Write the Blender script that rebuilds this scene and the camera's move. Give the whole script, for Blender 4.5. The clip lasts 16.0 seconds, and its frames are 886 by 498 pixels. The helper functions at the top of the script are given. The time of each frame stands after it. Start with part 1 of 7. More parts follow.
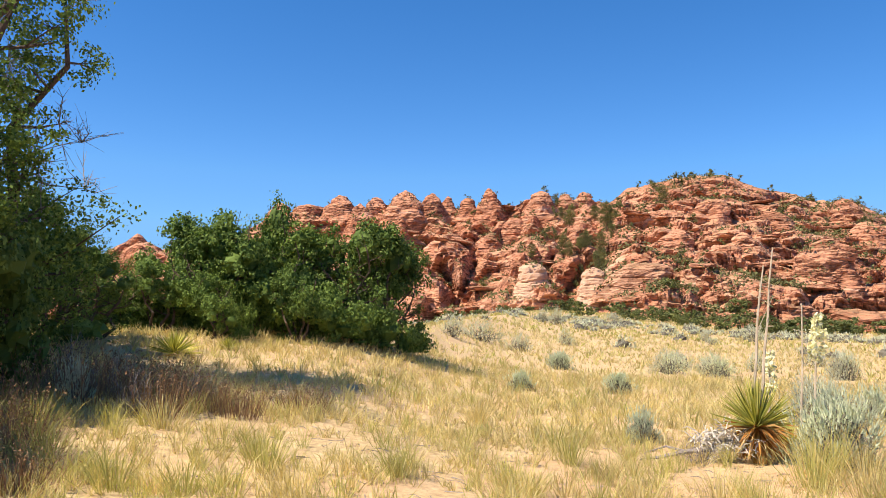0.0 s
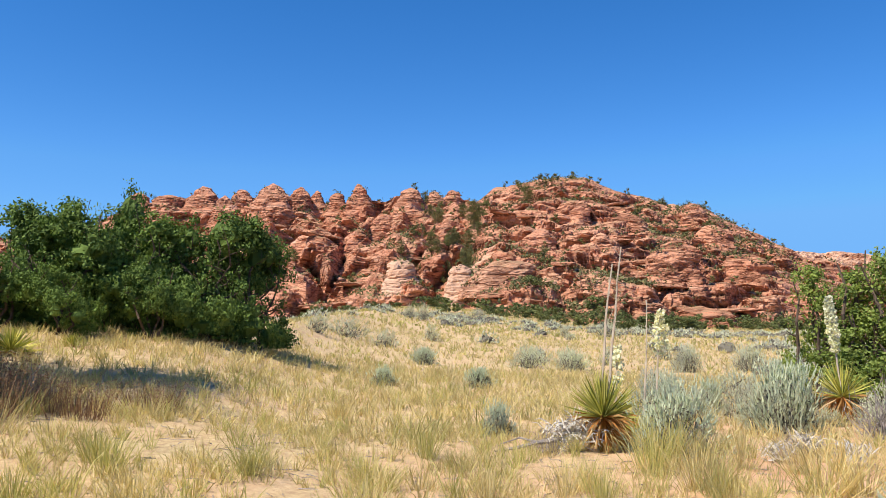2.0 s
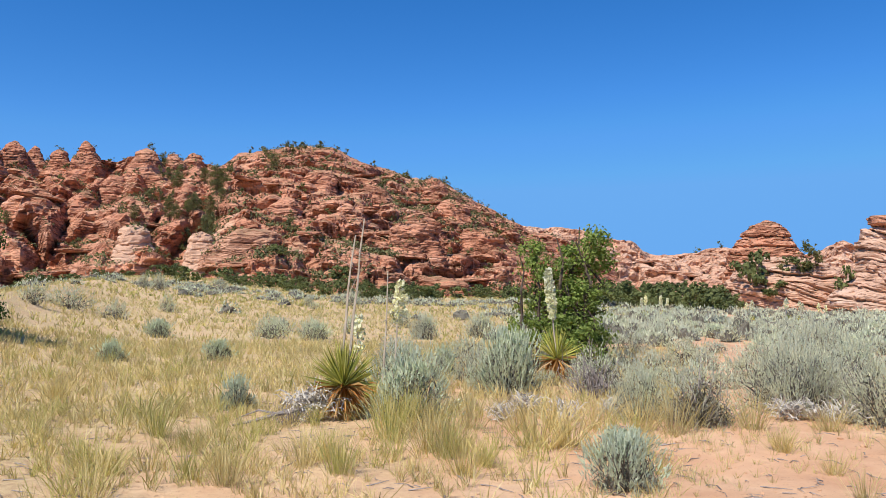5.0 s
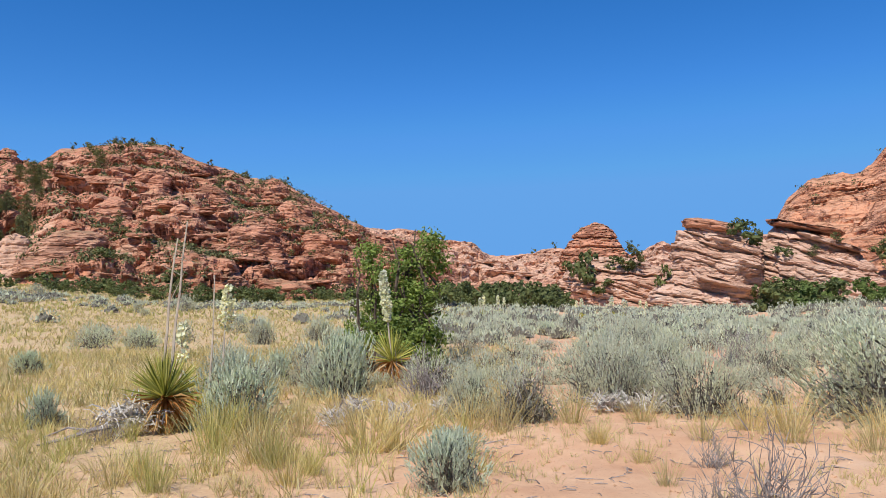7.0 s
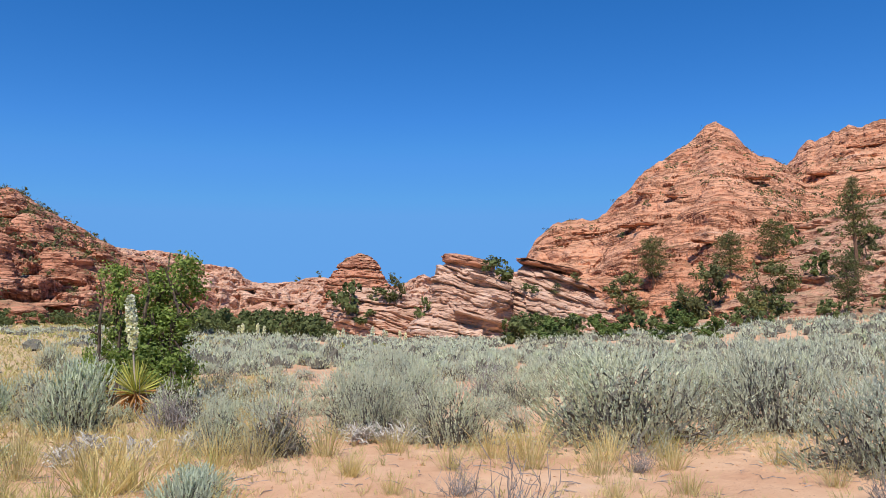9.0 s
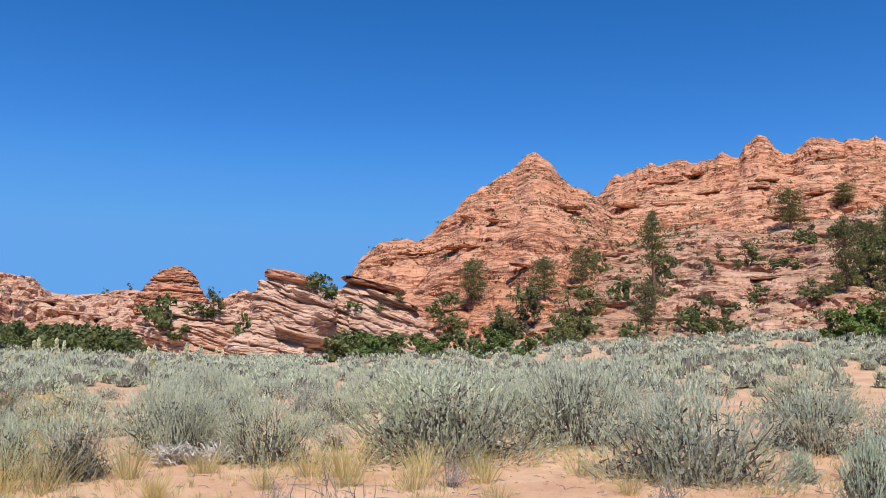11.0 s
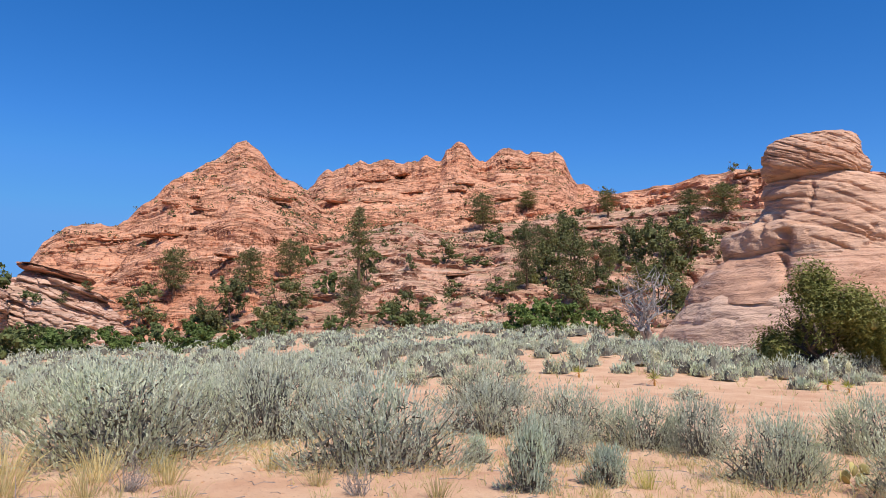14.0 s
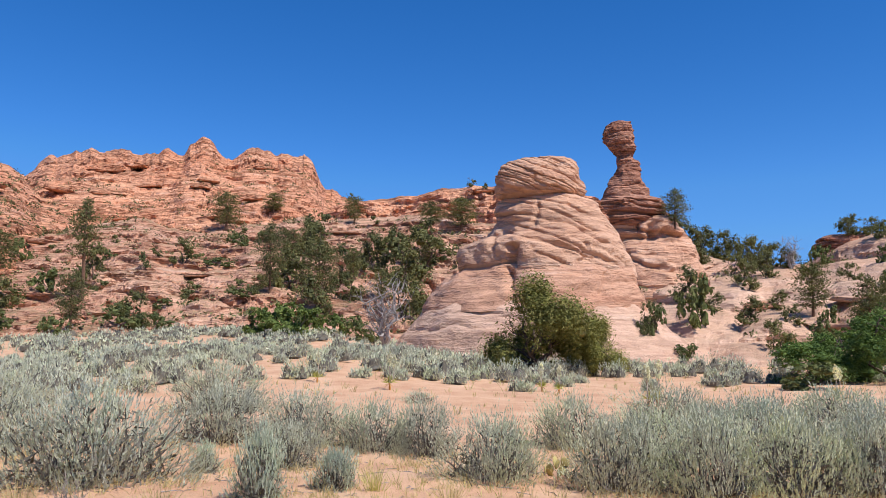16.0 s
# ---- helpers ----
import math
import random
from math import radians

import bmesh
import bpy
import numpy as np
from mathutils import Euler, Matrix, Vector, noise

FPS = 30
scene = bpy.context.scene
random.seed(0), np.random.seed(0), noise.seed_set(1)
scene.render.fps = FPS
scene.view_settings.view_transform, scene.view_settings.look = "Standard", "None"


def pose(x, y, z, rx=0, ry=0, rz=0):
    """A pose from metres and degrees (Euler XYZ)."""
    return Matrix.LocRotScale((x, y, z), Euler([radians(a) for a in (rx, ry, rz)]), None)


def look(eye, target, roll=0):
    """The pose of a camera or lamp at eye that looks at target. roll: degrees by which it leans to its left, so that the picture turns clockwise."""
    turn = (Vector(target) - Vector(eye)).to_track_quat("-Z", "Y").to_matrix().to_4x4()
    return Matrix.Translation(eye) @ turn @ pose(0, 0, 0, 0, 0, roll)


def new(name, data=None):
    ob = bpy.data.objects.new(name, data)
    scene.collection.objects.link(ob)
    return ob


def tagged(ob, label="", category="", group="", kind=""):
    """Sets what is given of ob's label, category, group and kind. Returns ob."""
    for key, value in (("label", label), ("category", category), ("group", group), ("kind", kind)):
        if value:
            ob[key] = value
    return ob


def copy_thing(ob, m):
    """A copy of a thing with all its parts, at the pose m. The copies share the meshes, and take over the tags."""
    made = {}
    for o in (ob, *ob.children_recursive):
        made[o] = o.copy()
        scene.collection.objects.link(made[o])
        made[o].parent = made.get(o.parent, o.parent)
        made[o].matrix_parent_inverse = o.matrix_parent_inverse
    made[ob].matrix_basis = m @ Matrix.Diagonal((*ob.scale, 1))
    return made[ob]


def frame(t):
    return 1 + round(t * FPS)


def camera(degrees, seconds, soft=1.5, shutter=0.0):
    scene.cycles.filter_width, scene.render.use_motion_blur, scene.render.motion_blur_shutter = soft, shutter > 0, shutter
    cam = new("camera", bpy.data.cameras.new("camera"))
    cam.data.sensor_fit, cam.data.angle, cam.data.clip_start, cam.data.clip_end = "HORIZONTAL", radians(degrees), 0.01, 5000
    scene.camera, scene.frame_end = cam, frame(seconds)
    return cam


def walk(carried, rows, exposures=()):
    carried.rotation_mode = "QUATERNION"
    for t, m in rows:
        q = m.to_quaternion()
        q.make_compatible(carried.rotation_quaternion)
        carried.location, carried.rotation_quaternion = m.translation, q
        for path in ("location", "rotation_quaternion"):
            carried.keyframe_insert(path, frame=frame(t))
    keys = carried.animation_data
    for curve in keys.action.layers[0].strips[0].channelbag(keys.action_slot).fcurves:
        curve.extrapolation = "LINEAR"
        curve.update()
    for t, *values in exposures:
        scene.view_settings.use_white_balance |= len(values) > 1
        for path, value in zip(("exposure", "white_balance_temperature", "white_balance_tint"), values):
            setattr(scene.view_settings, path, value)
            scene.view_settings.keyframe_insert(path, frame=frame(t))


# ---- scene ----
cam = camera(58.9, 16.0, soft=0.8)

PATH = [
    (0, (0.018, -0.039, 1.644), (0.068, 1.948, 1.862), 0.7),
    (0.5, (0.054, 0.001, 1.648), (0.181, 1.985, 1.867), 0.6),
    (1, (0.085, 0.004, 1.652), (0.281, 1.982, 1.873), 0.9),
    (1.5, (0.095, -0.026, 1.647), (0.382, 1.941, 1.867), 0.7),
    (2, (0.122, -0.035, 1.634), (0.502, 1.918, 1.846), 0.6),
    (2.5, (0.105, -0.094, 1.631), (0.585, 1.837, 1.834), 0.5),
    (3, (0.127, -0.117, 1.642), (0.689, 1.792, 1.839), 0.4),
    (5.5, (0.183, 0.005, 1.658), (1.261, 1.684, 1.795), -0.0),
    (6, (0.22, -0.007, 1.681), (1.382, 1.614, 1.831), -0.4),
    (6.5, (0.269, -0.021, 1.68), (1.511, 1.539, 1.838), -1.0),
    (7, (0.338, -0.052, 1.675), (1.643, 1.456, 1.815), -0.9),
    (7.5, (0.36, -0.105, 1.697), (1.771, 1.302, 1.868), 0.0),
    (8, (0.361, -0.074, 1.666), (1.92, 1.168, 1.826), -1.0),
    (8.5, (0.39, -0.056, 1.68), (1.996, 1.12, 1.877), -0.6),
    (9, (0.402, -0.053, 1.695), (2.088, 1.002, 1.905), 0.1),
    (9.5, (0.402, -0.056, 1.704), (2.145, 0.896, 1.94), 0.3),
    (10, (0.398, -0.068, 1.692), (2.188, 0.789, 1.941), 0.5),
    (12.5, (0.38, -0.131, 1.667), (2.321, 0.293, 1.899), 1.4),
    (13, (0.422, -0.201, 1.683), (2.383, 0.138, 1.882), 1.7),
    (13.5, (0.453, -0.154, 1.679), (2.441, -0.1, 1.891), -0.5),
    (14, (0.478, -0.187, 1.671), (2.462, -0.253, 1.916), -0.0),
    (14.5, (0.469, -0.205, 1.665), (2.443, -0.412, 1.912), -0.2),
    (15, (0.443, -0.217, 1.674), (2.4, -0.548, 1.919), -0.1),
    (15.5, (0.401, -0.236, 1.69), (2.33, -0.698, 1.952), 0.2),
    (16, (0.414, -0.242, 1.685), (2.273, -0.935, 1.942), 0.1),
]
walk(cam, [(t, look(eye, target, roll)) for t, eye, target, roll in PATH],
     exposures=[(0, 0.7, 7850, 12), (1.5, 0.51, 7200, 11), (3, 0.42, 6850, 10), (5.5, 0.2, 6560, 10), (8, 0.09, 6450, 11), (10, 0.11, 6430, 11), (16, 0.12, 6400, 14)])

# ---- daylight ----
SUN_AZ, SUN_EL = -116.0, 54.0  # degrees; azimuth clockwise from +y
world = bpy.data.worlds.new("sky")
scene.world = world
world.use_nodes = True
wn = world.node_tree.nodes
sky = wn.new("ShaderNodeTexSky")
sky.sky_type, sky.sun_disc = "NISHITA", False
sky.sun_elevation, sky.sun_rotation = radians(SUN_EL), radians(SUN_AZ)
sky.altitude, sky.air_density, sky.dust_density, sky.ozone_density = 1700, 0.95, 0.05, 4.2
wn["Background"].inputs["Strength"].default_value = 0.145
vivid = wn.new("ShaderNodeHueSaturation")
vivid.inputs["Saturation"].default_value = 1.31
vivid.inputs["Hue"].default_value = 0.506
world.node_tree.links.new(sky.outputs["Color"], vivid.inputs["Color"])
# a dry desert sky: little white haze over the horizon, thinning out upwards
haze = []
for cap in ((1.1, 2.8, 5.6), (0.58, 2.0, 4.75)):
    limit = wn.new("ShaderNodeMix")
    limit.data_type, limit.blend_type = "RGBA", "DARKEN"
    limit.inputs[0].default_value = 1.0
    limit.inputs[7].default_value = (*cap, 1)
    world.node_tree.links.new(vivid.outputs["Color"], limit.inputs[6])
    haze.append(limit.outputs[2])
clear = wn.new("ShaderNodeMix")
clear.data_type = "RGBA"
clear.inputs[0].default_value = 0.5
world.node_tree.links.new(haze[0], clear.inputs[6])
world.node_tree.links.new(haze[1], clear.inputs[7])
world.node_tree.links.new(clear.outputs[2], wn["Background"].inputs["Color"])
sun = new("sun", bpy.data.lights.new("sun", "SUN"))
sun.data.energy, sun.data.angle, sun.data.color = 5.0, radians(0.53), (1.0, 0.95, 0.87)
sun.matrix_world = look((0, 0, 0), (math.sin(radians(SUN_AZ + 180)), math.cos(radians(SUN_AZ + 180)), -math.tan(radians(SUN_EL))))

# ---- numbers: noise, places ----
EYE = 1.6


def hashed(i, j, k, seed):
    n = (i * 374761393 + j * 668265263 + k * 1274126177 + seed * 974711) & 0xFFFFFFFF
    n = ((n ^ (n >> 13)) * 1274126177) & 0xFFFFFFFF
    n = n ^ (n >> 16)
    return (n & 0xFFFF) / 65535.0


def vnoise(x, y, z, seed=0):
    """Smooth value noise, -1 to 1, for arrays."""
    x, y, z = np.broadcast_arrays(np.asarray(x, float), np.asarray(y, float), np.asarray(z, float))
    xi, yi, zi = (np.floor(a).astype(np.int64) for a in (x, y, z))
    fx, fy, fz = x - xi, y - yi, z - zi
    fx, fy, fz = (f * f * (3 - 2 * f) for f in (fx, fy, fz))
    out = 0
    for a in (0, 1):
        for b in (0, 1):
            for c in (0, 1):
                w = (fx if a else 1 - fx) * (fy if b else 1 - fy) * (fz if c else 1 - fz)
                out = out + w * hashed(xi + a, yi + b, zi + c, seed)
    return out * 2 - 1


def fbm(x, y, z, octaves=4, seed=0):
    out, amp, f = 0, 1.0, 1.0
    for o in range(octaves):
        out = out + amp * vnoise(x * f, y * f, z * f, seed + o * 17)
        amp, f = amp * 0.5, f * 2.03
    return out


def smooth(a, b, x):
    t = np.clip((np.asarray(x, float) - a) / (b - a), 0, 1)
    return t * t * (3 - 2 * t)


def polar(az, d):
    return d * math.sin(radians(az)), d * math.cos(radians(az))


# The basin: ground height z1 at distance r1, by azimuth; it rises with the square of the distance up to there.
BASIN = np.array([(-180, 60, 1.0), (-60, 30, 2.0), (-26, 18, 1.55), (-18, 20, 1.55), (-10, 21, 1.6), (-2, 22, 1.5), (3, 42, 2.1), (8, 110, 5.4), (14, 110, 4.9),
                  (22, 115, 3.3), (30, 110, 2.5), (42, 80, 1.6), (55, 75, 0.4), (64, 75, 0.6), (72, 75, 1.35), (80, 72, 2.2), (90, 70, 3.0), (98, 66, 3.2),
                  (104, 58, 2.5), (110, 50, 1.2), (117, 45, 0.55), (140, 45, 0.55), (180, 60, 1.0)], float)


AZ_FINE = np.arange(-180, 180.5, 0.5)
SOFT = np.exp(-0.5 * (np.arange(-16, 17) / 6.0) ** 2)
BASIN = np.stack([AZ_FINE] + [np.convolve(np.pad(np.interp(AZ_FINE, BASIN[:, 0], BASIN[:, k]), 16, mode="edge"), SOFT / SOFT.sum(), "valid") for k in (1, 2)], -1)


def ground(x, y):
    x, y = np.asarray(x, float), np.asarray(y, float)
    r, az = np.hypot(x, y), np.degrees(np.arctan2(x, y))
    r1, z1 = np.interp(az, BASIN[:, 0], BASIN[:, 1]), np.interp(az, BASIN[:, 0], BASIN[:, 2])
    t = np.minimum(r / r1, 1.0)
    z = 0.12 + (z1 - 0.12) * t * t + np.maximum(r - r1, 0) * 0.012
    return z + 0.07 * fbm(x * 0.35, y * 0.35, 0, 3, 5) * smooth(0, 4, r) + 0.02 * fbm(x * 2.2, y * 2.2, 0, 2, 9)


def ground_at(x, y):
    return float(ground(x, y))


# ---- meshes ----
def mesh_of(name, V, F, mat, smooth_shade=False):
    """A mesh from an array of vertices and an array of faces with equal corner counts (or a list of such arrays)."""
    V = np.asarray(V, np.float32)
    Fs = [np.asarray(f, np.int32) for f in (F if isinstance(F, list) else [F]) if len(f)]
    me = bpy.data.meshes.new(name)
    me.vertices.add(len(V))
    me.vertices.foreach_set("co", V.ravel())
    loops = np.concatenate([f.ravel() for f in Fs])
    sizes = np.concatenate([np.full(len(f), f.shape[1], np.int32) for f in Fs])
    me.loops.add(len(loops))
    me.loops.foreach_set("vertex_index", loops)
    me.polygons.add(len(sizes))
    me.polygons.foreach_set("loop_start", np.concatenate([[0], np.cumsum(sizes)[:-1]]).astype(np.int32))
    me.polygons.foreach_set("use_smooth", np.full(len(sizes), smooth_shade))
    me.update(calc_edges=True)
    me.validate()
    me.materials.append(mat)
    return me


def part(name, me, parent, label=""):
    ob = new(name, me)
    ob.parent = parent
    return tagged(ob, label)


def grid_faces(nu, nv, wrap=False):
    i = np.arange(nu if wrap else nu - 1)[:, None]
    j = np.arange(nv - 1)[None, :]
    a = i * nv + j
    b = ((i + 1) % nu) * nv + j
    return np.stack([a, b, b + 1, a + 1], -1).reshape(-1, 4)


class Soup:
    """Collects vertices and faces of many small pieces."""

    def __init__(self):
        self.V, self.Q, self.T, self.n = [], [], [], 0

    def add(self, V, quads=None, tris=None):
        V = np.asarray(V, float).reshape(-1, 3)
        if quads is not None and len(quads):
            self.Q.append(np.asarray(quads, np.int64) + self.n)
        if tris is not None and len(tris):
            self.T.append(np.asarray(tris, np.int64) + self.n)
        self.V.append(V)
        self.n += len(V)

    def mesh(self, name, mat, smooth_shade=False):
        faces = []
        if self.Q:
            faces.append(np.concatenate(self.Q))
        if self.T:
            faces.append(np.concatenate(self.T))
        return mesh_of(name, np.concatenate(self.V), faces, mat, smooth_shade)

    def tube(self, pts, radii, sides=5):
        pts, radii = np.asarray(pts, float), np.asarray(radii, float)
        d = np.gradient(pts, axis=0)
        d /= np.linalg.norm(d, axis=1, keepdims=True) + 1e-9
        ref = np.where(np.abs(d[:, 2:3]) > 0.9, [[1.0, 0, 0]], [[0, 0, 1.0]])
        a = np.cross(d, ref)
        a /= np.linalg.norm(a, axis=1, keepdims=True) + 1e-9
        b = np.cross(d, a)
        th = np.arange(sides) * 2 * np.pi / sides
        ring = pts[None] + radii[None, :, None] * (np.cos(th)[:, None, None] * a[None] + np.sin(th)[:, None, None] * b[None])
        self.add(ring.reshape(-1, 3), grid_faces(sides, len(pts), wrap=True))

    def leaves(self, C, length, width, rng, up=0.0, aim=None, pointed=False, loose=0.35, face=None, stray=0.4):
        """Diamond or pointed leaves at the places C; aim gives their long axis, face the side to which they turn their blade."""
        C = np.asarray(C, float)
        n = len(C)
        a = rng.normal(size=(n, 3)) if aim is None else np.asarray(aim, float) + rng.normal(size=(n, 3)) * loose
        a[:, 2] += up
        a /= np.linalg.norm(a, axis=1, keepdims=True) + 1e-9
        if face is None:
            b = np.cross(a, rng.normal(size=(n, 3)))
        else:
            out = np.asarray(face, float)
            out = out / (np.linalg.norm(out, axis=1, keepdims=True) + 1e-9) + rng.normal(size=(n, 3)) * stray
            out /= np.linalg.norm(out, axis=1, keepdims=True) + 1e-9
            if aim is None:
                a = a - out * (a * out).sum(1, keepdims=True)
                a /= np.linalg.norm(a, axis=1, keepdims=True) + 1e-9
            b = np.cross(a, out)
        b /= np.linalg.norm(b, axis=1, keepdims=True) + 1e-9
        s = rng.uniform(0.65, 1.3, (n, 1))
        L, W = a * length * s, b * width * s * 0.5
        if pointed:
            self.add(np.stack([C - L * 0.5 - W, C - L * 0.5 + W, C + L * 0.5], 1).reshape(-1, 3), tris=np.arange(3 * n).reshape(-1, 3))
            return
        V = np.stack([C - L * 0.5, C + W, C + L * 0.5, C - W], 1)
        self.add(V.reshape(-1, 3), np.arange(4 * n).reshape(-1, 4))

    def blades(self, base, tip, width, rng, sag=0.2):
        """Bent, tapering blades from base to tip, sagging at their ends."""
        base, tip = np.asarray(base, float), np.asarray(tip, float)
        n = len(base)
        d = tip - base
        side = np.cross(d, rng.normal(size=(n, 3)))
        side /= np.linalg.norm(side, axis=1, keepdims=True) + 1e-9
        side = side * np.broadcast_to(np.asarray(width, float), (n,))[:, None] * 0.5
        mid = base + d * 0.55 + np.array([0, 0, 1]) * (np.linalg.norm(d, axis=1) * sag * 0.35)[:, None]
        V = np.stack([base - side, base + side, mid + side * 0.85, mid - side * 0.85, tip], 1).reshape(-1, 3)
        k = np.arange(n)[:, None] * 5
        self.add(V, k + np.array([[0, 1, 2, 3]]), k + np.array([[3, 2, 4]]))


# ---- materials ----
def material(name, rough=0.9):
    m = bpy.data.materials.new(name)
    m.use_nodes = True
    n, l = m.node_tree.nodes, m.node_tree.links
    b = n["Principled BSDF"]
    b.inputs["Roughness"].default_value = rough
    b.inputs["Specular IOR Level"].default_value = 0.15
    return m, n, l, b


def place_coords(n, l, scale, rot=(0, 0, 0), obj=False):
    if obj:
        c = n.new("ShaderNodeTexCoord").outputs["Object"]
    else:
        c = n.new("ShaderNodeNewGeometry").outputs["Position"]
    mp = n.new("ShaderNodeMapping")
    mp.inputs["Scale"].default_value = scale
    mp.inputs["Rotation"].default_value = rot
    l.new(c, mp.inputs["Vector"])
    return mp.outputs["Vector"]


def noise_of(n, l, vec, scale, detail=4, rough=0.6, distort=0.0):
    t = n.new("ShaderNodeTexNoise")
    t.inputs["Scale"].default_value, t.inputs["Detail"].default_value = scale, detail
    t.inputs["Roughness"].default_value, t.inputs["Distortion"].default_value = rough, distort
    l.new(vec, t.inputs["Vector"])
    return t.outputs["Fac"]


def ramp(n, l, fac, stops):
    r = n.new("ShaderNodeValToRGB")
    while len(r.color_ramp.elements) < len(stops):
        r.color_ramp.elements.new(0.5)
    for e, (p, c) in zip(r.color_ramp.elements, stops):
        e.position, e.color = p, (*c, 1) if len(c) == 3 else c
    l.new(fac, r.inputs["Fac"])
    return r.outputs["Color"]


def mixed(n, l, fac, a, b, kind="MIX"):
    m = n.new("ShaderNodeMix")
    m.data_type, m.blend_type = "RGBA", kind
    for socket, v in ((m.inputs[0], fac), (m.inputs[6], a), (m.inputs[7], b)):
        if isinstance(v, (int, float)):
            socket.default_value = v
        elif isinstance(v, tuple):
            socket.default_value = (*v, 1)
        else:
            l.new(v, socket)
    return m.outputs[2]


def math_of(n, l, op, a, b=0.0):
    m = n.new("ShaderNodeMath")
    m.operation = op
    for s, v in ((m.inputs[0], a), (m.inputs[1], b)):
        if isinstance(v, (int, float)):
            s.default_value = v
        else:
            l.new(v, s)
    return m.outputs[0]


def bump(n, l, height, strength, distance, prev=None):
    b = n.new("ShaderNodeBump")
    b.inputs["Strength"].default_value, b.inputs["Distance"].default_value = strength, distance
    l.new(height, b.inputs["Height"])
    if prev is not None:
        l.new(prev, b.inputs["Normal"])
    return b.outputs["Normal"]


def sandstone(name, deep, main, pale, varnish, band=0.35, dip=(0, 0, 0), soil=0.5, fine=1.0, relief=0.55, cracks=0.9, stripe=0.75):
    """Cross-bedded sandstone: beds along the dip, pale and deep bands, dark varnish, dusty scrub soil on its level shelves."""
    m, n, l, b = material(name, 0.92)
    beds = place_coords(n, l, (0.03, 0.03, band), dip, True)
    bed_noise = noise_of(n, l, beds, 3.0, 5, 0.65, 0.4)
    col = ramp(n, l, bed_noise, [(0.30, deep), (0.45, main), (0.58, main), (0.72, pale)])
    thin = noise_of(n, l, place_coords(n, l, (0.12, 0.12, 2.6 * fine), dip, True), 1.6, 4, 0.6, 0.3)
    col = mixed(n, l, stripe, col, ramp(n, l, thin, [(0.3, (0.5, 0.43, 0.38)), (0.45, (0.95, 0.95, 0.95)), (0.7, (1.2, 1.19, 1.15))]), "MULTIPLY")
    area = noise_of(n, l, place_coords(n, l, (1, 1, 1.6)), 0.045, 3, 0.55, 0.6)
    col = mixed(n, l, 0.85, col, ramp(n, l, area, [(0.36, (0.9, 0.8, 0.75)), (0.5, (1,) * 3), (0.66, (1.12, 1.18, 1.2))]), "MULTIPLY")
    # open bedding joints: long thin dark lines, their shade put into the colour
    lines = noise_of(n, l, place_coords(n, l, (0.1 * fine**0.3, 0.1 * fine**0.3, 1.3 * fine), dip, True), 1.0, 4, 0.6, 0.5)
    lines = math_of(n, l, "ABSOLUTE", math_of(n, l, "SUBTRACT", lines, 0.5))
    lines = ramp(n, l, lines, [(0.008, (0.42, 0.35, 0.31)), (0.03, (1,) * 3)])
    # broader dark lines: shade under overhanging beds, multiplied into the colour too
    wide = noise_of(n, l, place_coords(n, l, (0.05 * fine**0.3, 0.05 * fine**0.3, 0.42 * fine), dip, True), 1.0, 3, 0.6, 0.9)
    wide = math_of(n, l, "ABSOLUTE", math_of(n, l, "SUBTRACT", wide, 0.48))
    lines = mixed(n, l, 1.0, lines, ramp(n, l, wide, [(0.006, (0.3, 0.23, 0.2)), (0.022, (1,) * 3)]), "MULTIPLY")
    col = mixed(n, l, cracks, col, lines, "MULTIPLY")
    blot = noise_of(n, l, place_coords(n, l, (1, 1, 1)), 0.09, 4, 0.6)
    col = mixed(n, l, ramp(n, l, blot, [(0.35, (0.55,) * 3), (0.7, (0.0,) * 3)]), col, mixed(n, l, 0.6, col, deep))
    streak = noise_of(n, l, place_coords(n, l, (0.5, 0.5, 0.05)), 1.2, 5, 0.7)
    col = mixed(n, l, ramp(n, l, streak, [(0.62, (0,) * 3), (0.8, (0.5,) * 3)]), col, varnish)
    # soil and dry scrub where the rock lies level
    geo = n.new("ShaderNodeNewGeometry")
    sep = n.new("ShaderNodeSeparateXYZ")
    l.new(geo.outputs["Normal"], sep.inputs[0])
    patch = noise_of(n, l, place_coords(n, l, (1, 1, 1)), 0.35, 4, 0.6)
    level = math_of(n, l, "ADD", sep.outputs["Z"], math_of(n, l, "MULTIPLY", patch, 0.9))
    level = math_of(n, l, "MULTIPLY", math_of(n, l, "SUBTRACT", level, 1.18), 3.0)
    cl = n.new("ShaderNodeClamp")
    l.new(level, cl.inputs[0])
    soil_col = ramp(n, l, noise_of(n, l, place_coords(n, l, (1, 1, 1)), 0.8, 4, 0.7), [(0.35, (0.19, 0.165, 0.085)), (0.6, (0.42, 0.25, 0.14))])
    col = mixed(n, l, math_of(n, l, "MULTIPLY", cl.outputs[0], soil), col, soil_col)
    l.new(col, b.inputs["Base Color"])
    nr = bump(n, l, thin, 1.0, relief / fine)
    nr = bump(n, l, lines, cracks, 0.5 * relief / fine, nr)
    nr = bump(n, l, noise_of(n, l, place_coords(n, l, (1, 1, 3)), 1.4, 6, 0.7), 0.6, 0.4, nr)
    l.new(nr, b.inputs["Normal"])
    return m


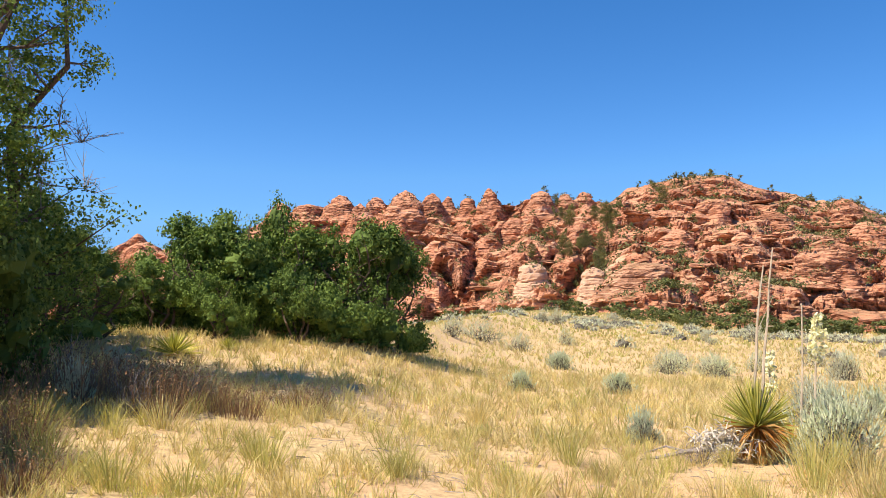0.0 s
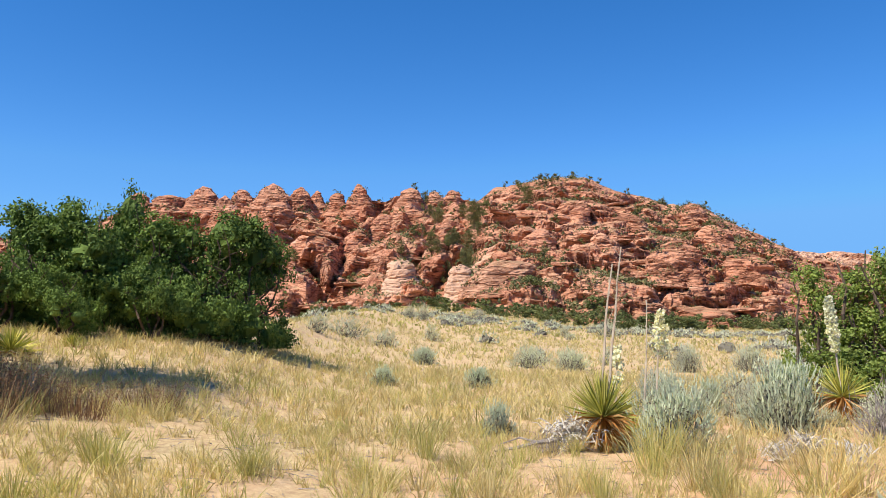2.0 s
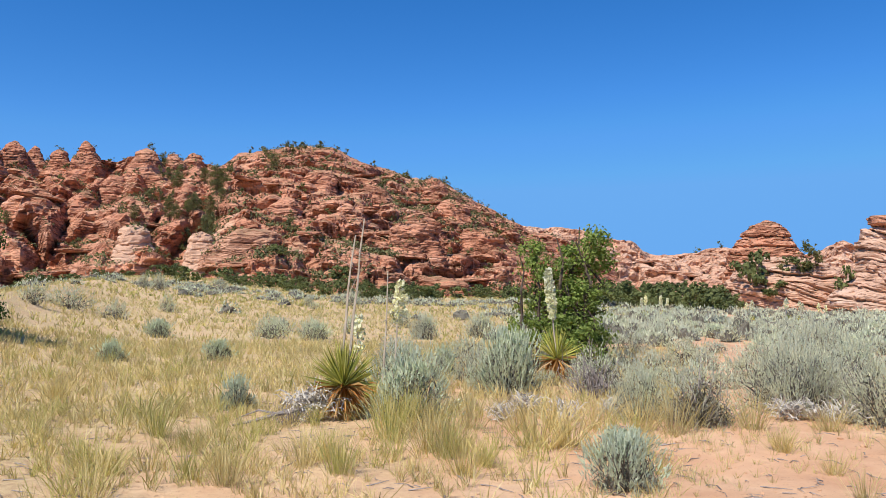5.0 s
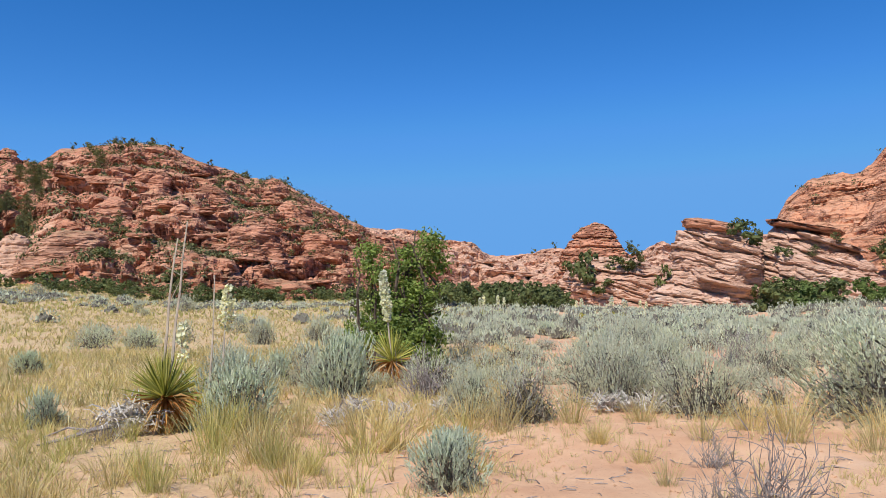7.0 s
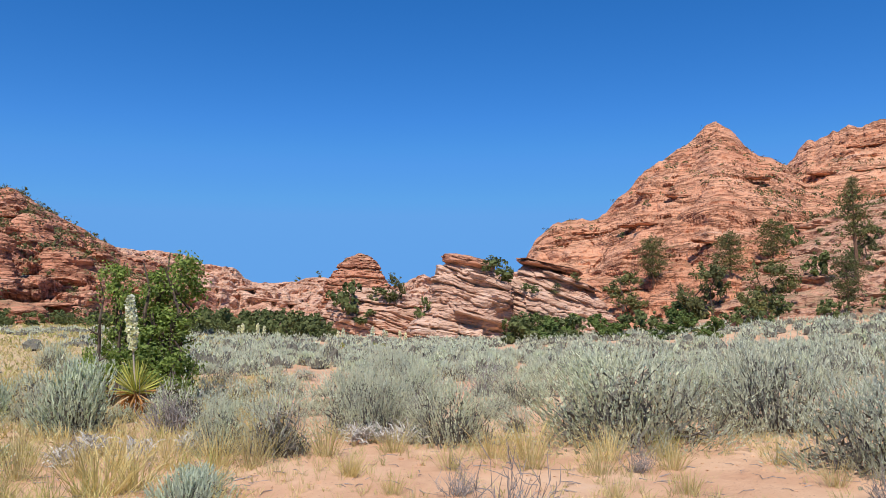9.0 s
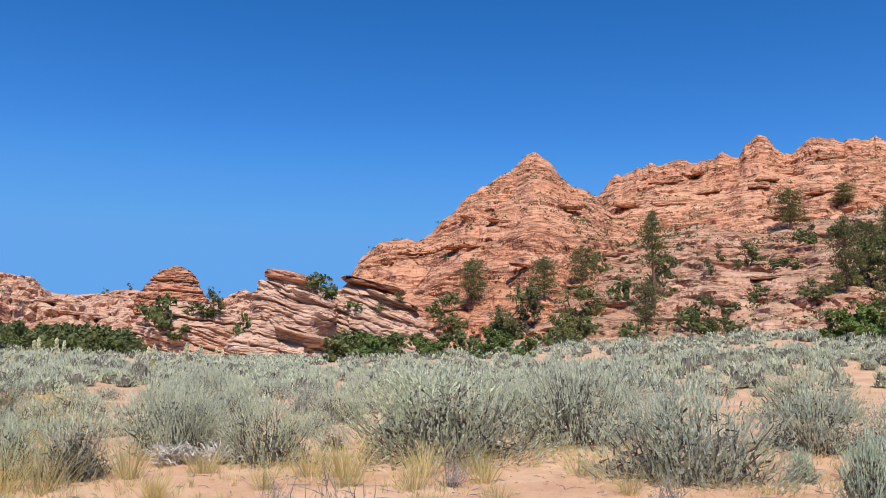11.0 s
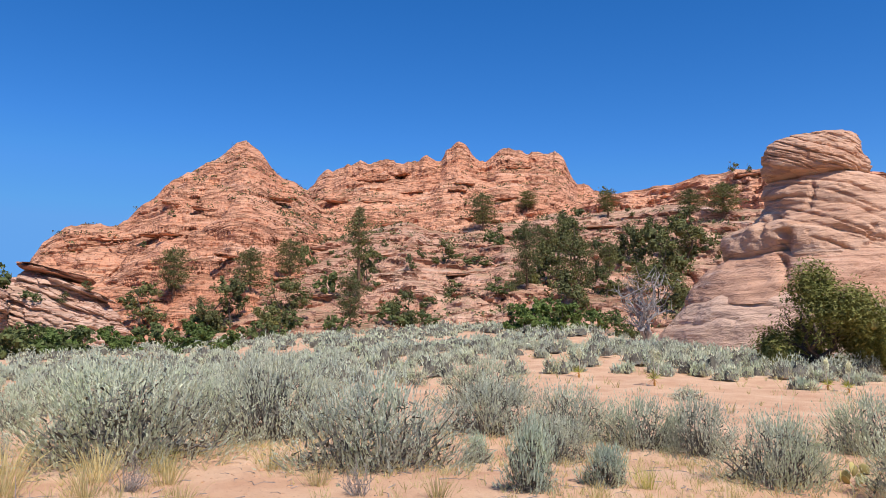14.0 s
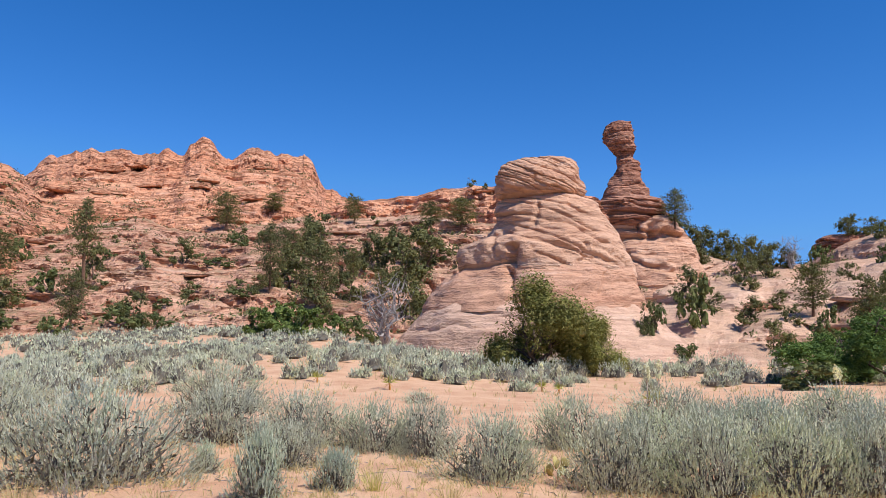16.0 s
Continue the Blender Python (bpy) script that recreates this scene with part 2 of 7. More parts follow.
def foliage(name, dark, light, dry=None, translucent=0.3, clump=0.9, cast=None):
    m, n, l, b = material(name, 0.7)
    g = n.new("ShaderNodeNewGeometry")
    stops = [(0.0, dark), (0.75, light)] + ([(1.0, dry)] if dry else [])
    col = ramp(n, l, g.outputs["Random Per Island"], stops)
    info = n.new("ShaderNodeObjectInfo")
    tone = ramp(n, l, info.outputs["Random"], [(0, (0.88, 0.89, 0.91)), (1, (1.1, 1.08, 1.0))])
    col = mixed(n, l, 1.0, col, tone, "MULTIPLY")
    patch = noise_of(n, l, place_coords(n, l, (1, 1, 1)), clump, 3)
    col = mixed(n, l, 0.8, col, ramp(n, l, patch, [(0.3, (0.72, 0.74, 0.78)), (0.7, (1.2, 1.18, 1.1))]), "MULTIPLY")
    if cast:
        wide = noise_of(n, l, place_coords(n, l, (1, 1, 0.3)), 0.55, 3, 0.7)
        col = mixed(n, l, 1.0, col, ramp(n, l, wide, [(0.34, cast[0]), (0.5, (1,) * 3), (0.66, cast[1])]), "MULTIPLY")
    l.new(col, b.inputs["Base Color"])
    if translucent:
        tr = n.new("ShaderNodeBsdfTranslucent")
        l.new(mixed(n, l, 1.0, col, (1.1, 1.15, 0.7), "MULTIPLY"), tr.inputs["Color"])
        mx = n.new("ShaderNodeMixShader")
        mx.inputs[0].default_value = translucent
        l.new(b.outputs[0], mx.inputs[1])
        l.new(tr.outputs[0], mx.inputs[2])
        l.new(mx.outputs[0], n["Material Output"].inputs["Surface"])
    return m


def bark(name, dark, light):
    m, n, l, b = material(name, 0.95)
    f = noise_of(n, l, place_coords(n, l, (1, 1, 0.25)), 22, 5, 0.7)
    l.new(ramp(n, l, f, [(0.3, dark), (0.7, light)]), b.inputs["Base Color"])
    l.new(bump(n, l, f, 0.6, 0.02), b.inputs["Normal"])
    return m


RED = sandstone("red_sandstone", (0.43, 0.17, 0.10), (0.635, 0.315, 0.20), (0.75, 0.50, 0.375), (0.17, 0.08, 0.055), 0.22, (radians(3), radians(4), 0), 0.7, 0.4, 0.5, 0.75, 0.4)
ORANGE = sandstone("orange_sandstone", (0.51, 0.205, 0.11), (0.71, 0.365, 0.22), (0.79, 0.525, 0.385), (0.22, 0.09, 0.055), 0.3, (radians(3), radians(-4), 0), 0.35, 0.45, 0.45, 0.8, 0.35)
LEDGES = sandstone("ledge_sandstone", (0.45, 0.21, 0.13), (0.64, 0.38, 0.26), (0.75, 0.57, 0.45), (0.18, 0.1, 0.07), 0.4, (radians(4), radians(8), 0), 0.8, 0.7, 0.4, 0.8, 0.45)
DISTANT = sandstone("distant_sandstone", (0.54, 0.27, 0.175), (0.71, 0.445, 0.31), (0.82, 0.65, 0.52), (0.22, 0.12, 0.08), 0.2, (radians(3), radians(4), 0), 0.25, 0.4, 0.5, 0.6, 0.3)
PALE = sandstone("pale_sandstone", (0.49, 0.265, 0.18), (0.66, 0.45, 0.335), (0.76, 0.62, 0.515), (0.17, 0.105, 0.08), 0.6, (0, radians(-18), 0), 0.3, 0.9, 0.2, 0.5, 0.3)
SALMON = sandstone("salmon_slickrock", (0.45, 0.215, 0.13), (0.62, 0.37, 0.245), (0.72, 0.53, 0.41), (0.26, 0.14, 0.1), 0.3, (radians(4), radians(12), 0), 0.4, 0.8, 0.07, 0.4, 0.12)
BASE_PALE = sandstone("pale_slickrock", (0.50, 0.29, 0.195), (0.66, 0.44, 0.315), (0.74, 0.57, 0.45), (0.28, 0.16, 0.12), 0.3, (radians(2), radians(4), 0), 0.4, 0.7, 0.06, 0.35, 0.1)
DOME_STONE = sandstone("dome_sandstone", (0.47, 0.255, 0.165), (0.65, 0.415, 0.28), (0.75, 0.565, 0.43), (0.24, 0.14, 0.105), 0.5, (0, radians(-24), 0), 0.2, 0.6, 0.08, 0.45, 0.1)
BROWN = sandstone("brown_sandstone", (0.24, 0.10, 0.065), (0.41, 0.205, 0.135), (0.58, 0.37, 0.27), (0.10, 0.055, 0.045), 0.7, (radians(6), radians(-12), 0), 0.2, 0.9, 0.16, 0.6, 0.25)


def ground_material():
    m, n, l, b = material("sandy_ground", 0.95)
    p = place_coords(n, l, (1, 1, 1))
    sand = ramp(n, l, noise_of(n, l, p, 0.8, 6, 0.65), [(0.3, (0.51, 0.285, 0.165)), (0.55, (0.62, 0.39, 0.24)), (0.75, (0.69, 0.48, 0.32))])
    litter = ramp(n, l, noise_of(n, l, p, 9.0, 5, 0.7), [(0.3, (0.30, 0.195, 0.11)), (0.5, (0.50, 0.385, 0.205)), (0.75, (0.68, 0.565, 0.34))])
    # the dry grass meadow lies to the north, the sand to the east
    sep = n.new("ShaderNodeSeparateXYZ")
    l.new(p, sep.inputs[0])
    side = math_of(n, l, "SUBTRACT", math_of(n, l, "MULTIPLY", sep.outputs["Y"], 1.05), sep.outputs["X"])
    side = math_of(n, l, "ADD", math_of(n, l, "MULTIPLY", side, 0.12), math_of(n, l, "MULTIPLY", noise_of(n, l, p, 0.45, 5, 0.65), 1.6))
    cl = n.new("ShaderNodeClamp")
    l.new(math_of(n, l, "MULTIPLY", math_of(n, l, "SUBTRACT", side, 0.85), 0.9), cl.inputs[0])
    bare = ramp(n, l, noise_of(n, l, p, 1.1, 4, 0.6), [(0.38, (0.55,) * 3), (0.58, (0.9,) * 3)])
    col = mixed(n, l, mixed(n, l, 1.0, cl.outputs[0], bare, "MULTIPLY"), sand, litter)
    crumbs = noise_of(n, l, p, 26, 3, 0.6)
    col = mixed(n, l, ramp(n, l, crumbs, [(0.62, (0,) * 3), (0.72, (0.6,) * 3)]), col, (0.19, 0.10, 0.06))
    l.new(col, b.inputs["Base Color"])
    nr = bump(n, l, noise_of(n, l, p, 4, 8, 0.72), 0.7, 0.07)
    nr = bump(n, l, crumbs, 0.35, 0.02, nr)
    l.new(nr, b.inputs["Normal"])
    return m


SOIL = ground_material()
OAK_LEAF = foliage("oak_leaf", (0.055, 0.105, 0.026), (0.16, 0.245, 0.06), None, 0.2, 2.0)
GREEN_SCRUB = foliage("green_scrub_leaf", (0.08, 0.12, 0.034), (0.175, 0.235, 0.07), None, 0.3, 0.5)
BRIGHT_LEAF = foliage("bright_leaf", (0.13, 0.185, 0.045), (0.29, 0.37, 0.105), None, 0.4, 2.0)
SCRUB_LEAF = foliage("scrub_oak_leaf", (0.08, 0.105, 0.038), (0.165, 0.19, 0.075), None, 0.25, 0.5)
PINE_NEEDLE = foliage("pine_needle", (0.085, 0.092, 0.038), (0.195, 0.20, 0.085), None, 0.25, 0.9, ((0.82, 0.86, 0.9), (1.18, 1.1, 0.9)))
JUNIPER_LEAF = foliage("juniper_leaf", (0.12, 0.13, 0.034), (0.27, 0.27, 0.078), (0.34, 0.30, 0.1), 0.2, 2.0)
SAGE_CAST = ((0.86, 0.83, 0.86), (1.06, 1.09, 0.98))
SAGE_LEAF = foliage("sage_leaf", (0.46, 0.485, 0.38), (0.62, 0.65, 0.52), (0.64, 0.64, 0.50), 0.2, 3.0, SAGE_CAST)
SAGE_BLUE = foliage("blue_sage_leaf", (0.44, 0.50, 0.385), (0.57, 0.63, 0.49), None, 0.2, 3.0)
STRAW = foliage("straw_grass", (0.48, 0.375, 0.18), (0.69, 0.57, 0.30), (0.78, 0.68, 0.43), 0.36, 0.9, ((0.92, 0.95, 0.85), (1.04, 1.02, 1.02)))
GREEN_GRASS = foliage("green_grass", (0.38, 0.365, 0.125), (0.57, 0.52, 0.21), (0.74, 0.63, 0.34), 0.38)
YUCCA_GREEN = foliage("yucca_leaf", (0.27, 0.29, 0.06), (0.60, 0.57, 0.14), (0.74, 0.66, 0.22), 0.25)
YUCCA_DRY = foliage("dry_yucca_leaf", (0.34, 0.13, 0.035), (0.60, 0.30, 0.09), (0.50, 0.38, 0.22), 0.15)
PETAL = foliage("cream_petal", (0.74, 0.72, 0.53), (0.87, 0.86, 0.70), None, 0.3)
DEAD = bark("dead_grey_wood", (0.16, 0.13, 0.115), (0.40, 0.36, 0.33))
BARK = bark("dark_bark", (0.05, 0.036, 0.028), (0.16, 0.12, 0.09))
PINE_BARK = bark("pine_bark", (0.09, 0.05, 0.032), (0.24, 0.14, 0.09))
# old twigs whose dark colour also holds the shade inside the bushes
SAGE_HEART_SHADE = bark("sage_heart", (0.085, 0.075, 0.058), (0.20, 0.185, 0.145))
SAGE_WOOD = bark("sage_wood", (0.075, 0.062, 0.05), (0.21, 0.185, 0.155))
BLEACHED = bark("bleached_dead_leaf", (0.36, 0.33, 0.285), (0.66, 0.62, 0.55))
STALK = bark("dry_stalk", (0.38, 0.31, 0.23), (0.62, 0.54, 0.43))
SILVER = bark("silver_dead_wood", (0.20, 0.18, 0.17), (0.44, 0.41, 0.385))

# ---- ground ----
def build_ground():
    az = np.radians(np.concatenate([np.arange(-45, 150, 1.0), np.arange(150, 315, 5.0)]))
    r = np.concatenate([[0.01], np.geomspace(1.2, 60, 110), np.geomspace(63, 3500, 40)])
    A, R = np.meshgrid(az, r, indexing="ij")
    x, y = R * np.sin(A), R * np.cos(A)
    z = ground(x, y)
    z = np.where(R > 500, 7.0 + (R - 500) * 0.004, z)
    V = np.stack([x, y, z], -1).reshape(-1, 3)
    ob = new("ground", mesh_of("ground", V, grid_faces(len(az), len(r), wrap=True), SOIL, True))
    return tagged(ob, "orange sandy basin floor with dry litter and crumbs", "ground", kind="structure")


build_ground()


# ---- hills ----
def beds_of(z, thick, seed):
    """Beds of uneven thickness: 0 to 1 within each bed, its number and its own strength."""
    zz = z / thick + 0.75 * vnoise(z / thick * 0.45, 0.5, 0.5, seed)
    i = np.floor(zz).astype(np.int64)
    return zz - i, i, hashed(i, 0, 0, seed + 1)


def cross_beds(Z, S, R, dip, sets, seed):
    """Height along the bedding: stacked sets of beds, each with a dip of its own."""
    w = Z + 1.2 * fbm(S * 0.02, R * 0.02, seed, 2, seed + 11)
    k = np.floor(w / sets + 0.5 * vnoise(S * 0.02, R * 0.02, 3.3, seed + 12)).astype(np.int64)
    tilt = dip + 0.42 * (hashed(k, 3, 1, seed) - 0.5)
    return w + tilt * S + 3.1 * k


def masses(S, Z, wide, high, seed):
    """Rounded masses parted by clefts: 0 in a cleft, 1 on the brow of a mass, and each mass's own number."""
    u, v = S / wide, Z / high
    u = u + 0.35 * fbm(u * 1.3, v * 1.3, seed, 3, seed + 2)
    v = v + 0.3 * fbm(u * 1.3, v * 1.3, seed + 5.0, 3, seed + 4)
    iu, iv = np.floor(u).astype(np.int64), np.floor(v).astype(np.int64)
    best, second, own = np.full(u.shape, 9.0), np.full(u.shape, 9.0), np.zeros(u.shape)
    for a in (-1, 0, 1):
        for b in (-1, 0, 1):
            ca, cb = iu + a, iv + b
            d = np.hypot(ca + 0.1 + 0.8 * hashed(ca, cb, 1, seed) - u, cb + 0.1 + 0.8 * hashed(ca, cb, 2, seed) - v)
            near = d < best
            second = np.where(near, best, np.minimum(second, d))
            own = np.where(near, hashed(ca, cb, 3, seed), own)
            best = np.where(near, d, best)
    q = np.clip((second - best) / 0.62, 0, 1)
    return 1 - (1 - q) ** 2, own


def hill(name, label, ridge, foot, mat, nu, nv, seed, gully=6.0, width=14.0, beds=(5.0, 1.7), step=1.0, dip=0.05, crest=1.0, bow=1.0, back=0.8, rough=0.5, sets=11.0, lump=1.0, joints=0.5, domes=()):
    """A rock hill: its ridge as (azimuth, distance, elevation) rows, its foot at that distance from the middle of the basin.
    gully: depth of the gullies, width: their spacing; beds: thickness of the beds; step: how far they stand out; bow: >1 hollow, <1 bulging;
    domes: (width, height, how far they stand out) of the rounded masses into which the rock weathers."""
    ridge = np.array(ridge, float)
    az = np.linspace(ridge[0, 0], ridge[-1, 0], nu)
    D, el = np.interp(az, ridge[:, 0], ridge[:, 1]), np.interp(az, ridge[:, 0], ridge[:, 2])
    if np.ndim(foot) == 0:
        rb = np.full(nu, float(foot))
    else:
        rows = np.array(foot, float)
        rb = np.interp(az, rows[:, 0], rows[:, 1])
    zr = EYE + D * np.tan(np.radians(el))
    s = np.radians(az) * D.mean()
    broad = max(3, nu // 16) | 1
    low = np.convolve(np.pad(zr, broad // 2, mode="edge"), np.full(broad, 1 / broad), "valid")
    zr = zr + crest * (fbm(s * 0.22, 0, seed, 4, seed) - 0.1)
    a = np.radians(az)
    zb = ground(rb * np.sin(a), rb * np.cos(a)) - 1.2
    nb = nv // 5
    v = np.concatenate([np.linspace(0, 1, nv), 1 + np.linspace(0, 1, nb + 1)[1:] * back])
    vv, S = v[None, :], s[:, None]
    up = np.where(vv <= 1, np.clip(vv, 0, 1) ** bow, 1 - (np.maximum(vv - 1, 0) / back) ** 1.5 * 0.9)
    H = (low - zb)[:, None]
    Z = zb[:, None] + H * up + (zr - low)[:, None] * (smooth(0.62, 1.0, vv) if crest > 0.9 else np.minimum(vv, 1) ** 2) * np.where(vv > 1, up, 1)
    R = rb[:, None] + (D - rb)[:, None] * vv
    env = smooth(0, 0.12, vv) * (1 - 0.9 * smooth(0.85, 1.0, vv))
    # gullies and ribs running down the slope
    warp = S + 7 * fbm(S * 0.04, Z * 0.07, seed, 3, seed + 3)
    rib = 1 - np.abs(vnoise(warp / width, Z * 0.03, seed * 1.7, seed + 5)) * 2.2
    rib = rib + 0.5 * (1 - np.abs(vnoise(warp * 2.3 / width, Z * 0.09, seed * 0.7, seed + 6)) * 2)
    R = R - gully * (rib - 0.4) * env
    # rounded outcrops breaking out of the slope
    knobs = np.maximum(fbm(S * 0.09, Z * 0.12, R * 0.07, 3, seed + 8), 0) - 0.25
    R = R - lump * 4.0 * knobs * env
    Z = Z + lump * 1.2 * knobs * env
    lean = np.minimum((D - rb)[:, None] / np.maximum(H, 1), 2.4)
    for k, (wide, high, out) in enumerate(domes):
        brow, own = masses(S + 0.4 * R * (k % 2), Z + 0.12 * R, wide, high, seed + 60 + k)
        swell = out * (brow - 0.55) * (0.6 + 0.8 * own) * np.clip(env * 2, 0, 1)
        R = R - 0.6 * lean * swell
        Z = Z + 0.55 * swell
    # beds
    slope = np.minimum((D - rb)[:, None] / np.maximum(H, 1), 2.4)
    zz = cross_beds(Z, S, R, dip, sets, seed)
    for k, thick in enumerate(beds):
        t, i, w = beds_of(zz + 0.3 * thick * fbm(S * 0.2, R * 0.15, k, 2, seed + k), thick, seed + 30 + k)
        joint = hashed(np.floor(S / (thick * 2.2) + 0.37 * i + 0.6 * vnoise(S * 0.1, Z * 0.2, i, seed)).astype(np.int64), i, k, seed + 50)
        R = R - (step if k == 0 else 1.45 * step) * thick * slope * ((t - 0.5) * (0.25 + 0.85 * w) + joints * (joint - 0.5)) * np.clip(env * 2.5, 0, 1)
    R = R - rough * fbm(S * 0.5, Z * 0.8, R * 0.1, 3, seed + 9) * np.clip(env * 2, 0, 1)
    Z = Z + rough * 0.4 * fbm(S * 0.3, R * 0.3, seed, 3, seed + 21) * np.clip(vv * 4, 0, 1)
    A = a[:, None] + 0 * R
    V = np.stack([R * np.sin(A), R * np.cos(A), Z], -1).reshape(-1, 3)
    ob = new(name, mesh_of(name, V, grid_faces(nu, len(v)), mat, False))
    return tagged(ob, label, "hill", group="rock hills")


def rock(name, label, az, d, profile, mat, seed, sides=110, rows=110, beds=(0.9, 0.35), step=0.5, dip=0.0, lump=0.08, depth=1.0, square=2.4, joints=0.5, sets=4.0, spread=0.3, category="rock", group="rock outcrops", parent=None, turn=0.0, clefts=(), grooves=()):
    """An outcrop: rows of (height, left edge, right edge) from the foot up, in metres; depth: front to back against its width;
    joints: how unevenly its blocks stand out; spread: how far the dips of its bed sets differ."""
    prof = np.array(profile, float)
    cum = np.concatenate([[0], np.cumsum(np.hypot(np.diff(prof[:, 0]), np.abs(np.diff(prof[:, 1])) * 0.5 + np.abs(np.diff(prof[:, 2])) * 0.5))])
    t = np.linspace(0, cum[-1], rows)
    z, lo, hi = (np.interp(t, cum, prof[:, k]) for k in range(3))
    c, rx = (lo + hi) / 2, np.maximum((hi - lo) / 2, 0.02)
    th = np.linspace(0, 2 * np.pi, sides, endpoint=False)
    ct, st = np.cos(th)[:, None], np.sin(th)[:, None]
    q = (np.abs(ct) ** square + np.abs(st) ** square) ** (-1 / square)
    Z = z[None] + 0 * q
    big = rx.max()
    ry = np.minimum(rx * depth, rx * 0.5 + big * 0.5 * depth)[None]
    X, Y = rx[None] * ct * q, ry * st * q
    away = lump * big * fbm(X / big * 2.1 + c[None] / big, Y / big * 2.1, Z / big * 2.4, 5, seed)
    w = Z + 0.25 * fbm(X * 0.2, Y * 0.2, Z * 0.1, 2, seed + 2)
    k = np.floor(w / sets + 0.25 * vnoise(X * 0.2, Y * 0.2, 1.5, seed)).astype(np.int64)
    dipz = w + (dip + spread * (hashed(k, 5, 2, seed) - 0.5)) * (X + c[None]) + 0.15 * (hashed(k, 2, 2, seed) - 0.5) * Y + 1.7 * k
    for b, thick in enumerate(beds):
        tt, i, wt = beds_of(dipz + 0.12 * thick * fbm(X * 0.8, Y * 0.8, b, 2, seed + 4), thick, seed + 9 + b)
        face = np.where(tt < 0.85, smooth(-0.05, 0.2, tt), 1 - smooth(0.85, 1.0, tt))
        joint = hashed(np.floor(X / (thick * 2.0) + 0.4 * wt).astype(np.int64), np.floor(Y / (thick * 2.6)).astype(np.int64), i, seed + 50)
        away = away + step * thick * ((face - 0.7) * (0.3 + wt) + joints * (joint - 0.5))
    # clefts run up the face, grooves along it
    for x0, z0, z1, deep, wide in clefts:
        line = X + c[None] - x0 - 0.35 * fbm(Z * 0.9, x0, 0, 3, seed + 70)
        away = away - deep * np.exp(-((line / wide) ** 2)) * smooth(z0, z0 + 0.6, Z) * (1 - smooth(z1 - 0.6, z1, Z)) * (Y < 0)
    for z0, x0, x1, deep, wide, tilt in grooves:
        line = Z - z0 + tilt * (X + c[None]) - 0.25 * fbm((X + c[None]) * 0.4, z0, 0, 3, seed + 71)
        away = away - deep * np.where(line > 0, np.exp(-((line / wide) ** 2)), np.exp(-((line / (0.35 * wide)) ** 2))) * smooth(x0 - 1, x0, X + c[None]) * (1 - smooth(x1, x1 + 1, X + c[None])) * (Y < 0)
    fade = np.minimum(rx / big * 3.5, 1)[None]
    shift = 1 + away * fade / np.maximum(np.hypot(X, Y), big * 0.12)
    X, Y = X * shift + c[None], Y * shift
    Z = Z + 0.1 * beds[0] * fbm(X * 0.6, Y * 0.6, Z * 0.6, 3, seed + 6)
    V = np.stack([X, Y, Z], -1).reshape(-1, 3)
    top = np.array([[c[-1], 0, z[-1] + 0.02]])
    last = np.arange(sides) * rows + rows - 1
    tris = np.stack([last, np.roll(last, -1), np.full(sides, len(V))], -1)
    ob = new(name, mesh_of(name, np.concatenate([V, top]), [grid_faces(sides, rows, wrap=True), tris], mat, False))
    if parent is not None:
        ob.parent = parent
        ob.matrix_basis = pose(0, 0, 0, 0, turn, 0)
        return tagged(ob, label)
    x, y = polar(az, d)
    ob.matrix_world = pose(x, y, 0, 0, 0, -az)
    return tagged(ob, label, category, group=group)


def outcrop(name, label, az, d, category="rock outcrop", squash=1.0):
    """An empty thing at a place, that faces the middle of the basin, to take the parts of an outcrop."""
    ob = tagged(new(name), label, category, group="rock outcrops")
    x, y = polar(az, d)
    ob.matrix_world = pose(x, y, 0, 0, 0, -az) @ Matrix.Diagonal((1, 1, squash, 1))
    return ob


def slab(name, label, parent, x, z, length, thick, depth, tilt, mat, seed, y=0.0, blunt=0.45, nu=72, nv=26):
    """A flat caprock with a ragged bedded edge, tilted down to the right by tilt degrees."""
    th, ph = np.meshgrid(np.arange(nu) * 2 * np.pi / nu, np.linspace(0.03, np.pi - 0.03, nv), indexing="ij")
    sp = np.sign(np.cos(ph)) * np.abs(np.cos(ph)) ** blunt
    ring = np.abs(np.sin(ph)) ** 0.5
    q = (np.abs(np.cos(th)) ** 3 + np.abs(np.sin(th)) ** 3) ** (-1 / 3)
    X, Y, Z = length / 2 * ring * np.cos(th) * q, depth / 2 * ring * np.sin(th) * q, thick / 2 * sp
    t, i, w = beds_of(Z + 0.06 * fbm(X, Y, 0, 2, seed), thick / 3.2, seed)
    rag = 1 + 0.16 * fbm(X * 0.5, Y * 0.5, i * 0.7, 3, seed) + 0.10 * (w - 0.5)
    X, Y = X * rag, Y * rag
    Z = Z * (1 + 0.18 * fbm(X * 0.35, Y * 0.35, 2, 2, seed + 1)) + 0.08 * thick * fbm(X * 1.2, Y * 1.2, 1, 2, seed + 5)
    ob = new(name, mesh_of(name, np.stack([X, Y, Z], -1).reshape(-1, 3), grid_faces(nu, nv, wrap=True)[:, ::-1], mat))
    ob.parent = parent
    ob.matrix_basis = pose(x, y, z, 0, tilt, 0)
    return tagged(ob, label)


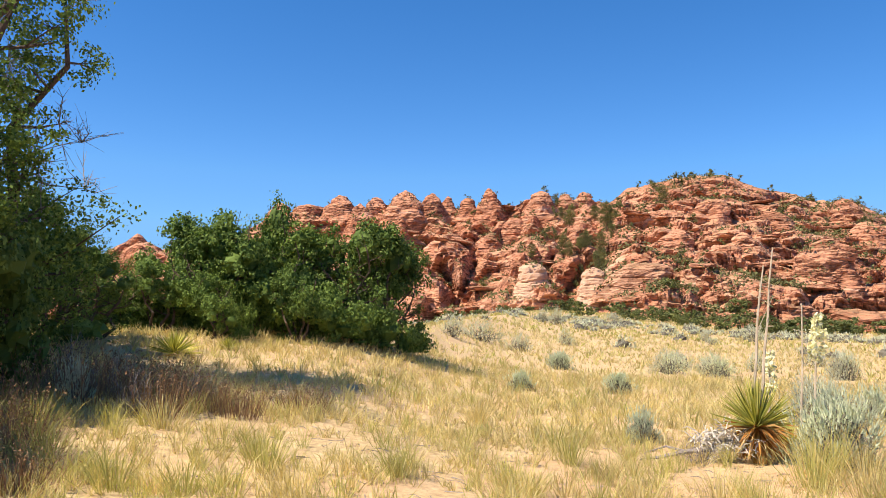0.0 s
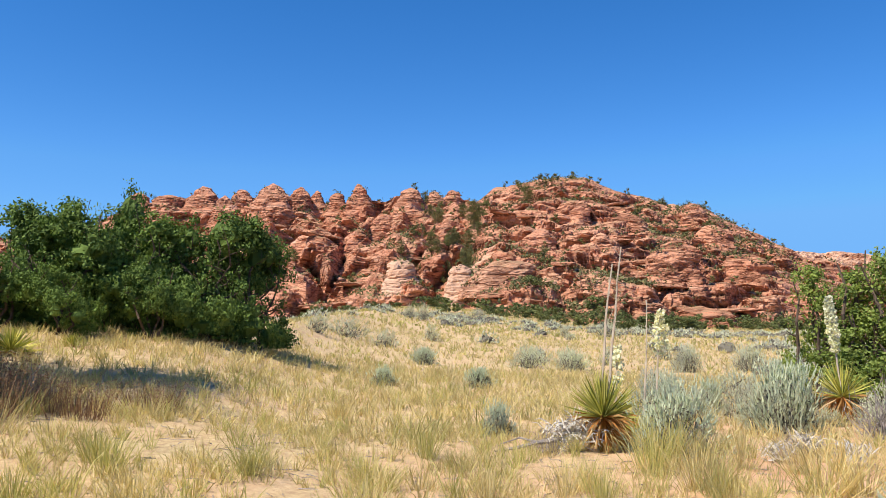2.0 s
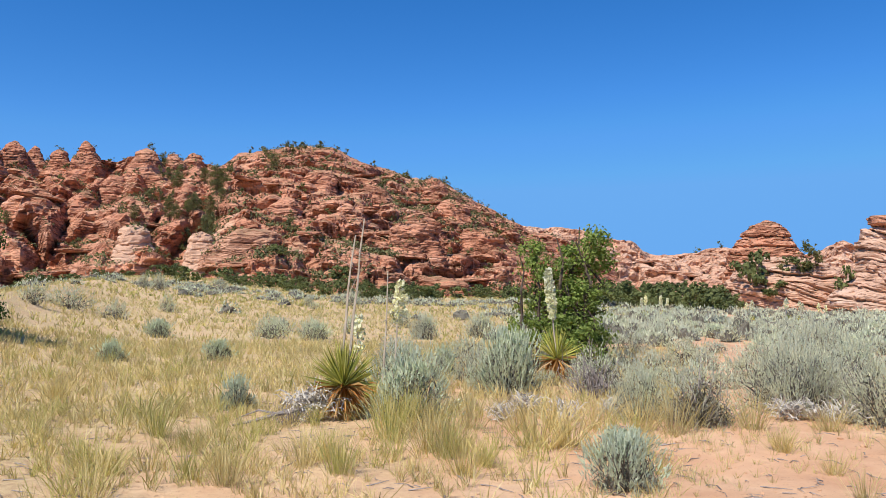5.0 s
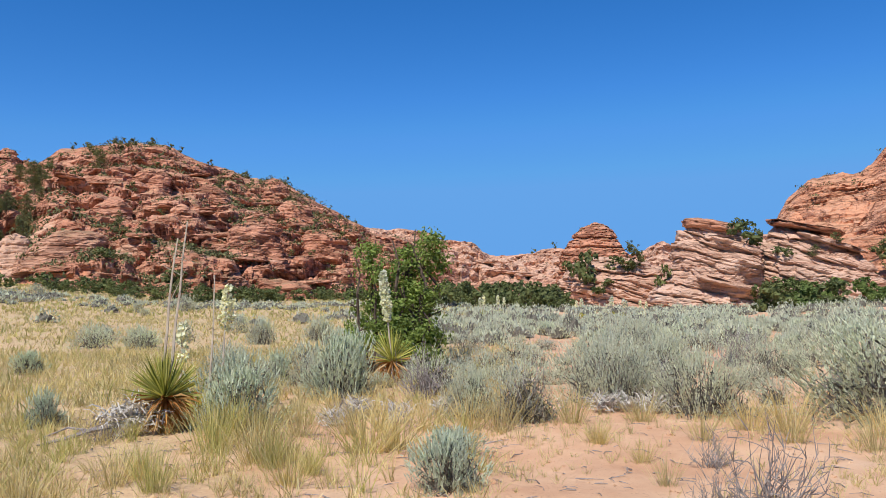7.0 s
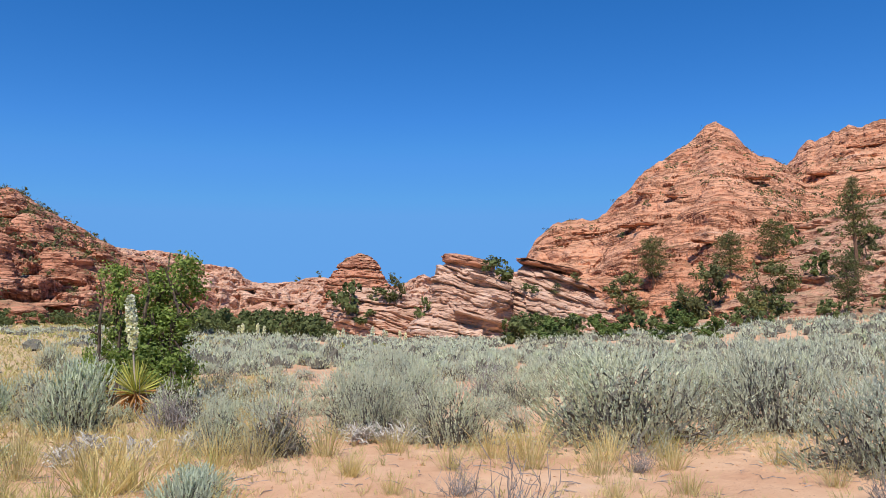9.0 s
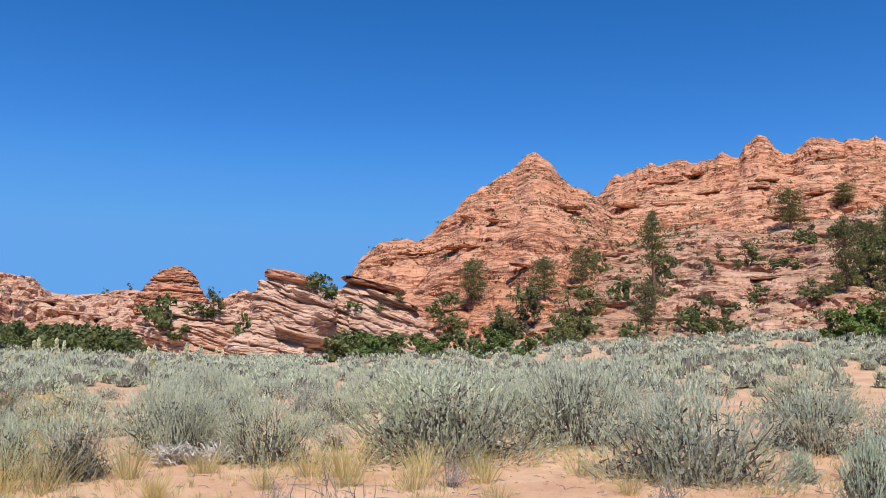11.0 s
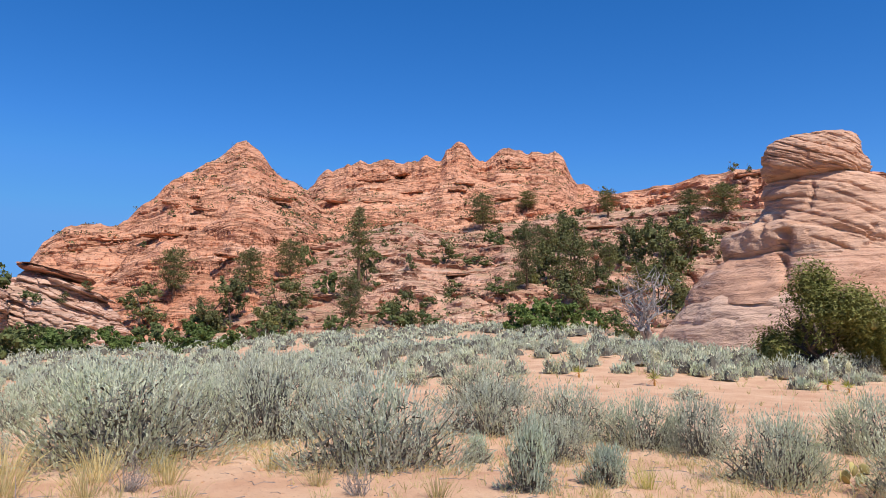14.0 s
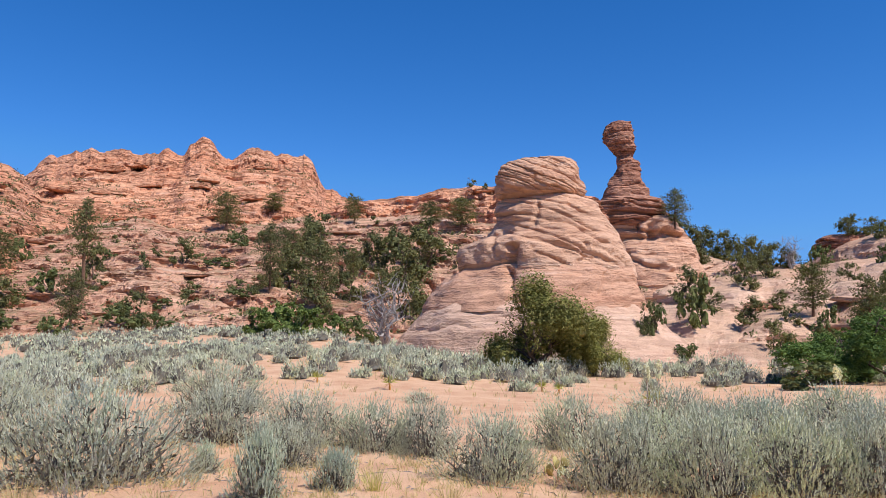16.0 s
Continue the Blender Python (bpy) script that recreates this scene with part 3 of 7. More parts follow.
# far left: knob behind the oaks and the ridge of beehive towers
hill("beehive_ridge", "red sandstone ridge of weathered beehive towers with dark gullies",
     [(-42, 235, 5), (-30, 235, 6.0), (-22, 232, 5.2), (-20, 230, 6.6), (-18.6, 230, 5.6), (-13, 228, 7.0), (-11, 228, 8.6), (-8.6, 228, 8.5), (-6.3, 228, 9.0),
      (-4.2, 226, 9.2), (-1.4, 224, 9.6), (0.6, 224, 9.5), (2.4, 224, 9.3), (3.7, 225, 8.7), (5.5, 222, 9.2),
      (6.4, 222, 9.0), (7.4, 215, 9.6), (8.4, 213, 9.9), (10.2, 213, 9.7), (12.0, 214, 9.8), (13.4, 216, 9.4), (16, 222, 9.0), (20, 230, 8.0)],
     [(-42, 165), (-10, 150), (0, 135), (8, 125), (20, 140)], RED, 370, 115, 3, gully=5.0, width=16.0, beds=(2.8, 1.1), step=0.26, dip=0.04, crest=0.5, bow=0.9, rough=0.4, lump=1.0, joints=0.7, domes=((20.0, 14.0, 5.0), (8.0, 5.0, 1.3)))
hill("domed_hill", "broad red sandstone hill with benches, scrub and pines along its crest",
     [(11.5, 205, 4.5), (13, 205, 9.2), (14.8, 207, 10.7), (17.5, 208, 11.1), (19.8, 208, 11.4), (21.5, 208, 11.2), (23.1, 208, 10.4), (25.5, 207, 9.6), (28, 205, 9.0), (29.4, 204, 9.0),
      (31.7, 202, 7.7), (34.1, 200, 6.3), (35.8, 200, 5.4), (38.5, 200, 4.6), (42, 200, 2.5)],
     [(11.5, 128), (14, 112), (24, 100), (36, 116), (42, 140)], RED, 370, 130, 8, gully=3.0, width=26.0, beds=(2.6, 1.0), step=0.26, dip=-0.05, crest=0.5, bow=0.95, rough=0.35, lump=0.8, joints=0.6, domes=((24.0, 9.0, 2.6), (9.0, 3.4, 0.9)))
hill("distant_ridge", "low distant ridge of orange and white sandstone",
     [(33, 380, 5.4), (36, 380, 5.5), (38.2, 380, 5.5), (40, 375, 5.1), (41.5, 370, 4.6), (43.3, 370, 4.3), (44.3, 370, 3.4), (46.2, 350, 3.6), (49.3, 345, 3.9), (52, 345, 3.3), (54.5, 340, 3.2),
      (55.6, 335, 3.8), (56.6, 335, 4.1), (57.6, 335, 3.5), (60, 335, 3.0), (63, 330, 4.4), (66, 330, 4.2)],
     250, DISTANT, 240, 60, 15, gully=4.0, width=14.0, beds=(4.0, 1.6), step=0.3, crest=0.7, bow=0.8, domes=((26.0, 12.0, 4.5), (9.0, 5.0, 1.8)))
hill("pyramid_hill", "steep pyramid-shaped hill of orange sandstone with ledges and scattered shrubs",
     [(62.5, 165, 1.5), (64.2, 165, 5.6), (64.9, 165, 6.6), (66.1, 166, 7.6), (68.9, 168, 8.1), (69.6, 169, 8.6), (72.8, 176, 11.5), (75.9, 184, 13.1), (76.9, 186, 14.1), (77.6, 186, 14.3),
      (78.5, 186, 13.6), (79.9, 184, 12.4), (81.7, 182, 11.1), (84, 180, 9.0), (88, 178, 6.5)],
     [(62.5, 120), (70, 100), (78, 88), (88, 102)], ORANGE, 330, 125, 22, gully=1.6, width=20.0, beds=(2.4, 1.0), step=0.22, dip=0.05, crest=0.8, bow=0.98, rough=0.4, lump=0.4, joints=0.6, domes=((18.0, 10.0, 1.0), (9.0, 2.4, 0.35)))
hill("long_ridge", "long ridge of bedded orange sandstone with a ragged crest",
     [(79, 245, 10.0), (82.0, 245, 11.3), (83.0, 243, 12.4), (83.9, 242, 13.0), (86.2, 240, 13.2), (88.2, 240, 13.5), (90, 240, 13.3), (90.8, 240, 13.9), (91.8, 240, 13.7), (92.2, 240, 14.5),
      (93.7, 240, 14.3), (94.7, 240, 13.7), (96.8, 240, 14.1), (97.7, 240, 13.8), (99, 238, 14.3), (100.2, 238, 14.0), (101.4, 238, 12.2), (103, 240, 10.9), (105, 240, 10.2), (112, 240, 9.0)],
     [(79, 135), (95, 130), (112, 145)], ORANGE, 320, 115, 31, gully=1.1, width=22.0, beds=(2.4, 1.0), step=0.22, dip=-0.02, crest=1.7, bow=0.92, rough=0.35, lump=0.4, joints=0.6, domes=((20.0, 9.0, 1.1), (9.0, 2.2, 0.4)))
hill("low_ridge", "low shelf of orange sandstone with junipers",
     [(100, 205, 9.0), (103, 205, 10.7), (106.7, 200, 11.0), (108.6, 195, 11.2), (110.4, 190, 11.7), (114.2, 185, 12.0), (117, 180, 11.6), (121, 175, 9.5), (126, 170, 7.5)],
     120, ORANGE, 240, 90, 37, gully=2.5, width=15.0, beds=(3.2, 1.2), step=0.3, dip=0.05, crest=0.6, bow=0.85, domes=((14.0, 5.0, 1.8), (5.0, 1.8, 0.8)))
hill("pine_slope", "slickrock apron of pale and red ledges with pines and scrub",
     [(72, 140, 2.0), (76, 140, 4.6), (80, 142, 6.6), (83, 145, 7.4), (86, 147, 8.2), (89, 148, 8.9), (92, 150, 8.3), (95, 150, 8.5), (99, 150, 9.2), (103, 150, 9.7), (107, 148, 9.8), (111, 140, 9.6), (116, 130, 9.0), (122, 125, 7.0)],
     [(72, 84), (80, 76), (92, 72), (102, 70), (110, 68), (122, 76)], LEDGES, 340, 120, 44, gully=1.2, width=14.0, beds=(2.0, 0.8), step=0.19, dip=0.05, crest=0.6, bow=1.05, rough=0.2, lump=0.45, sets=6, joints=0.4, domes=((13.0, 4.5, 1.2), (5.0, 1.6, 0.4)))
hill("slickrock_shelf", "smooth pinkish slickrock slope with dark bushes",
     [(119, 95, 6.0), (122, 95, 7.2), (127.5, 95, 7.0), (131.7, 92, 5.9), (135.2, 90, 5.9), (137.3, 90, 7.0), (139.9, 90, 7.7), (146, 90, 8.5), (156, 90, 8.0)],
     [(119, 60), (128, 52), (140, 52), (156, 56)], BASE_PALE, 250, 100, 52, gully=0.7, width=12.0, beds=(2.6, 0.9), step=0.09, dip=-0.05, crest=0.3, bow=0.95, rough=0.2, lump=0.5, domes=((16.0, 5.0, 0.9),))

# single outcrops
rock("white_tower", "leaning pale sandstone block with red foot", 7.75, 134, [(1, -4.4, 4.6), (5, -4.0, 4.2), (8, -2.9, 3.9), (11, -1.9, 3.3), (13.0, -1.5, 2.9), (13.7, -0.6, 2.0), (13.9, 0.4, 0.9)], BASE_PALE, 61, 70, 60, (1.6, 0.6), 0.25)
rock("pale_beehive", "rounded pale sandstone beehive", 12.35, 128, [(1, -3.6, 3.6), (5, -3.0, 3.1), (9, -2.3, 2.6), (11.3, -1.8, 1.9), (12.4, -1.1, 1.2), (12.8, -0.2, 0.3)], BASE_PALE, 62, 60, 60, (1.4, 0.5), 0.25)
rock("round_knob", "rounded red knob on a pale ledge", 52.0, 165, [(1, -9.0, 9.5), (6, -8.2, 8.2), (9.5, -7.4, 7.2), (12, -6.4, 6.0), (15, -4.6, 4.4), (16.7, -3.0, 3.0), (17.6, -1.4, 1.5), (17.9, -0.3, 0.4)], RED, 63, 90, 80, (1.8, 0.7), 0.7, 0.1)
rock("pale_shelf", "pale dipping sandstone ledges with shrubs", 52.8, 120, [(0, -8.0, 10.5), (3, -7.4, 9.8), (5.2, -6.6, 8.6), (6.6, -5.8, 6.8), (7.6, -4.4, 4.4), (8.2, -2.0, 2.0), (8.3, -0.4, 0.4)], PALE, 64, 120, 80, (1.3, 0.5), 0.8, 0.25, depth=1.2)
capped = outcrop("capped_outcrop", "pale cross-bedded outcrop with an overhanging cap slab", 59.6, 92)
rock("bedded_body", "", 0, 0, [(-0.4, -6.4, 6.4), (1.0, -5.8, 6.0), (3, -4.8, 5.7), (5.0, -3.9, 5.6), (5.7, -3.5, 5.4), (7, -3.2, 4.5), (8.2, -2.9, 3.6), (9.0, -2.6, 3.0), (9.5, -2.2, 2.4), (9.6, -0.6, 0.8)],
     PALE, 65, 170, 120, (1.3, 0.45), 0.5, 0.3, lump=0.12, depth=0.8, square=2.8, joints=1.1, spread=0.25, parent=capped)
slab("cap_slab", "reddish overhanging cap slab", capped, 0.6, 9.75, 6.0, 1.1, 6.0, 9, RED, 5)
slab("ledge_slab", "pinkish jutting ledge", capped, -2.0, 8.6, 2.6, 1.2, 4.0, 14, PALE, 6)
slab("ledge_slab", "pinkish jutting ledge", capped, 2.9, 7.5, 5.2, 0.8, 6.0, 20, PALE, 7, -0.8)
slab("ledge_slab", "pinkish jutting ledge", capped, 2.0, 3.4, 7.6, 0.9, 8.0, 17, PALE, 8, -1.0)
dipping = outcrop("dipping_outcrop", "pinkish cross-bedded outcrop with a dark dipping cap", 66.2, 95)
rock("bedded_body", "", 0, 0, [(-0.4, -7.5, 7.6), (1.6, -6.6, 7.0), (3.2, -5.2, 6.5), (4.6, -4.9, 5.9), (6.2, -4.8, 4.6), (7.6, -4.7, 2.6), (8.6, -4.5, 0.6), (9.3, -4.3, -1.2), (9.7, -4.0, -2.5), (9.75, -3.6, -3.0)],
     PALE, 66, 170, 120, (1.3, 0.45), 0.5, 0.34, lump=0.12, depth=0.8, square=2.8, joints=1.1, spread=0.2, parent=dipping)
slab("cap_slab", "dark-edged red cap slab dipping away", dipping, -0.7, 9.45, 7.6, 0.7, 6.0, 13, RED, 15)
slab("ledge_slab", "pinkish jutting ledge", dipping, 1.8, 7.6, 6.6, 0.6, 6.0, 19, PALE, 16, -0.4)
slab("ledge_slab", "pinkish jutting ledge", dipping, 2.4, 5.4, 7.4, 0.5, 7.4, 20, PALE, 17, -0.5)
dome = outcrop("domed_rock", "smooth salmon sandstone dome with a striped caprock", 117, 56, squash=0.965)
rock("base_ledge", "broad pale slickrock foot", 0, 0, [(-0.6, -10.2, 13.6), (0.3, -9.84, 12.7), (1.1, -9.7, 11.7), (1.9, -9.35, 10.75), (2.7, -9.0, 9.85), (3.7, -8.5, 8.85), (4.4, -8.0, 8.3), (4.85, -7.3, 7.8), (5.1, -6.1, 6.7), (5.2, -3, 3)],
     BASE_PALE, 167, 170, 60, (1.4, 0.5), 0.05, 0.05, lump=0.05, depth=0.85, square=2.2, joints=0.2, sets=3.2, spread=0.2, parent=dome, grooves=[(3.0, -8, 9, 0.14, 0.2, 0.03), (1.7, -9, 10, 0.12, 0.18, -0.02), (4.0, -6, 8, 0.08, 0.12, 0.05)])
rock("dome_waist", "reddish smooth band of the dome", 0, 0, [(4.2, -8.0, 7.9), (4.9, -7.6, 7.75), (5.5, -7.0, 7.55), (6.1, -6.5, 7.4), (6.65, -6.0, 7.25), (7.1, -5.5, 7.15), (7.5, -4.8, 7.0), (7.7, -3, 5)],
     SALMON, 168, 170, 50, (1.6, 0.5), 0.04, 0.15, lump=0.06, depth=0.85, square=2.2, joints=0.3, sets=3.2, spread=0.3, parent=dome, clefts=[(-1.6, 4.5, 7.6, 0.4, 0.25), (4.6, 4.8, 7.4, 0.15, 0.2)])
rock("dome_brow", "pale cross-bedded upper dome with a dark recess", 0, 0, [(6.6, -4.1, 6.9), (6.95, -4.9, 7.2), (7.3, -5.2, 7.15), (7.9, -5.3, 6.95), (8.45, -5.25, 6.75), (9.05, -5.05, 6.5), (9.45, -4.4, 6.3), (9.9, -3.3, 6.05), (10.6, -2.85, 5.55), (11.2, -2.65, 5.05), (11.8, -2.55, 4.65), (12.25, -2.1, 4.35), (12.65, -1.9, 3.85), (12.95, -1.4, 3.0), (13.0, 0, 1.5)],
     DOME_STONE, 67, 190, 140, (1.3, 0.42), 0.045, 0.42, lump=0.08, depth=0.85, square=2.2, joints=0.6, sets=3.4, spread=0.3, parent=dome,
     clefts=[(-1.5, 6.6, 9.2, 0.7, 0.35), (-2.6, 8.2, 10.2, 0.3, 0.2), (3.6, 7.4, 9.4, 0.22, 0.16), (0.4, 10.0, 12.4, 0.3, 0.16)],
     grooves=[(9.2, -1.5, 5.5, 0.3, 0.22, 0.3), (10.9, -2.4, 4.5, 0.28, 0.2, 0.35), (11.7, -2.2, 4, 0.24, 0.18, 0.4), (10.1, -1, 5, 0.2, 0.15, 0.42), (12.3, -1.6, 3.6, 0.24, 0.16, 0.3), (8.3, 1.0, 6, 0.2, 0.15, 0.5), (7.8, -5, -2, 0.35, 0.25, -0.1)])
rock("caprock", "rounded caprock striped with dark beds", 0, 0, [(12.7, -1.5, 3.1), (12.95, -2.3, 3.6), (13.35, -2.55, 3.8), (13.85, -2.6, 3.75), (14.45, -2.5, 3.5), (14.95, -2.25, 3.35), (15.35, -1.95, 3.1), (15.6, -1.5, 2.7), (15.68, -0.6, 2.0), (15.7, 0.4, 1.2)],
     DOME_STONE, 71, 170, 110, (0.75, 0.3), 0.34, 0.45, lump=0.08, depth=0.9, square=2.3, joints=0.35, sets=9.0, spread=0.05, parent=dome)
rock("side_knob", "small red knob behind the caprock", 0, 0, [(11.0, 3.3, 5.6), (11.7, 3.4, 5.5), (12.3, 3.6, 5.3), (12.75, 3.7, 4.95), (13.0, 3.3, 5.0), (13.3, 3.4, 4.8), (13.4, 3.9, 4.3)], RED, 72, 50, 40, (0.6, 0.3), 0.4, 0.1, parent=dome).location.y = 2.0
spire = outcrop("hoodoo", "tall brown sandstone hoodoo with a balanced head on a thin neck", 123.8, 80, "hoodoo", 0.968)
rock("pedestal", "pinkish slickrock pedestal under a dark ledge", 0, 0, [(2, -7.5, 12.0), (3.1, -7.0, 11.0), (5.3, -6.0, 9.8), (7.4, -4.6, 8.4), (10.2, -3.2, 6.9), (11.8, -2.3, 6.0), (12.3, -1.7, 5.7), (12.9, -1.65, 5.45), (14.0, -2.2, 5.15), (14.8, -1.7, 4.6), (15.3, -0.1, 4.2), (15.5, 1, 3)],
     SALMON, 68, 130, 110, (1.5, 0.6), 0.12, 0.1, lump=0.09, depth=0.8, square=2.4, joints=0.5, parent=spire, clefts=[(2.2, 12.4, 14.6, 0.9, 0.5), (0.6, 13.0, 14.6, 0.6, 0.4), (3.6, 12.6, 14.2, 0.5, 0.3)], grooves=[(12.6, -3, 6, 0.9, 0.4, -0.1), (10.2, -3, 8, 0.6, 0.4, 0.25), (13.6, -2, 5, 0.5, 0.3, 0.1), (8.0, -4, 8, 0.3, 0.3, 0.15)])
rock("dark_ledge", "dark overhanging ledge", 0, 0, [(13.9, -1.2, 2.9), (14.35, -2.0, 3.5), (14.9, -2.6, 3.9), (15.6, -3.0, 4.05), (16.3, -3.1, 3.9), (16.75, -2.95, 3.6), (17.05, -2.7, 3.1), (17.3, -2.3, 2.4)], BROWN, 75, 120, 70, (0.8, 0.35), 0.32, 0.12, lump=0.1, depth=0.9, square=2.5, joints=0.9, parent=spire, grooves=[(15.3, -3, 3.5, 0.7, 0.35, 0.06), (16.4, -3, 3.5, 0.3, 0.2, 0.1)])
rock("neck", "", 0, 0, [(16.8, -2.4, 2.5), (17.4, -2.2, 2.35), (17.9, -2.1, 2.1), (18.75, -1.85, 1.7), (19.55, -1.55, 1.42), (20.1, -1.2, 1.24), (20.5, -0.9, 1.1), (20.87, -0.83, 1.18), (21.05, -0.82, 1.55), (21.3, -0.87, 1.5), (21.5, -0.85, 0.85), (21.9, -0.85, 0.6), (22.6, -1.1, 0.7)], BROWN, 73, 90, 100, (1.1, 0.4), 0.1, 0.15, lump=0.12, depth=0.85, square=2.5, joints=0.9, parent=spire)
rock("balanced_head", "dark rounded head of the hoodoo", 0, 0, [(22.2, -1.1, 0.85), (22.7, -1.55, 1.0), (23.2, -1.95, 0.95), (23.9, -2.1, 0.9), (24.5, -2.0, 0.85), (25.0, -1.8, 0.75), (25.5, -1.5, 0.5), (25.7, -1.1, 0.1), (25.72, -0.8, -0.3)], BROWN, 74, 80, 60, (0.9, 0.4), 0.12, -0.1, lump=0.16, depth=0.9, square=2.6, joints=0.9, parent=spire)
rock("shelf_boulder", "small overhanging red boulder on the slickrock", 132.2, 70, [(3.4, -1.4, 1.6), (4.2, -1.5, 1.7), (4.9, -1.7, 1.9), (5.4, -1.4, 1.8), (5.7, -0.6, 1.0), (5.75, 0, 0.4)], RED, 69, 50, 40, (0.8, 0.3), 0.5)
rock("crest_outcrop", "flat red outcrop on the crest of the slickrock", 137.6, 92, [(10.5, -2.6, 3.2), (11.6, -2.6, 3.3), (12.6, -2.8, 3.4), (13.4, -2.4, 3.0), (13.8, -1.2, 1.6), (13.9, 0, 0.5)], RED, 70, 60, 40, (0.9, 0.35), 0.6)



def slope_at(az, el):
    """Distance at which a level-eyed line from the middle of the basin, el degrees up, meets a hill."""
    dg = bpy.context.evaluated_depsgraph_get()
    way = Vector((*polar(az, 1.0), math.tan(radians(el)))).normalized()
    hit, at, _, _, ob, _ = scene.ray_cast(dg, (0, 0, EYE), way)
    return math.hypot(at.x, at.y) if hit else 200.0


def beehive(name, label, az, d, foot, top, wide, seed, mat, sharp=1.0, lean=0.0, depth=0.9, dip=0.1, joints=0.6):
    """A weathered tower or block: foot and top in degrees over eye height, its width in degrees."""
    z0, z1, w = EYE + d * math.tan(radians(foot)), EYE + d * math.tan(radians(top)), d * radians(wide)
    g = np.random.default_rng(seed)
    t = np.array([-0.25, 0, 0.2, 0.4, 0.6, 0.76, 0.88, 0.95, 1.0])
    r = 0.5 * w * np.array([1.08, 1.0, 0.93, 0.84, 0.70 / sharp**0.5, 0.55 / sharp, 0.38 / sharp, 0.24 / sharp, 0.06]) * g.uniform(0.93, 1.07, 9)
    x = lean * w * t + g.normal(0, 0.015, 9) * w
    return rock(name, label, az, d, [(z0 + (z1 - z0) * a, c - b, c + b) for a, b, c in zip(t, r, x)], mat, seed, 64, 64, (1.5, 0.55), 0.16, dip, lump=0.13, depth=depth, joints=joints, spread=0.3, group="beehive towers")


TOWER = "weathered beehive tower of banded red sandstone"
for k, (az, d, foot, top, wide, sharp) in enumerate([
        (-10.4, 222, 7.6, 9.3, 2.2, 1.2), (-8.4, 222, 8.2, 9.25, 2.6, 0.8), (-6.2, 220, 7.6, 10.0, 2.9, 0.9), (-4.7, 208, 6.6, 9.45, 2.3, 1.0), (-3.5, 218, 7.8, 9.95, 1.9, 0.8), (-1.4, 205, 6.3, 10.5, 3.7, 1.0),
        (0.6, 212, 7.6, 10.3, 2.1, 0.8), (1.8, 214, 7.8, 10.1, 1.7, 1.0), (3.2, 210, 7.6, 10.0, 2.2, 1.0), (4.8, 206, 8.0, 10.7, 2.3, 1.2), (8.6, 198, 6.6, 10.5, 3.8, 0.9), (10.4, 204, 7.4, 10.3, 2.2, 0.9), (11.7, 206, 7.4, 10.4, 2.0, 0.9),
        (2.0, 176, 4.2, 7.4, 4.4, 0.8), (-0.6, 168, 3.2, 5.6, 4.0, 0.8), (4.9, 172, 3.4, 7.4, 3.0, 0.9), (6.6, 190, 5.6, 8.6, 2.8, 0.9)]):
    beehive("sandstone_tower", TOWER, az, d, foot, top, wide, 500 + k, RED, sharp)
BLOCK = "rounded red sandstone block breaking out of the hillside"
for k, (az, foot, top, wide, mat) in enumerate([
        (17.9, 6.0, 7.6, 2.6, RED), (22.7, 5.7, 7.2, 1.9, RED), (27.3, 3.5, 6.6, 4.6, RED), (32.6, 3.8, 5.6, 4.0, RED), (15.3, 3.3, 5.3, 5.6, LEDGES), (24.6, 7.2, 8.6, 3.0, RED), (20.3, 8.2, 9.6, 3.0, RED), (29.0, 7.4, 9.2, 2.4, RED),
        (19.6, 3.6, 4.8, 3.6, LEDGES), (30.4, 6.0, 7.6, 3.0, RED), (25.0, 1.2, 2.4, 4.0, RED), (29.8, 0.6, 2.0, 4.4, RED)]):
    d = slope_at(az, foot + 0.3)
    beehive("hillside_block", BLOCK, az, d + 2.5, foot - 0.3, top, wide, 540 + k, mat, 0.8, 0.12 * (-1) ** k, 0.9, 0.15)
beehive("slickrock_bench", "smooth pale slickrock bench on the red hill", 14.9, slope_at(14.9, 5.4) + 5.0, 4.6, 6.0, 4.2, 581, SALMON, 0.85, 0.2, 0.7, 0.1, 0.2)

# ---- plants: builders ----
bpy.context.view_layer.update()
TERRAIN = bpy.context.evaluated_depsgraph_get()


def stand(x, y, top=400.0):
    """Height and slope of the rock or ground under a place."""
    hit, at, normal, _, ob, _ = scene.ray_cast(TERRAIN, (x, y, top), (0, 0, -1))
    return (at.z, abs(normal.z), ob.name) if hit else (ground_at(x, y), 1.0, "ground")


def thing(name, label, category, group=""):
    return tagged(new(name), label, category, group)


def puffs(rng, C, per, size, flat=0.75):
    """per places in a close round puff about each of the places C."""
    p = np.clip(rng.normal(size=(len(C), per, 3)), -1.5, 1.5) * size * np.array([1, 1, flat])
    return C[:, None] + p


def reach_of(me):
    """Width and height that a plant's leaves really fill."""
    co = np.empty(len(me.vertices) * 3, np.float32)
    me.vertices.foreach_get("co", co)
    co = co.reshape(-1, 3)
    return 2 * float(np.percentile(np.hypot(co[:, 0], co[:, 1]), 97)), float(np.percentile(co[:, 2], 99.7))


PLACED = set()


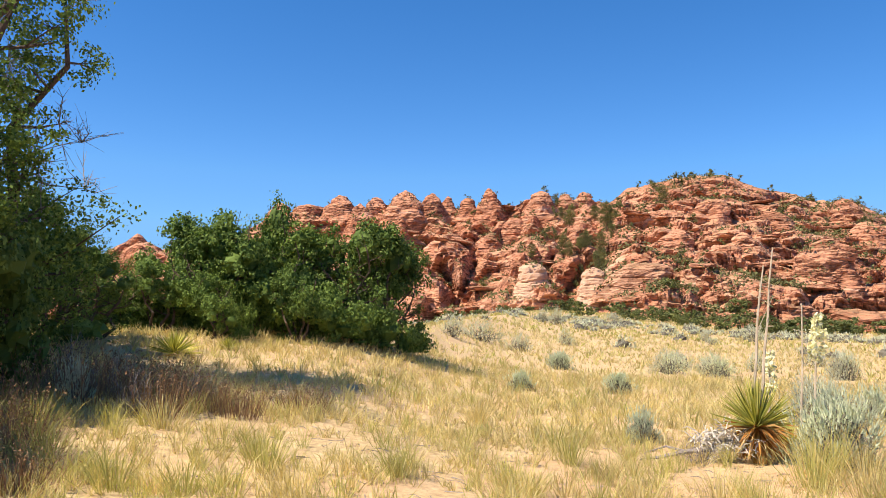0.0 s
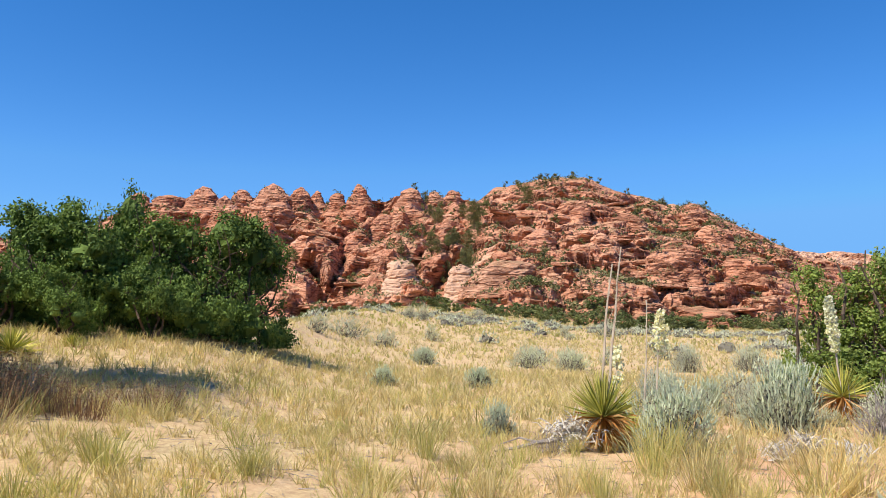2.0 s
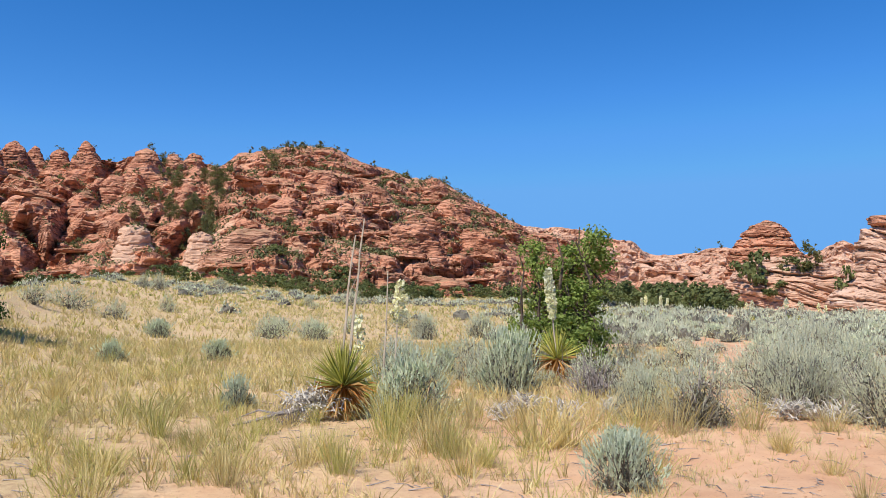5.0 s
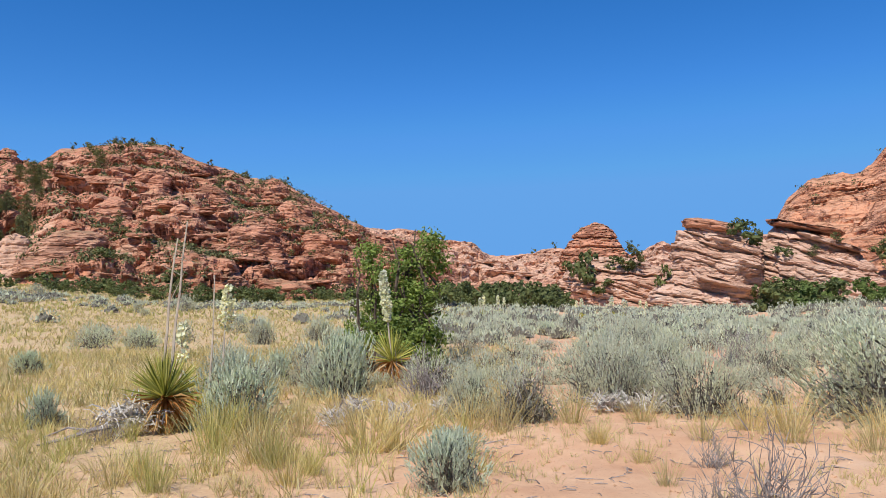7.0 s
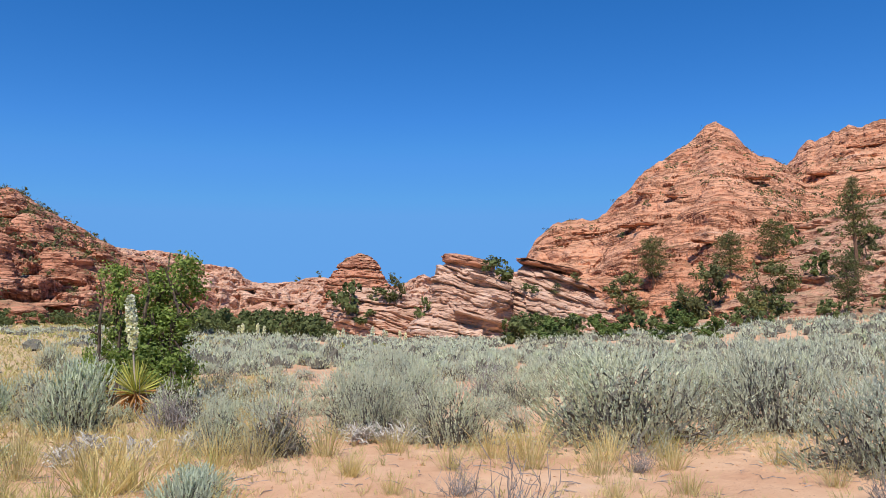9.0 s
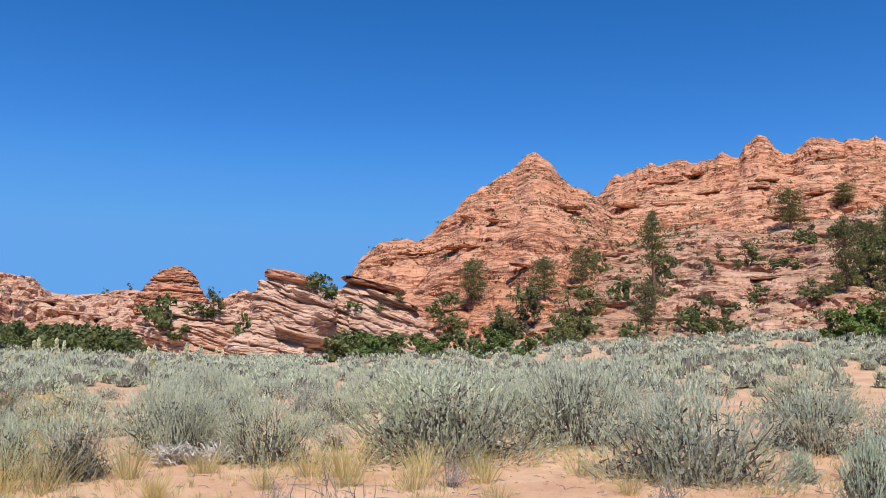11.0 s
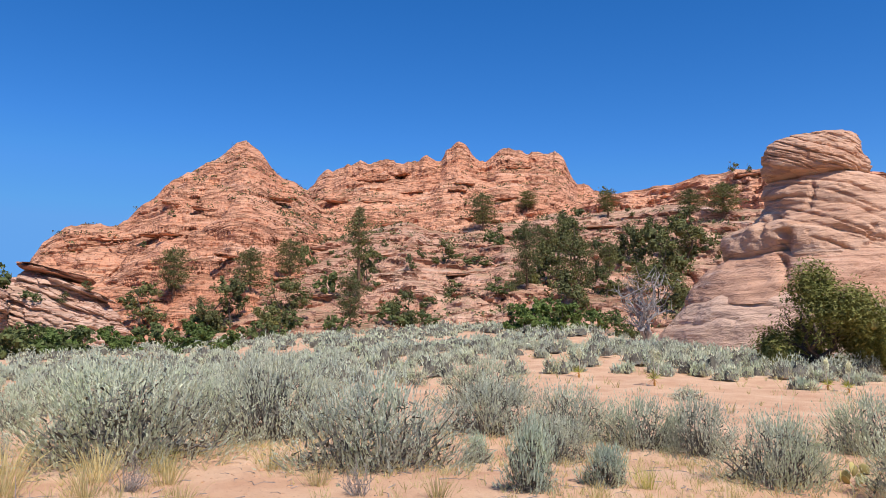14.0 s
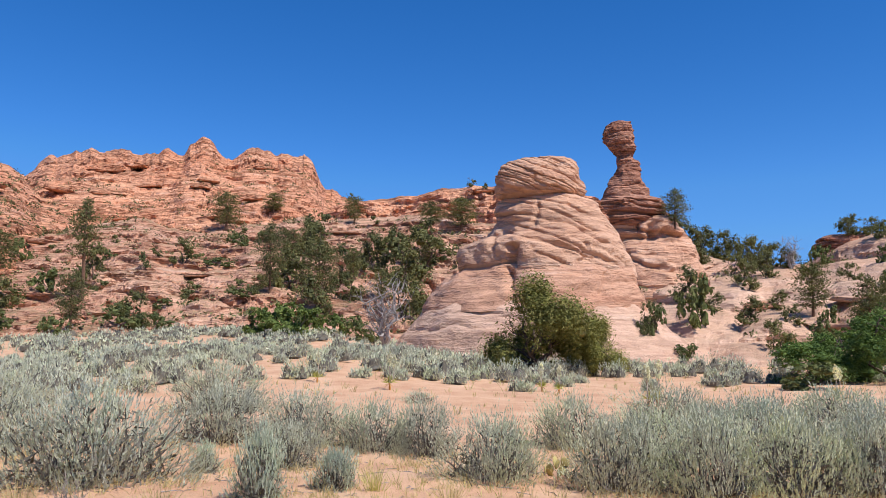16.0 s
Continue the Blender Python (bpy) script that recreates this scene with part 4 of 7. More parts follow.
def plant(master, size, x, y, w, h, rng, z=None, turn=None, label=""):
    """Sets the master, or a copy of it once the master stands, at x, y, scaled to width w and height h."""
    w0, h0 = size
    if z is None:
        z = ground_at(x, y)
    turn = rng.uniform(0, 360) if turn is None else turn
    m = pose(x, y, z - 0.02, 0, 0, turn) @ Matrix.Diagonal((w / w0, w / w0, h / h0, 1))
    if master.name in PLACED:
        ob = copy_thing(master, m @ Matrix.Diagonal((1 / master.scale.x, 1 / master.scale.y, 1 / master.scale.z, 1)))
    else:
        PLACED.add(master.name)
        master.matrix_world = m
        ob = master
    return tagged(ob, label)


def shoots_of(rng, n, w, h, spread=0.12, low=95, full=0.72):
    """Roots and tips of n shoots that fill a dome w wide and h high."""
    th = rng.uniform(0, 2 * np.pi, n)
    ph = np.radians(np.degrees(np.arccos(rng.uniform(np.cos(np.radians(low)), 1, n))))
    far = rng.uniform(full, 1.06, n) * (1 + 0.22 * np.sin(3 * th + rng.uniform(0, 6)) * np.sin(ph) + 0.1 * np.sin(7 * th + rng.uniform(0, 6)))
    tip = np.stack([w / 2 * np.sin(ph) * np.cos(th), w / 2 * np.sin(ph) * np.sin(th), h * (0.14 + 0.80 * np.clip(np.cos(ph), 0, 1))], -1)
    tip[:, :2] *= far[:, None]
    tip[:, 2] *= 0.55 + 0.45 * far
    root = np.stack([tip[:, 0] * spread, tip[:, 1] * spread, np.zeros(n)], -1)
    return root, tip


def along(root, tip, t):
    """Places on shoots that leave sideways and turn upwards; t: one array per shoot."""
    e = t[..., None]
    p = root[:, None] + (tip - root)[:, None] * np.concatenate([e**0.8, e**0.8, e**1.35], -1)
    return p


def sagebrush(rng, w, h, clumps, shoots, per, leaf, wide, mat, label, woody=0.0, stems=22):
    """Woody stems that end in separate tufts of upright leafy shoots, with dark gaps between the tufts."""
    ob = thing("sagebrush", label, "sagebrush", "sagebrush")
    root, tip = shoots_of(rng, clumps, w * 0.92, h * 0.84, low=100, full=0.62)
    out = tip * np.array([1.7 / w, 1.7 / w, 0.5 / h]) + np.array([0, 0, 0.75])
    out /= np.linalg.norm(out, axis=1, keepdims=True)
    big = rng.uniform(0.7, 1.45, (clumps, 1, 1)) * min(0.16 * (w + h) / 2, 0.19)
    start = (tip - out * 0.09 * h)[:, None] + rng.normal(size=(clumps, shoots, 3)) * big * np.array([0.52, 0.52, 0.34])
    way = out[:, None] + rng.normal(size=(clumps, shoots, 3)) * 0.2
    way /= np.linalg.norm(way, axis=2, keepdims=True)
    long = rng.uniform(0.5, 1.0, (clumps, shoots, 1)) * big
    t = rng.uniform(0, 1, (clumps, shoots, per, 1))
    C = start[:, :, None] + way[:, :, None] * long[:, :, None] * t + rng.normal(size=(clumps, shoots, per, 3)) * 0.004
    C[..., 2] = np.maximum(C[..., 2], 0.03)
    aim = np.broadcast_to(way[:, :, None], C.shape)
    keep = rng.random(C.shape[:3]) > woody
    s = Soup()
    s.leaves(C[keep], leaf, wide, rng, aim=aim[keep], pointed=True, loose=0.16, face=(C - np.array([0, 0, 0.25 * h]) + way[:, :, None] * 0)[keep] + np.array([0, 0, 0.1]), stray=0.25)
    f = part("foliage", s.mesh("foliage", mat), ob)
    b = Soup()
    for i in range(min(stems, clumps)):
        p = along(root[i : i + 1], tip[i : i + 1], np.linspace(0, 0.97, 4)[None])[0]
        p[1:3] += rng.normal(size=(2, 3)) * (0.025 + 0.05 * woody) * w
        b.tube(p, np.array([0.018, 0.013, 0.009, 0.004]) * (0.4 + 0.4 * w) * (1 - 0.7 * woody), 3)
    tagged(part("branch_mass", b.mesh("branch_mass", DEAD if woody > 0.3 else SAGE_WOOD), ob, "grey-brown woody stems"), kind="stuff")
    # the dense heart of old twigs and dead leaves, darkened for the inner shade
    k = 220 if stems < 15 else 800
    p = rng.normal(size=(k, 3))
    p *= (rng.random((k, 1)) ** 0.5 * (1 - 0.6 * woody)) / np.linalg.norm(p, axis=1, keepdims=True)
    p = np.abs(p) * np.array([0, 0, 1]) + p * np.array([1, 1, 0])
    e = Soup()
    big = 1.3 if k < 300 else 1.0
    e.leaves(p * np.array([0.41 * w, 0.41 * w, 0.62 * h]) + np.array([0, 0, 0.03 * h]), 0.1 * big * min(w, 1.4), 0.018 * big * min(w, 1.4), rng, up=0.6, pointed=True)
    tagged(part("twig_heart", e.mesh("twig_heart", SAGE_HEART_SHADE), ob, "dense inner twigs, coloured dark to hold the bush's inner shade"), kind="stuff")
    return ob, reach_of(f.data)


def twiggy(rng, w, h, n, label):
    """A leafless grey shrub."""
    ob = thing("dead_shrub", label, "shrub", "leafless shrubs")
    root, tip = shoots_of(rng, n, w, h, 0.15, 70)
    s = Soup()
    for i in range(n):
        p = along(root[i : i + 1], tip[i : i + 1], np.linspace(0, 1, 5)[None])[0]
        p[1:] += rng.normal(size=(4, 3)) * 0.03 * w
        s.tube(p, np.array([0.010, 0.008, 0.006, 0.004, 0.002]), 3)
        for _ in range(3):
            q = p[rng.integers(2, 5)]
            e = q + rng.normal(size=3) * 0.09 * w + np.array([0, 0, 0.1 * h])
            s.tube(np.array([q, (q + e) / 2 + rng.normal(size=3) * 0.01, e]), np.array([0.005, 0.0035, 0.0015]), 3)
    tagged(part("twig_mass", s.mesh("twig_mass", DEAD), ob), kind="stuff")
    return ob, (w, h)


def limbs(s, rng, base, top, r0, n, reach, up=0.4, sides=6, bend=0.06, start=0.25):
    """A trunk with n limbs; returns the limb ends."""
    base, top = np.asarray(base, float), np.asarray(top, float)
    L = np.linalg.norm(top - base)
    p = np.linspace(base, top, 7)
    p[1:-1] += rng.normal(size=(5, 3)) * bend * L * np.array([1, 1, 0.2])
    r = np.linspace(r0, r0 * 0.18, 7)
    r[0] *= 1.35
    s.tube(p, r, sides)
    ends = [p[-1]]
    for i in range(n):
        t = start + (0.95 - start) * (i + rng.random()) / n
        a = np.array([np.interp(t * 6, range(7), p[:, k]) for k in range(3)])
        th = i * 2.4 + rng.uniform(-0.5, 0.5)
        ln = reach(t) * rng.uniform(0.75, 1.15)
        e = a + ln * np.array([np.cos(th), np.sin(th), up * rng.uniform(0.5, 1.5)])
        mid = (a + e) / 2 + np.array([0, 0, -0.05 * ln]) + rng.normal(size=3) * 0.06 * ln
        rr = np.interp(t * 6, range(7), r) * 0.55
        s.tube(np.array([a, mid, e]), np.array([rr, rr * 0.6, rr * 0.25]), max(4, sides - 2))
        ends.append(e)
        for _ in range(2):
            f = e + rng.normal(size=3) * 0.28 * ln + np.array([0, 0, 0.12 * ln])
            s.tube(np.array([mid, (mid + f) / 2 + rng.normal(size=3) * 0.04 * ln, f]), np.array([rr * 0.4, rr * 0.28, rr * 0.1]), 3)
            ends.append(f)
    return np.array(ends)


def crown_lobes(rng, w, h, lobes, size=0.2, low=0.12, cone=0.0):
    """Middles and radii of the rounded lobes of a crown, and the way each one faces."""
    k = np.arange(lobes)
    th = k * 2.4 + rng.uniform(-0.5, 0.5, lobes)
    rl = size * w * rng.uniform(0.65, 1.25, lobes)
    u = low + (0.92 - low) * ((k * 0.618 + rng.uniform(0, 0.25, lobes)) % 1.0)
    prof = (1 - cone) * np.sin(np.pi * np.clip(u * 0.8 + 0.2, 0, 1)) ** 0.6 + cone * np.clip(1.08 - u, 0, 1) ** 0.75
    rad = np.maximum(0.5 * w * prof * rng.uniform(0.55, 1.05, lobes) - 0.4 * rl, 0.02)
    mid = np.stack([rad * np.cos(th), rad * np.sin(th), np.maximum(h * u - 0.3 * rl, 0.5 * rl)], -1)
    return mid, rl, th


def crown_places(rng, lobed, per, cone=0.0):
    """per places of leaf clusters on each lobe, with gaps between the lobes."""
    mid, rl, th = lobed
    d = rng.normal(size=(len(mid), per, 3)) + np.stack([np.cos(th), np.sin(th), np.full(len(mid), 0.9)], -1)[:, None] * 0.55
    d /= np.linalg.norm(d, axis=2, keepdims=True)
    return (mid[:, None] + d * (rl[:, None] * rng.uniform(0.45, 1.0, (len(mid), per)) ** 0.5)[..., None] * np.array([1, 1, 0.85 + 0.9 * cone])).reshape(-1, 3)


def inner_mass(s, rng, lobed, share, tall=0.85):
    """The close inner leaves of each lobe: an uneven mass inside it."""
    t, p = np.meshgrid(np.arange(7) * 2 * np.pi / 7, np.linspace(0.1, np.pi - 0.1, 5), indexing="ij")
    for m, r, _ in zip(*lobed):
        q = share * r * rng.uniform(0.5, 1.3, t.shape)
        V = np.stack([q * np.sin(p) * np.cos(t), q * np.sin(p) * np.sin(t), tall * q * np.cos(p)], -1) + m
        V[..., 2] = np.maximum(V[..., 2], 0.02)
        s.add(V, grid_faces(7, 5, wrap=True)[:, ::-1])


def broadleaf(rng, name, label, category, group, w, h, stems, clumps, per, leaf, mat, open_crown=0.0, low=0.12, crown_label="", boughs=7, puff=0.04, lobes=14, round_leaf=False, lobe_size=0.2, narrow=0.8, inner=0.0):
    """A many-stemmed oak or ash: leaning stems, limbs and clumps of leaves with gaps."""
    ob = thing(name, label, category, group)
    s = Soup()
    ends = []
    for i in range(stems):
        th = i * 2 * np.pi / stems + rng.uniform(-0.6, 0.6)
        lean = rng.uniform(0.12, 0.36) * w
        ends.append(limbs(s, rng, (0.06 * w * np.cos(th), 0.06 * w * np.sin(th), 0), (lean * np.cos(th), lean * np.sin(th), h * rng.uniform(0.68, 0.9)), 0.022 * h, boughs, lambda t: 0.30 * w * (1.1 - 0.75 * t), 0.35, 5))
    ends = np.concatenate(ends)
    part("trunk", s.mesh("trunk", BARK), ob, "dark branching stems")
    # leaf clusters: some limb ends and the lobes of the crown
    few = ends[rng.permutation(len(ends))[: clumps // 6]]
    lobed = crown_lobes(rng, w, h, lobes, lobe_size, low)
    C = np.concatenate([few, crown_places(rng, lobed, max(2, (clumps - len(few)) // lobes))])
    C = C[rng.random(len(C)) > open_crown]
    big = rng.uniform(0.6, 1.35, (len(C), 1, 1)) * puff * (w + h) / 2
    P = puffs(rng, C, per, big)
    P[..., 2] = np.maximum(P[..., 2], 0.03)
    f = Soup()
    f.leaves(P.reshape(-1, 3), leaf, leaf * (0.62 if round_leaf else narrow), rng, pointed=not round_leaf, face=((P - C[:, None]) / big + 0.9 * (P - np.array([0, 0, 0.4 * h])) / (0.5 * w)).reshape(-1, 3) + np.array([0, 0, 0.35]), stray=0.5)
    if inner:
        inner_mass(f, rng, lobed, inner)
    crown = part("crown", f.mesh("crown", mat), ob, crown_label)
    return ob, reach_of(crown.data)


def pine(rng, label, w, h, whorls, per, leaf, mat=None, bare=0.22, flat=0.3, group="pines on the slopes"):
    ob = thing("pine_tree", label, "pine tree", group)
    s = Soup()
    p = np.stack([rng.normal(0, 0.012 * h, 8).cumsum() * 0.4, rng.normal(0, 0.012 * h, 8).cumsum() * 0.4, np.linspace(0, h * 0.97, 8)], -1)
    p[0, :2] = 0
    s.tube(p, np.linspace(0.03 * h, 0.004 * h, 8), 6)
    P = []
    for i in range(whorls):
        t = min(bare + (1 - bare) * (i // 5 + 0.45 * rng.random()) / (whorls / 5), 0.98)
        a = np.array([np.interp(t * 7, range(8), p[:, k]) for k in range(3)])
        ln = w / 2 * (0.22 + 0.86 * math.sin(math.pi * (0.2 + 0.72 * (t - bare) / (1 - bare))) ** 0.8) * rng.uniform(0.5, 1.2)
        th = i * 2.39 + rng.uniform(-0.4, 0.4)
        e = a + ln * np.array([np.cos(th), np.sin(th), rng.uniform(-0.05, 0.35)])
        s.tube(np.array([a, (a + e) / 2, e]), np.array([0.007, 0.005, 0.003]) * h, 3)
        k = max(3, int(per * (0.4 + ln / w * 1.6)))
        u = rng.uniform(0.35, 1.08, (k, 1))
        P.append(a + (e - a) * u + rng.normal(size=(k, 3)) * np.array([1, 1, flat * 1.6]) * (0.03 * h + 0.10 * ln))
    P.append(p[-1] + rng.normal(size=(per, 3)) * np.array([0.03, 0.03, 0.045]) * h)
    part("trunk", s.mesh("trunk", PINE_BARK), ob, "reddish-brown trunk")
    f = Soup()
    P = np.concatenate(P)
    f.leaves(P, leaf, leaf * 0.55, rng, up=0.35, aim=P * np.array([1.2, 1.2, 0]) / w, loose=0.6, pointed=True)
    crown = part("crown", f.mesh("crown", mat or PINE_NEEDLE), ob)
    return ob, reach_of(crown.data)


def juniper(rng, label, w, h, clumps, per, leaf, name="juniper", group="junipers"):
    ob = thing(name, label, "juniper", group)
    s = Soup()
    ends = [limbs(s, rng, (0.02 * w * i, 0, 0), (0.22 * w * np.cos(2.1 * i), 0.22 * w * np.sin(2.1 * i), h * 0.75), 0.03 * h, 7, lambda t: 0.33 * w * (1.15 - t), 0.5, 5, start=0.12) for i in range(4)]
    part("trunk", s.mesh("trunk", BARK), ob, "twisted dark trunk")
    lobed = crown_lobes(rng, w, h, 34, 0.15, 0.17, 0.28)
    C = np.concatenate([crown_places(rng, lobed, clumps // 34, 0.3)] + [e[::3] for e in ends])
    n = len(C)
    # upright flames of scale leaves
    P = puffs(rng, C, per, 0.03 * (w + h) / 2 * rng.uniform(0.6, 1.5, (n, 1, 1)), 2.6)
    P[..., 2] = np.maximum(P[..., 2], 0.07 * h + 0.4 * rng.random(P.shape[:2]))
    f = Soup()
    f.leaves(P.reshape(-1, 3), leaf, leaf * 0.5, rng, up=0.8, pointed=True, face=((P - C[:, None]) / (0.05 * w) + (P - np.array([0, 0, 0.4 * h])) / (0.5 * w)).reshape(-1, 3) + np.array([0, 0, 0.3]), stray=0.5)
    inner_mass(f, rng, lobed, 0.34, 1.1)
    crown = part("crown", f.mesh("crown", JUNIPER_LEAF), ob, "dense olive-green scale leaves")
    return ob, reach_of(crown.data)


def snag(rng, name, label, w, h, stems):
    ob = thing(name, label, "dead tree", "bare trees")
    s = Soup()
    for i in range(stems):
        th = i * 2.2
        e = limbs(s, rng, (0, 0, 0), (0.28 * w * np.cos(th), 0.28 * w * np.sin(th), h * rng.uniform(0.75, 1.0)), 0.032 * h, 9, lambda t: 0.33 * w * (1.1 - 0.7 * t), 0.6, 5, start=0.15)
        for q in e:
            for _ in range(1):
                f = q + rng.normal(size=3) * 0.1 * w + np.array([0, 0, 0.05 * h])
                s.tube(np.array([q, (q + f) / 2 + rng.normal(size=3) * 0.02, f]), np.array([0.02, 0.014, 0.007]) * h / 4, 3)
    part("branch_mass", s.mesh("branch_mass", SILVER), ob)
    return ob, (w, h)


def yucca(rng, label, w, h, n, dry=0.35, green=None):
    """A rosette of stiff narrow blades over a skirt of dry ones."""
    ob = thing("yucca", label, "yucca", "yuccas")
    k = int(n * dry)
    th = rng.uniform(0, 2 * np.pi, n)
    el = np.radians(np.where(np.arange(n) < k, rng.uniform(-72, 4, n), rng.uniform(0, 88, n)))
    d = np.stack([np.cos(el) * np.cos(th), np.cos(el) * np.sin(th), np.sin(el)], -1)
    heart = np.array([0, 0, 0.42 * h])
    L = rng.uniform(0.82, 1.08, (n, 1)) * np.where(d[:, 2:3] > 0, 1, 0.9)
    tip = heart + d * L * np.array([w * 0.5, w * 0.5, h * 0.58])
    base = heart + d * 0.05 * w
    g, b = Soup(), Soup()
    g.blades(base[k:], tip[k:], 0.02 * max(w, 0.7), rng, 0.0)
    b.blades(base[:k], np.maximum(tip[:k], [-9, -9, 0.02]), 0.028 * max(w, 0.7), rng, 0.25)
    b.tube(np.array([[0, 0, 0], [0, 0, 0.2 * h], [0, 0, 0.42 * h]]), np.array([0.05, 0.055, 0.03]) * w, 7)
    part("leaf_rosette", g.mesh("leaf_rosette", green or YUCCA_GREEN), ob, "stiff yellow-green pointed leaves")
    part("dry_leaf_skirt", b.mesh("dry_leaf_skirt", YUCCA_DRY), ob, "rust-brown dry hanging leaves")
    return ob, (w, h)


def flower_stalk(rng, ob, x, y, z0, h, lean, bloom, wide, count, mat=None, stem=None):
    """A stem with hanging bells on its upper part, as parts of ob."""
    s = Soup()
    t = np.linspace(0, 1, 6)
    p = np.stack([x + lean[0] * t * h, y + lean[1] * t * h, z0 + h * t], -1)
    p[1:-1, :2] += rng.normal(size=(4, 2)) * 0.012
    s.tube(p, np.linspace(0.02, 0.008, 6), 5)
    for _ in range(8 if not count else 0):
        q = p[0] + (p[-1] - p[0]) * rng.uniform(0.45, 0.98)
        e = q + rng.normal(size=3) * 0.09 + np.array([0, 0, 0.07])
        s.tube(np.array([q, (q + e) / 2, e]), np.array([0.004, 0.003, 0.002]), 3)
    part("flower_stem", s.mesh("flower_stem", stem or STALK), ob, "slender stem")
    if count:
        u = rng.uniform(1 - bloom, 1.0, count)
        c = p[0] + (p[-1] - p[0]) * u[:, None]
        taper = np.sin(np.pi * np.clip((u - 1 + bloom) / bloom * 0.85 + 0.1, 0, 1)) ** 0.6
        th = rng.uniform(0, 2 * np.pi, count)
        c = c + np.stack([np.cos(th), np.sin(th), 0 * th], -1) * (wide * 0.5 * taper * rng.uniform(0.4, 1, count))[:, None]
        f = Soup()
        petals = c[:, None] + rng.normal(size=(count, 5, 3)) * 0.011
        f.leaves(petals.reshape(-1, 3), 0.066, 0.046, rng, up=-0.9)
        if count > 200:
            t = np.linspace(1 - bloom, 1.0, 9)
            f.tube(p[0] + (p[-1] - p[0]) * t[:, None], 0.3 * wide * np.sin(np.pi * np.linspace(0.12, 0.96, 9)) ** 0.6, 8)
        tagged(part("flower_head", f.mesh("flower_head", PETAL), ob, "creamy white hanging bells"), kind="stuff")
    return ob

# ---- where the nearer shrubs stand: x, y, width, height ----
BLUE_SAGE = [
    (3.15, 11.25, 0.59, 0.49), (4.85, 5.12, 0.76, 0.48), (4.95, 9.3, 1.25, 0.85), (7.58, 10.89, 1.24, 1.05), (8.15, 14.1, 0.94, 0.7), (5.1, 28.88, 1.06, 0.63),
    (2.42, 19.17, 0.84, 0.49), (4.75, 18.86, 0.84, 0.49), (8.69, -1.34, 0.63, 0.73), (9.15, -2.24, 0.61, 0.44), (11.09, -0.98, 0.48, 0.4), (5.86, 6.29, 0.81, 0.31),
    (-4.44, 10.28, 0.6, 0.62), (-5.12, 13.39, 0.5, 0.5),
]
GREY_SAGE = [
    (8.85, 10.0, 1.4, 0.93), (7.5, 7.75, 0.95, 0.84), (7.75, 6.95, 1.3, 1.08), (10.8, 8.0, 1.5, 1.15), (12.6, 8.2, 1.4, 1.05), (16.0, 11.05, 1.8, 1.3), (15.57, 7.51, 1.5, 0.8),
    (6.65, 12.8, 1.5, 0.88), (7.6, 11.0, 1.25, 0.85), (11.3, 14.5, 1.2, 0.75),
]
NEAR_SAGE = [
    (9.78, 7.11, 1.4, 1.1), (9.71, 5.64, 1.25, 1), (11.3, 3.7, 2.5, 1.45), (13.45, 2.17, 2, 1.6), (10.71, 0.32, 2, 1.36), (13.6, -1.39, 1.6, 1),
    (12.88, -2.6, 1.3, 0.97), (12.32, -3.52, 1.15, 0.87), (11.83, -4.18, 1.05, 0.9), (9.38, -4.22, 1.2, 0.9), (12, -6.8, 1.33, 0.98), (8.56, -5.51, 1.32, 1),
    (7.79, -6.17, 1.3, 1.07), (7.39, -6.98, 1.24, 1.03), (7.08, -7.71, 1.1, 1), (13.46, -9.74, 1.78, 0.94), (11.83, -10.33, 1.72, 0.86), (11.49, -11.94, 1.76, 0.93),
    (9.8, -6.88, 1.3, 0.9), (9.4, -8.46, 1.4, 1), (10.56, -8.49, 1.2, 0.85), (8.55, -9.6, 1.4, 1), (18.52, -1.77, 1.9, 1.3), (15.15, 3.74, 1.5, 1.1),
    (14.1, 5.18, 1.4, 1),
]
MEADOW_SAGE = [
    (9.75, 26.12, 1.44, 0.86), (12.72, 29.55, 1.12, 0.9), (14.47, 26.47, 1.28, 1.07), (16.93, 26.59, 1.68, 1.08), (10.3, 31.44, 1.35, 0.72), (17.81, 35.31, 1.4, 0.98), (8.78, 17.63, 1.03, 0.83), (19.35, 27.29, 1.67, 1.07), (8.26, 12.99, 1.09, 0.76), (21.47, 57.77, 1.28, 0.6),
    (3.09, 41.52, 2.7, 1.2), (1.41, 36.59, 1.58, 1.0), (4.79, 38.38, 1.67, 0.98), (5.16, 30.04, 1.1, 0.66), (9.18, 29.39, 1.33, 0.89), (10.49, 28.31, 1.31, 0.76),
    (21.09, 86.5, 2.57, 1.28), (22.27, 61.26, 1.41, 0.94), (8.58, 47.04, 1.21, 1.21), (11.82, 77.11, 1.57, 1.57), (12.92, 75.4, 1.88, 1.88), (28.16, 66.73, 3.13, 1.57),
    (8.61, 27.03, 1.64, 0.82), (10.15, 27.05, 1.46, 0.73), (14.33, 26.57, 1.31, 1.09), (17.05, 26.86, 1.61, 1.03),
]

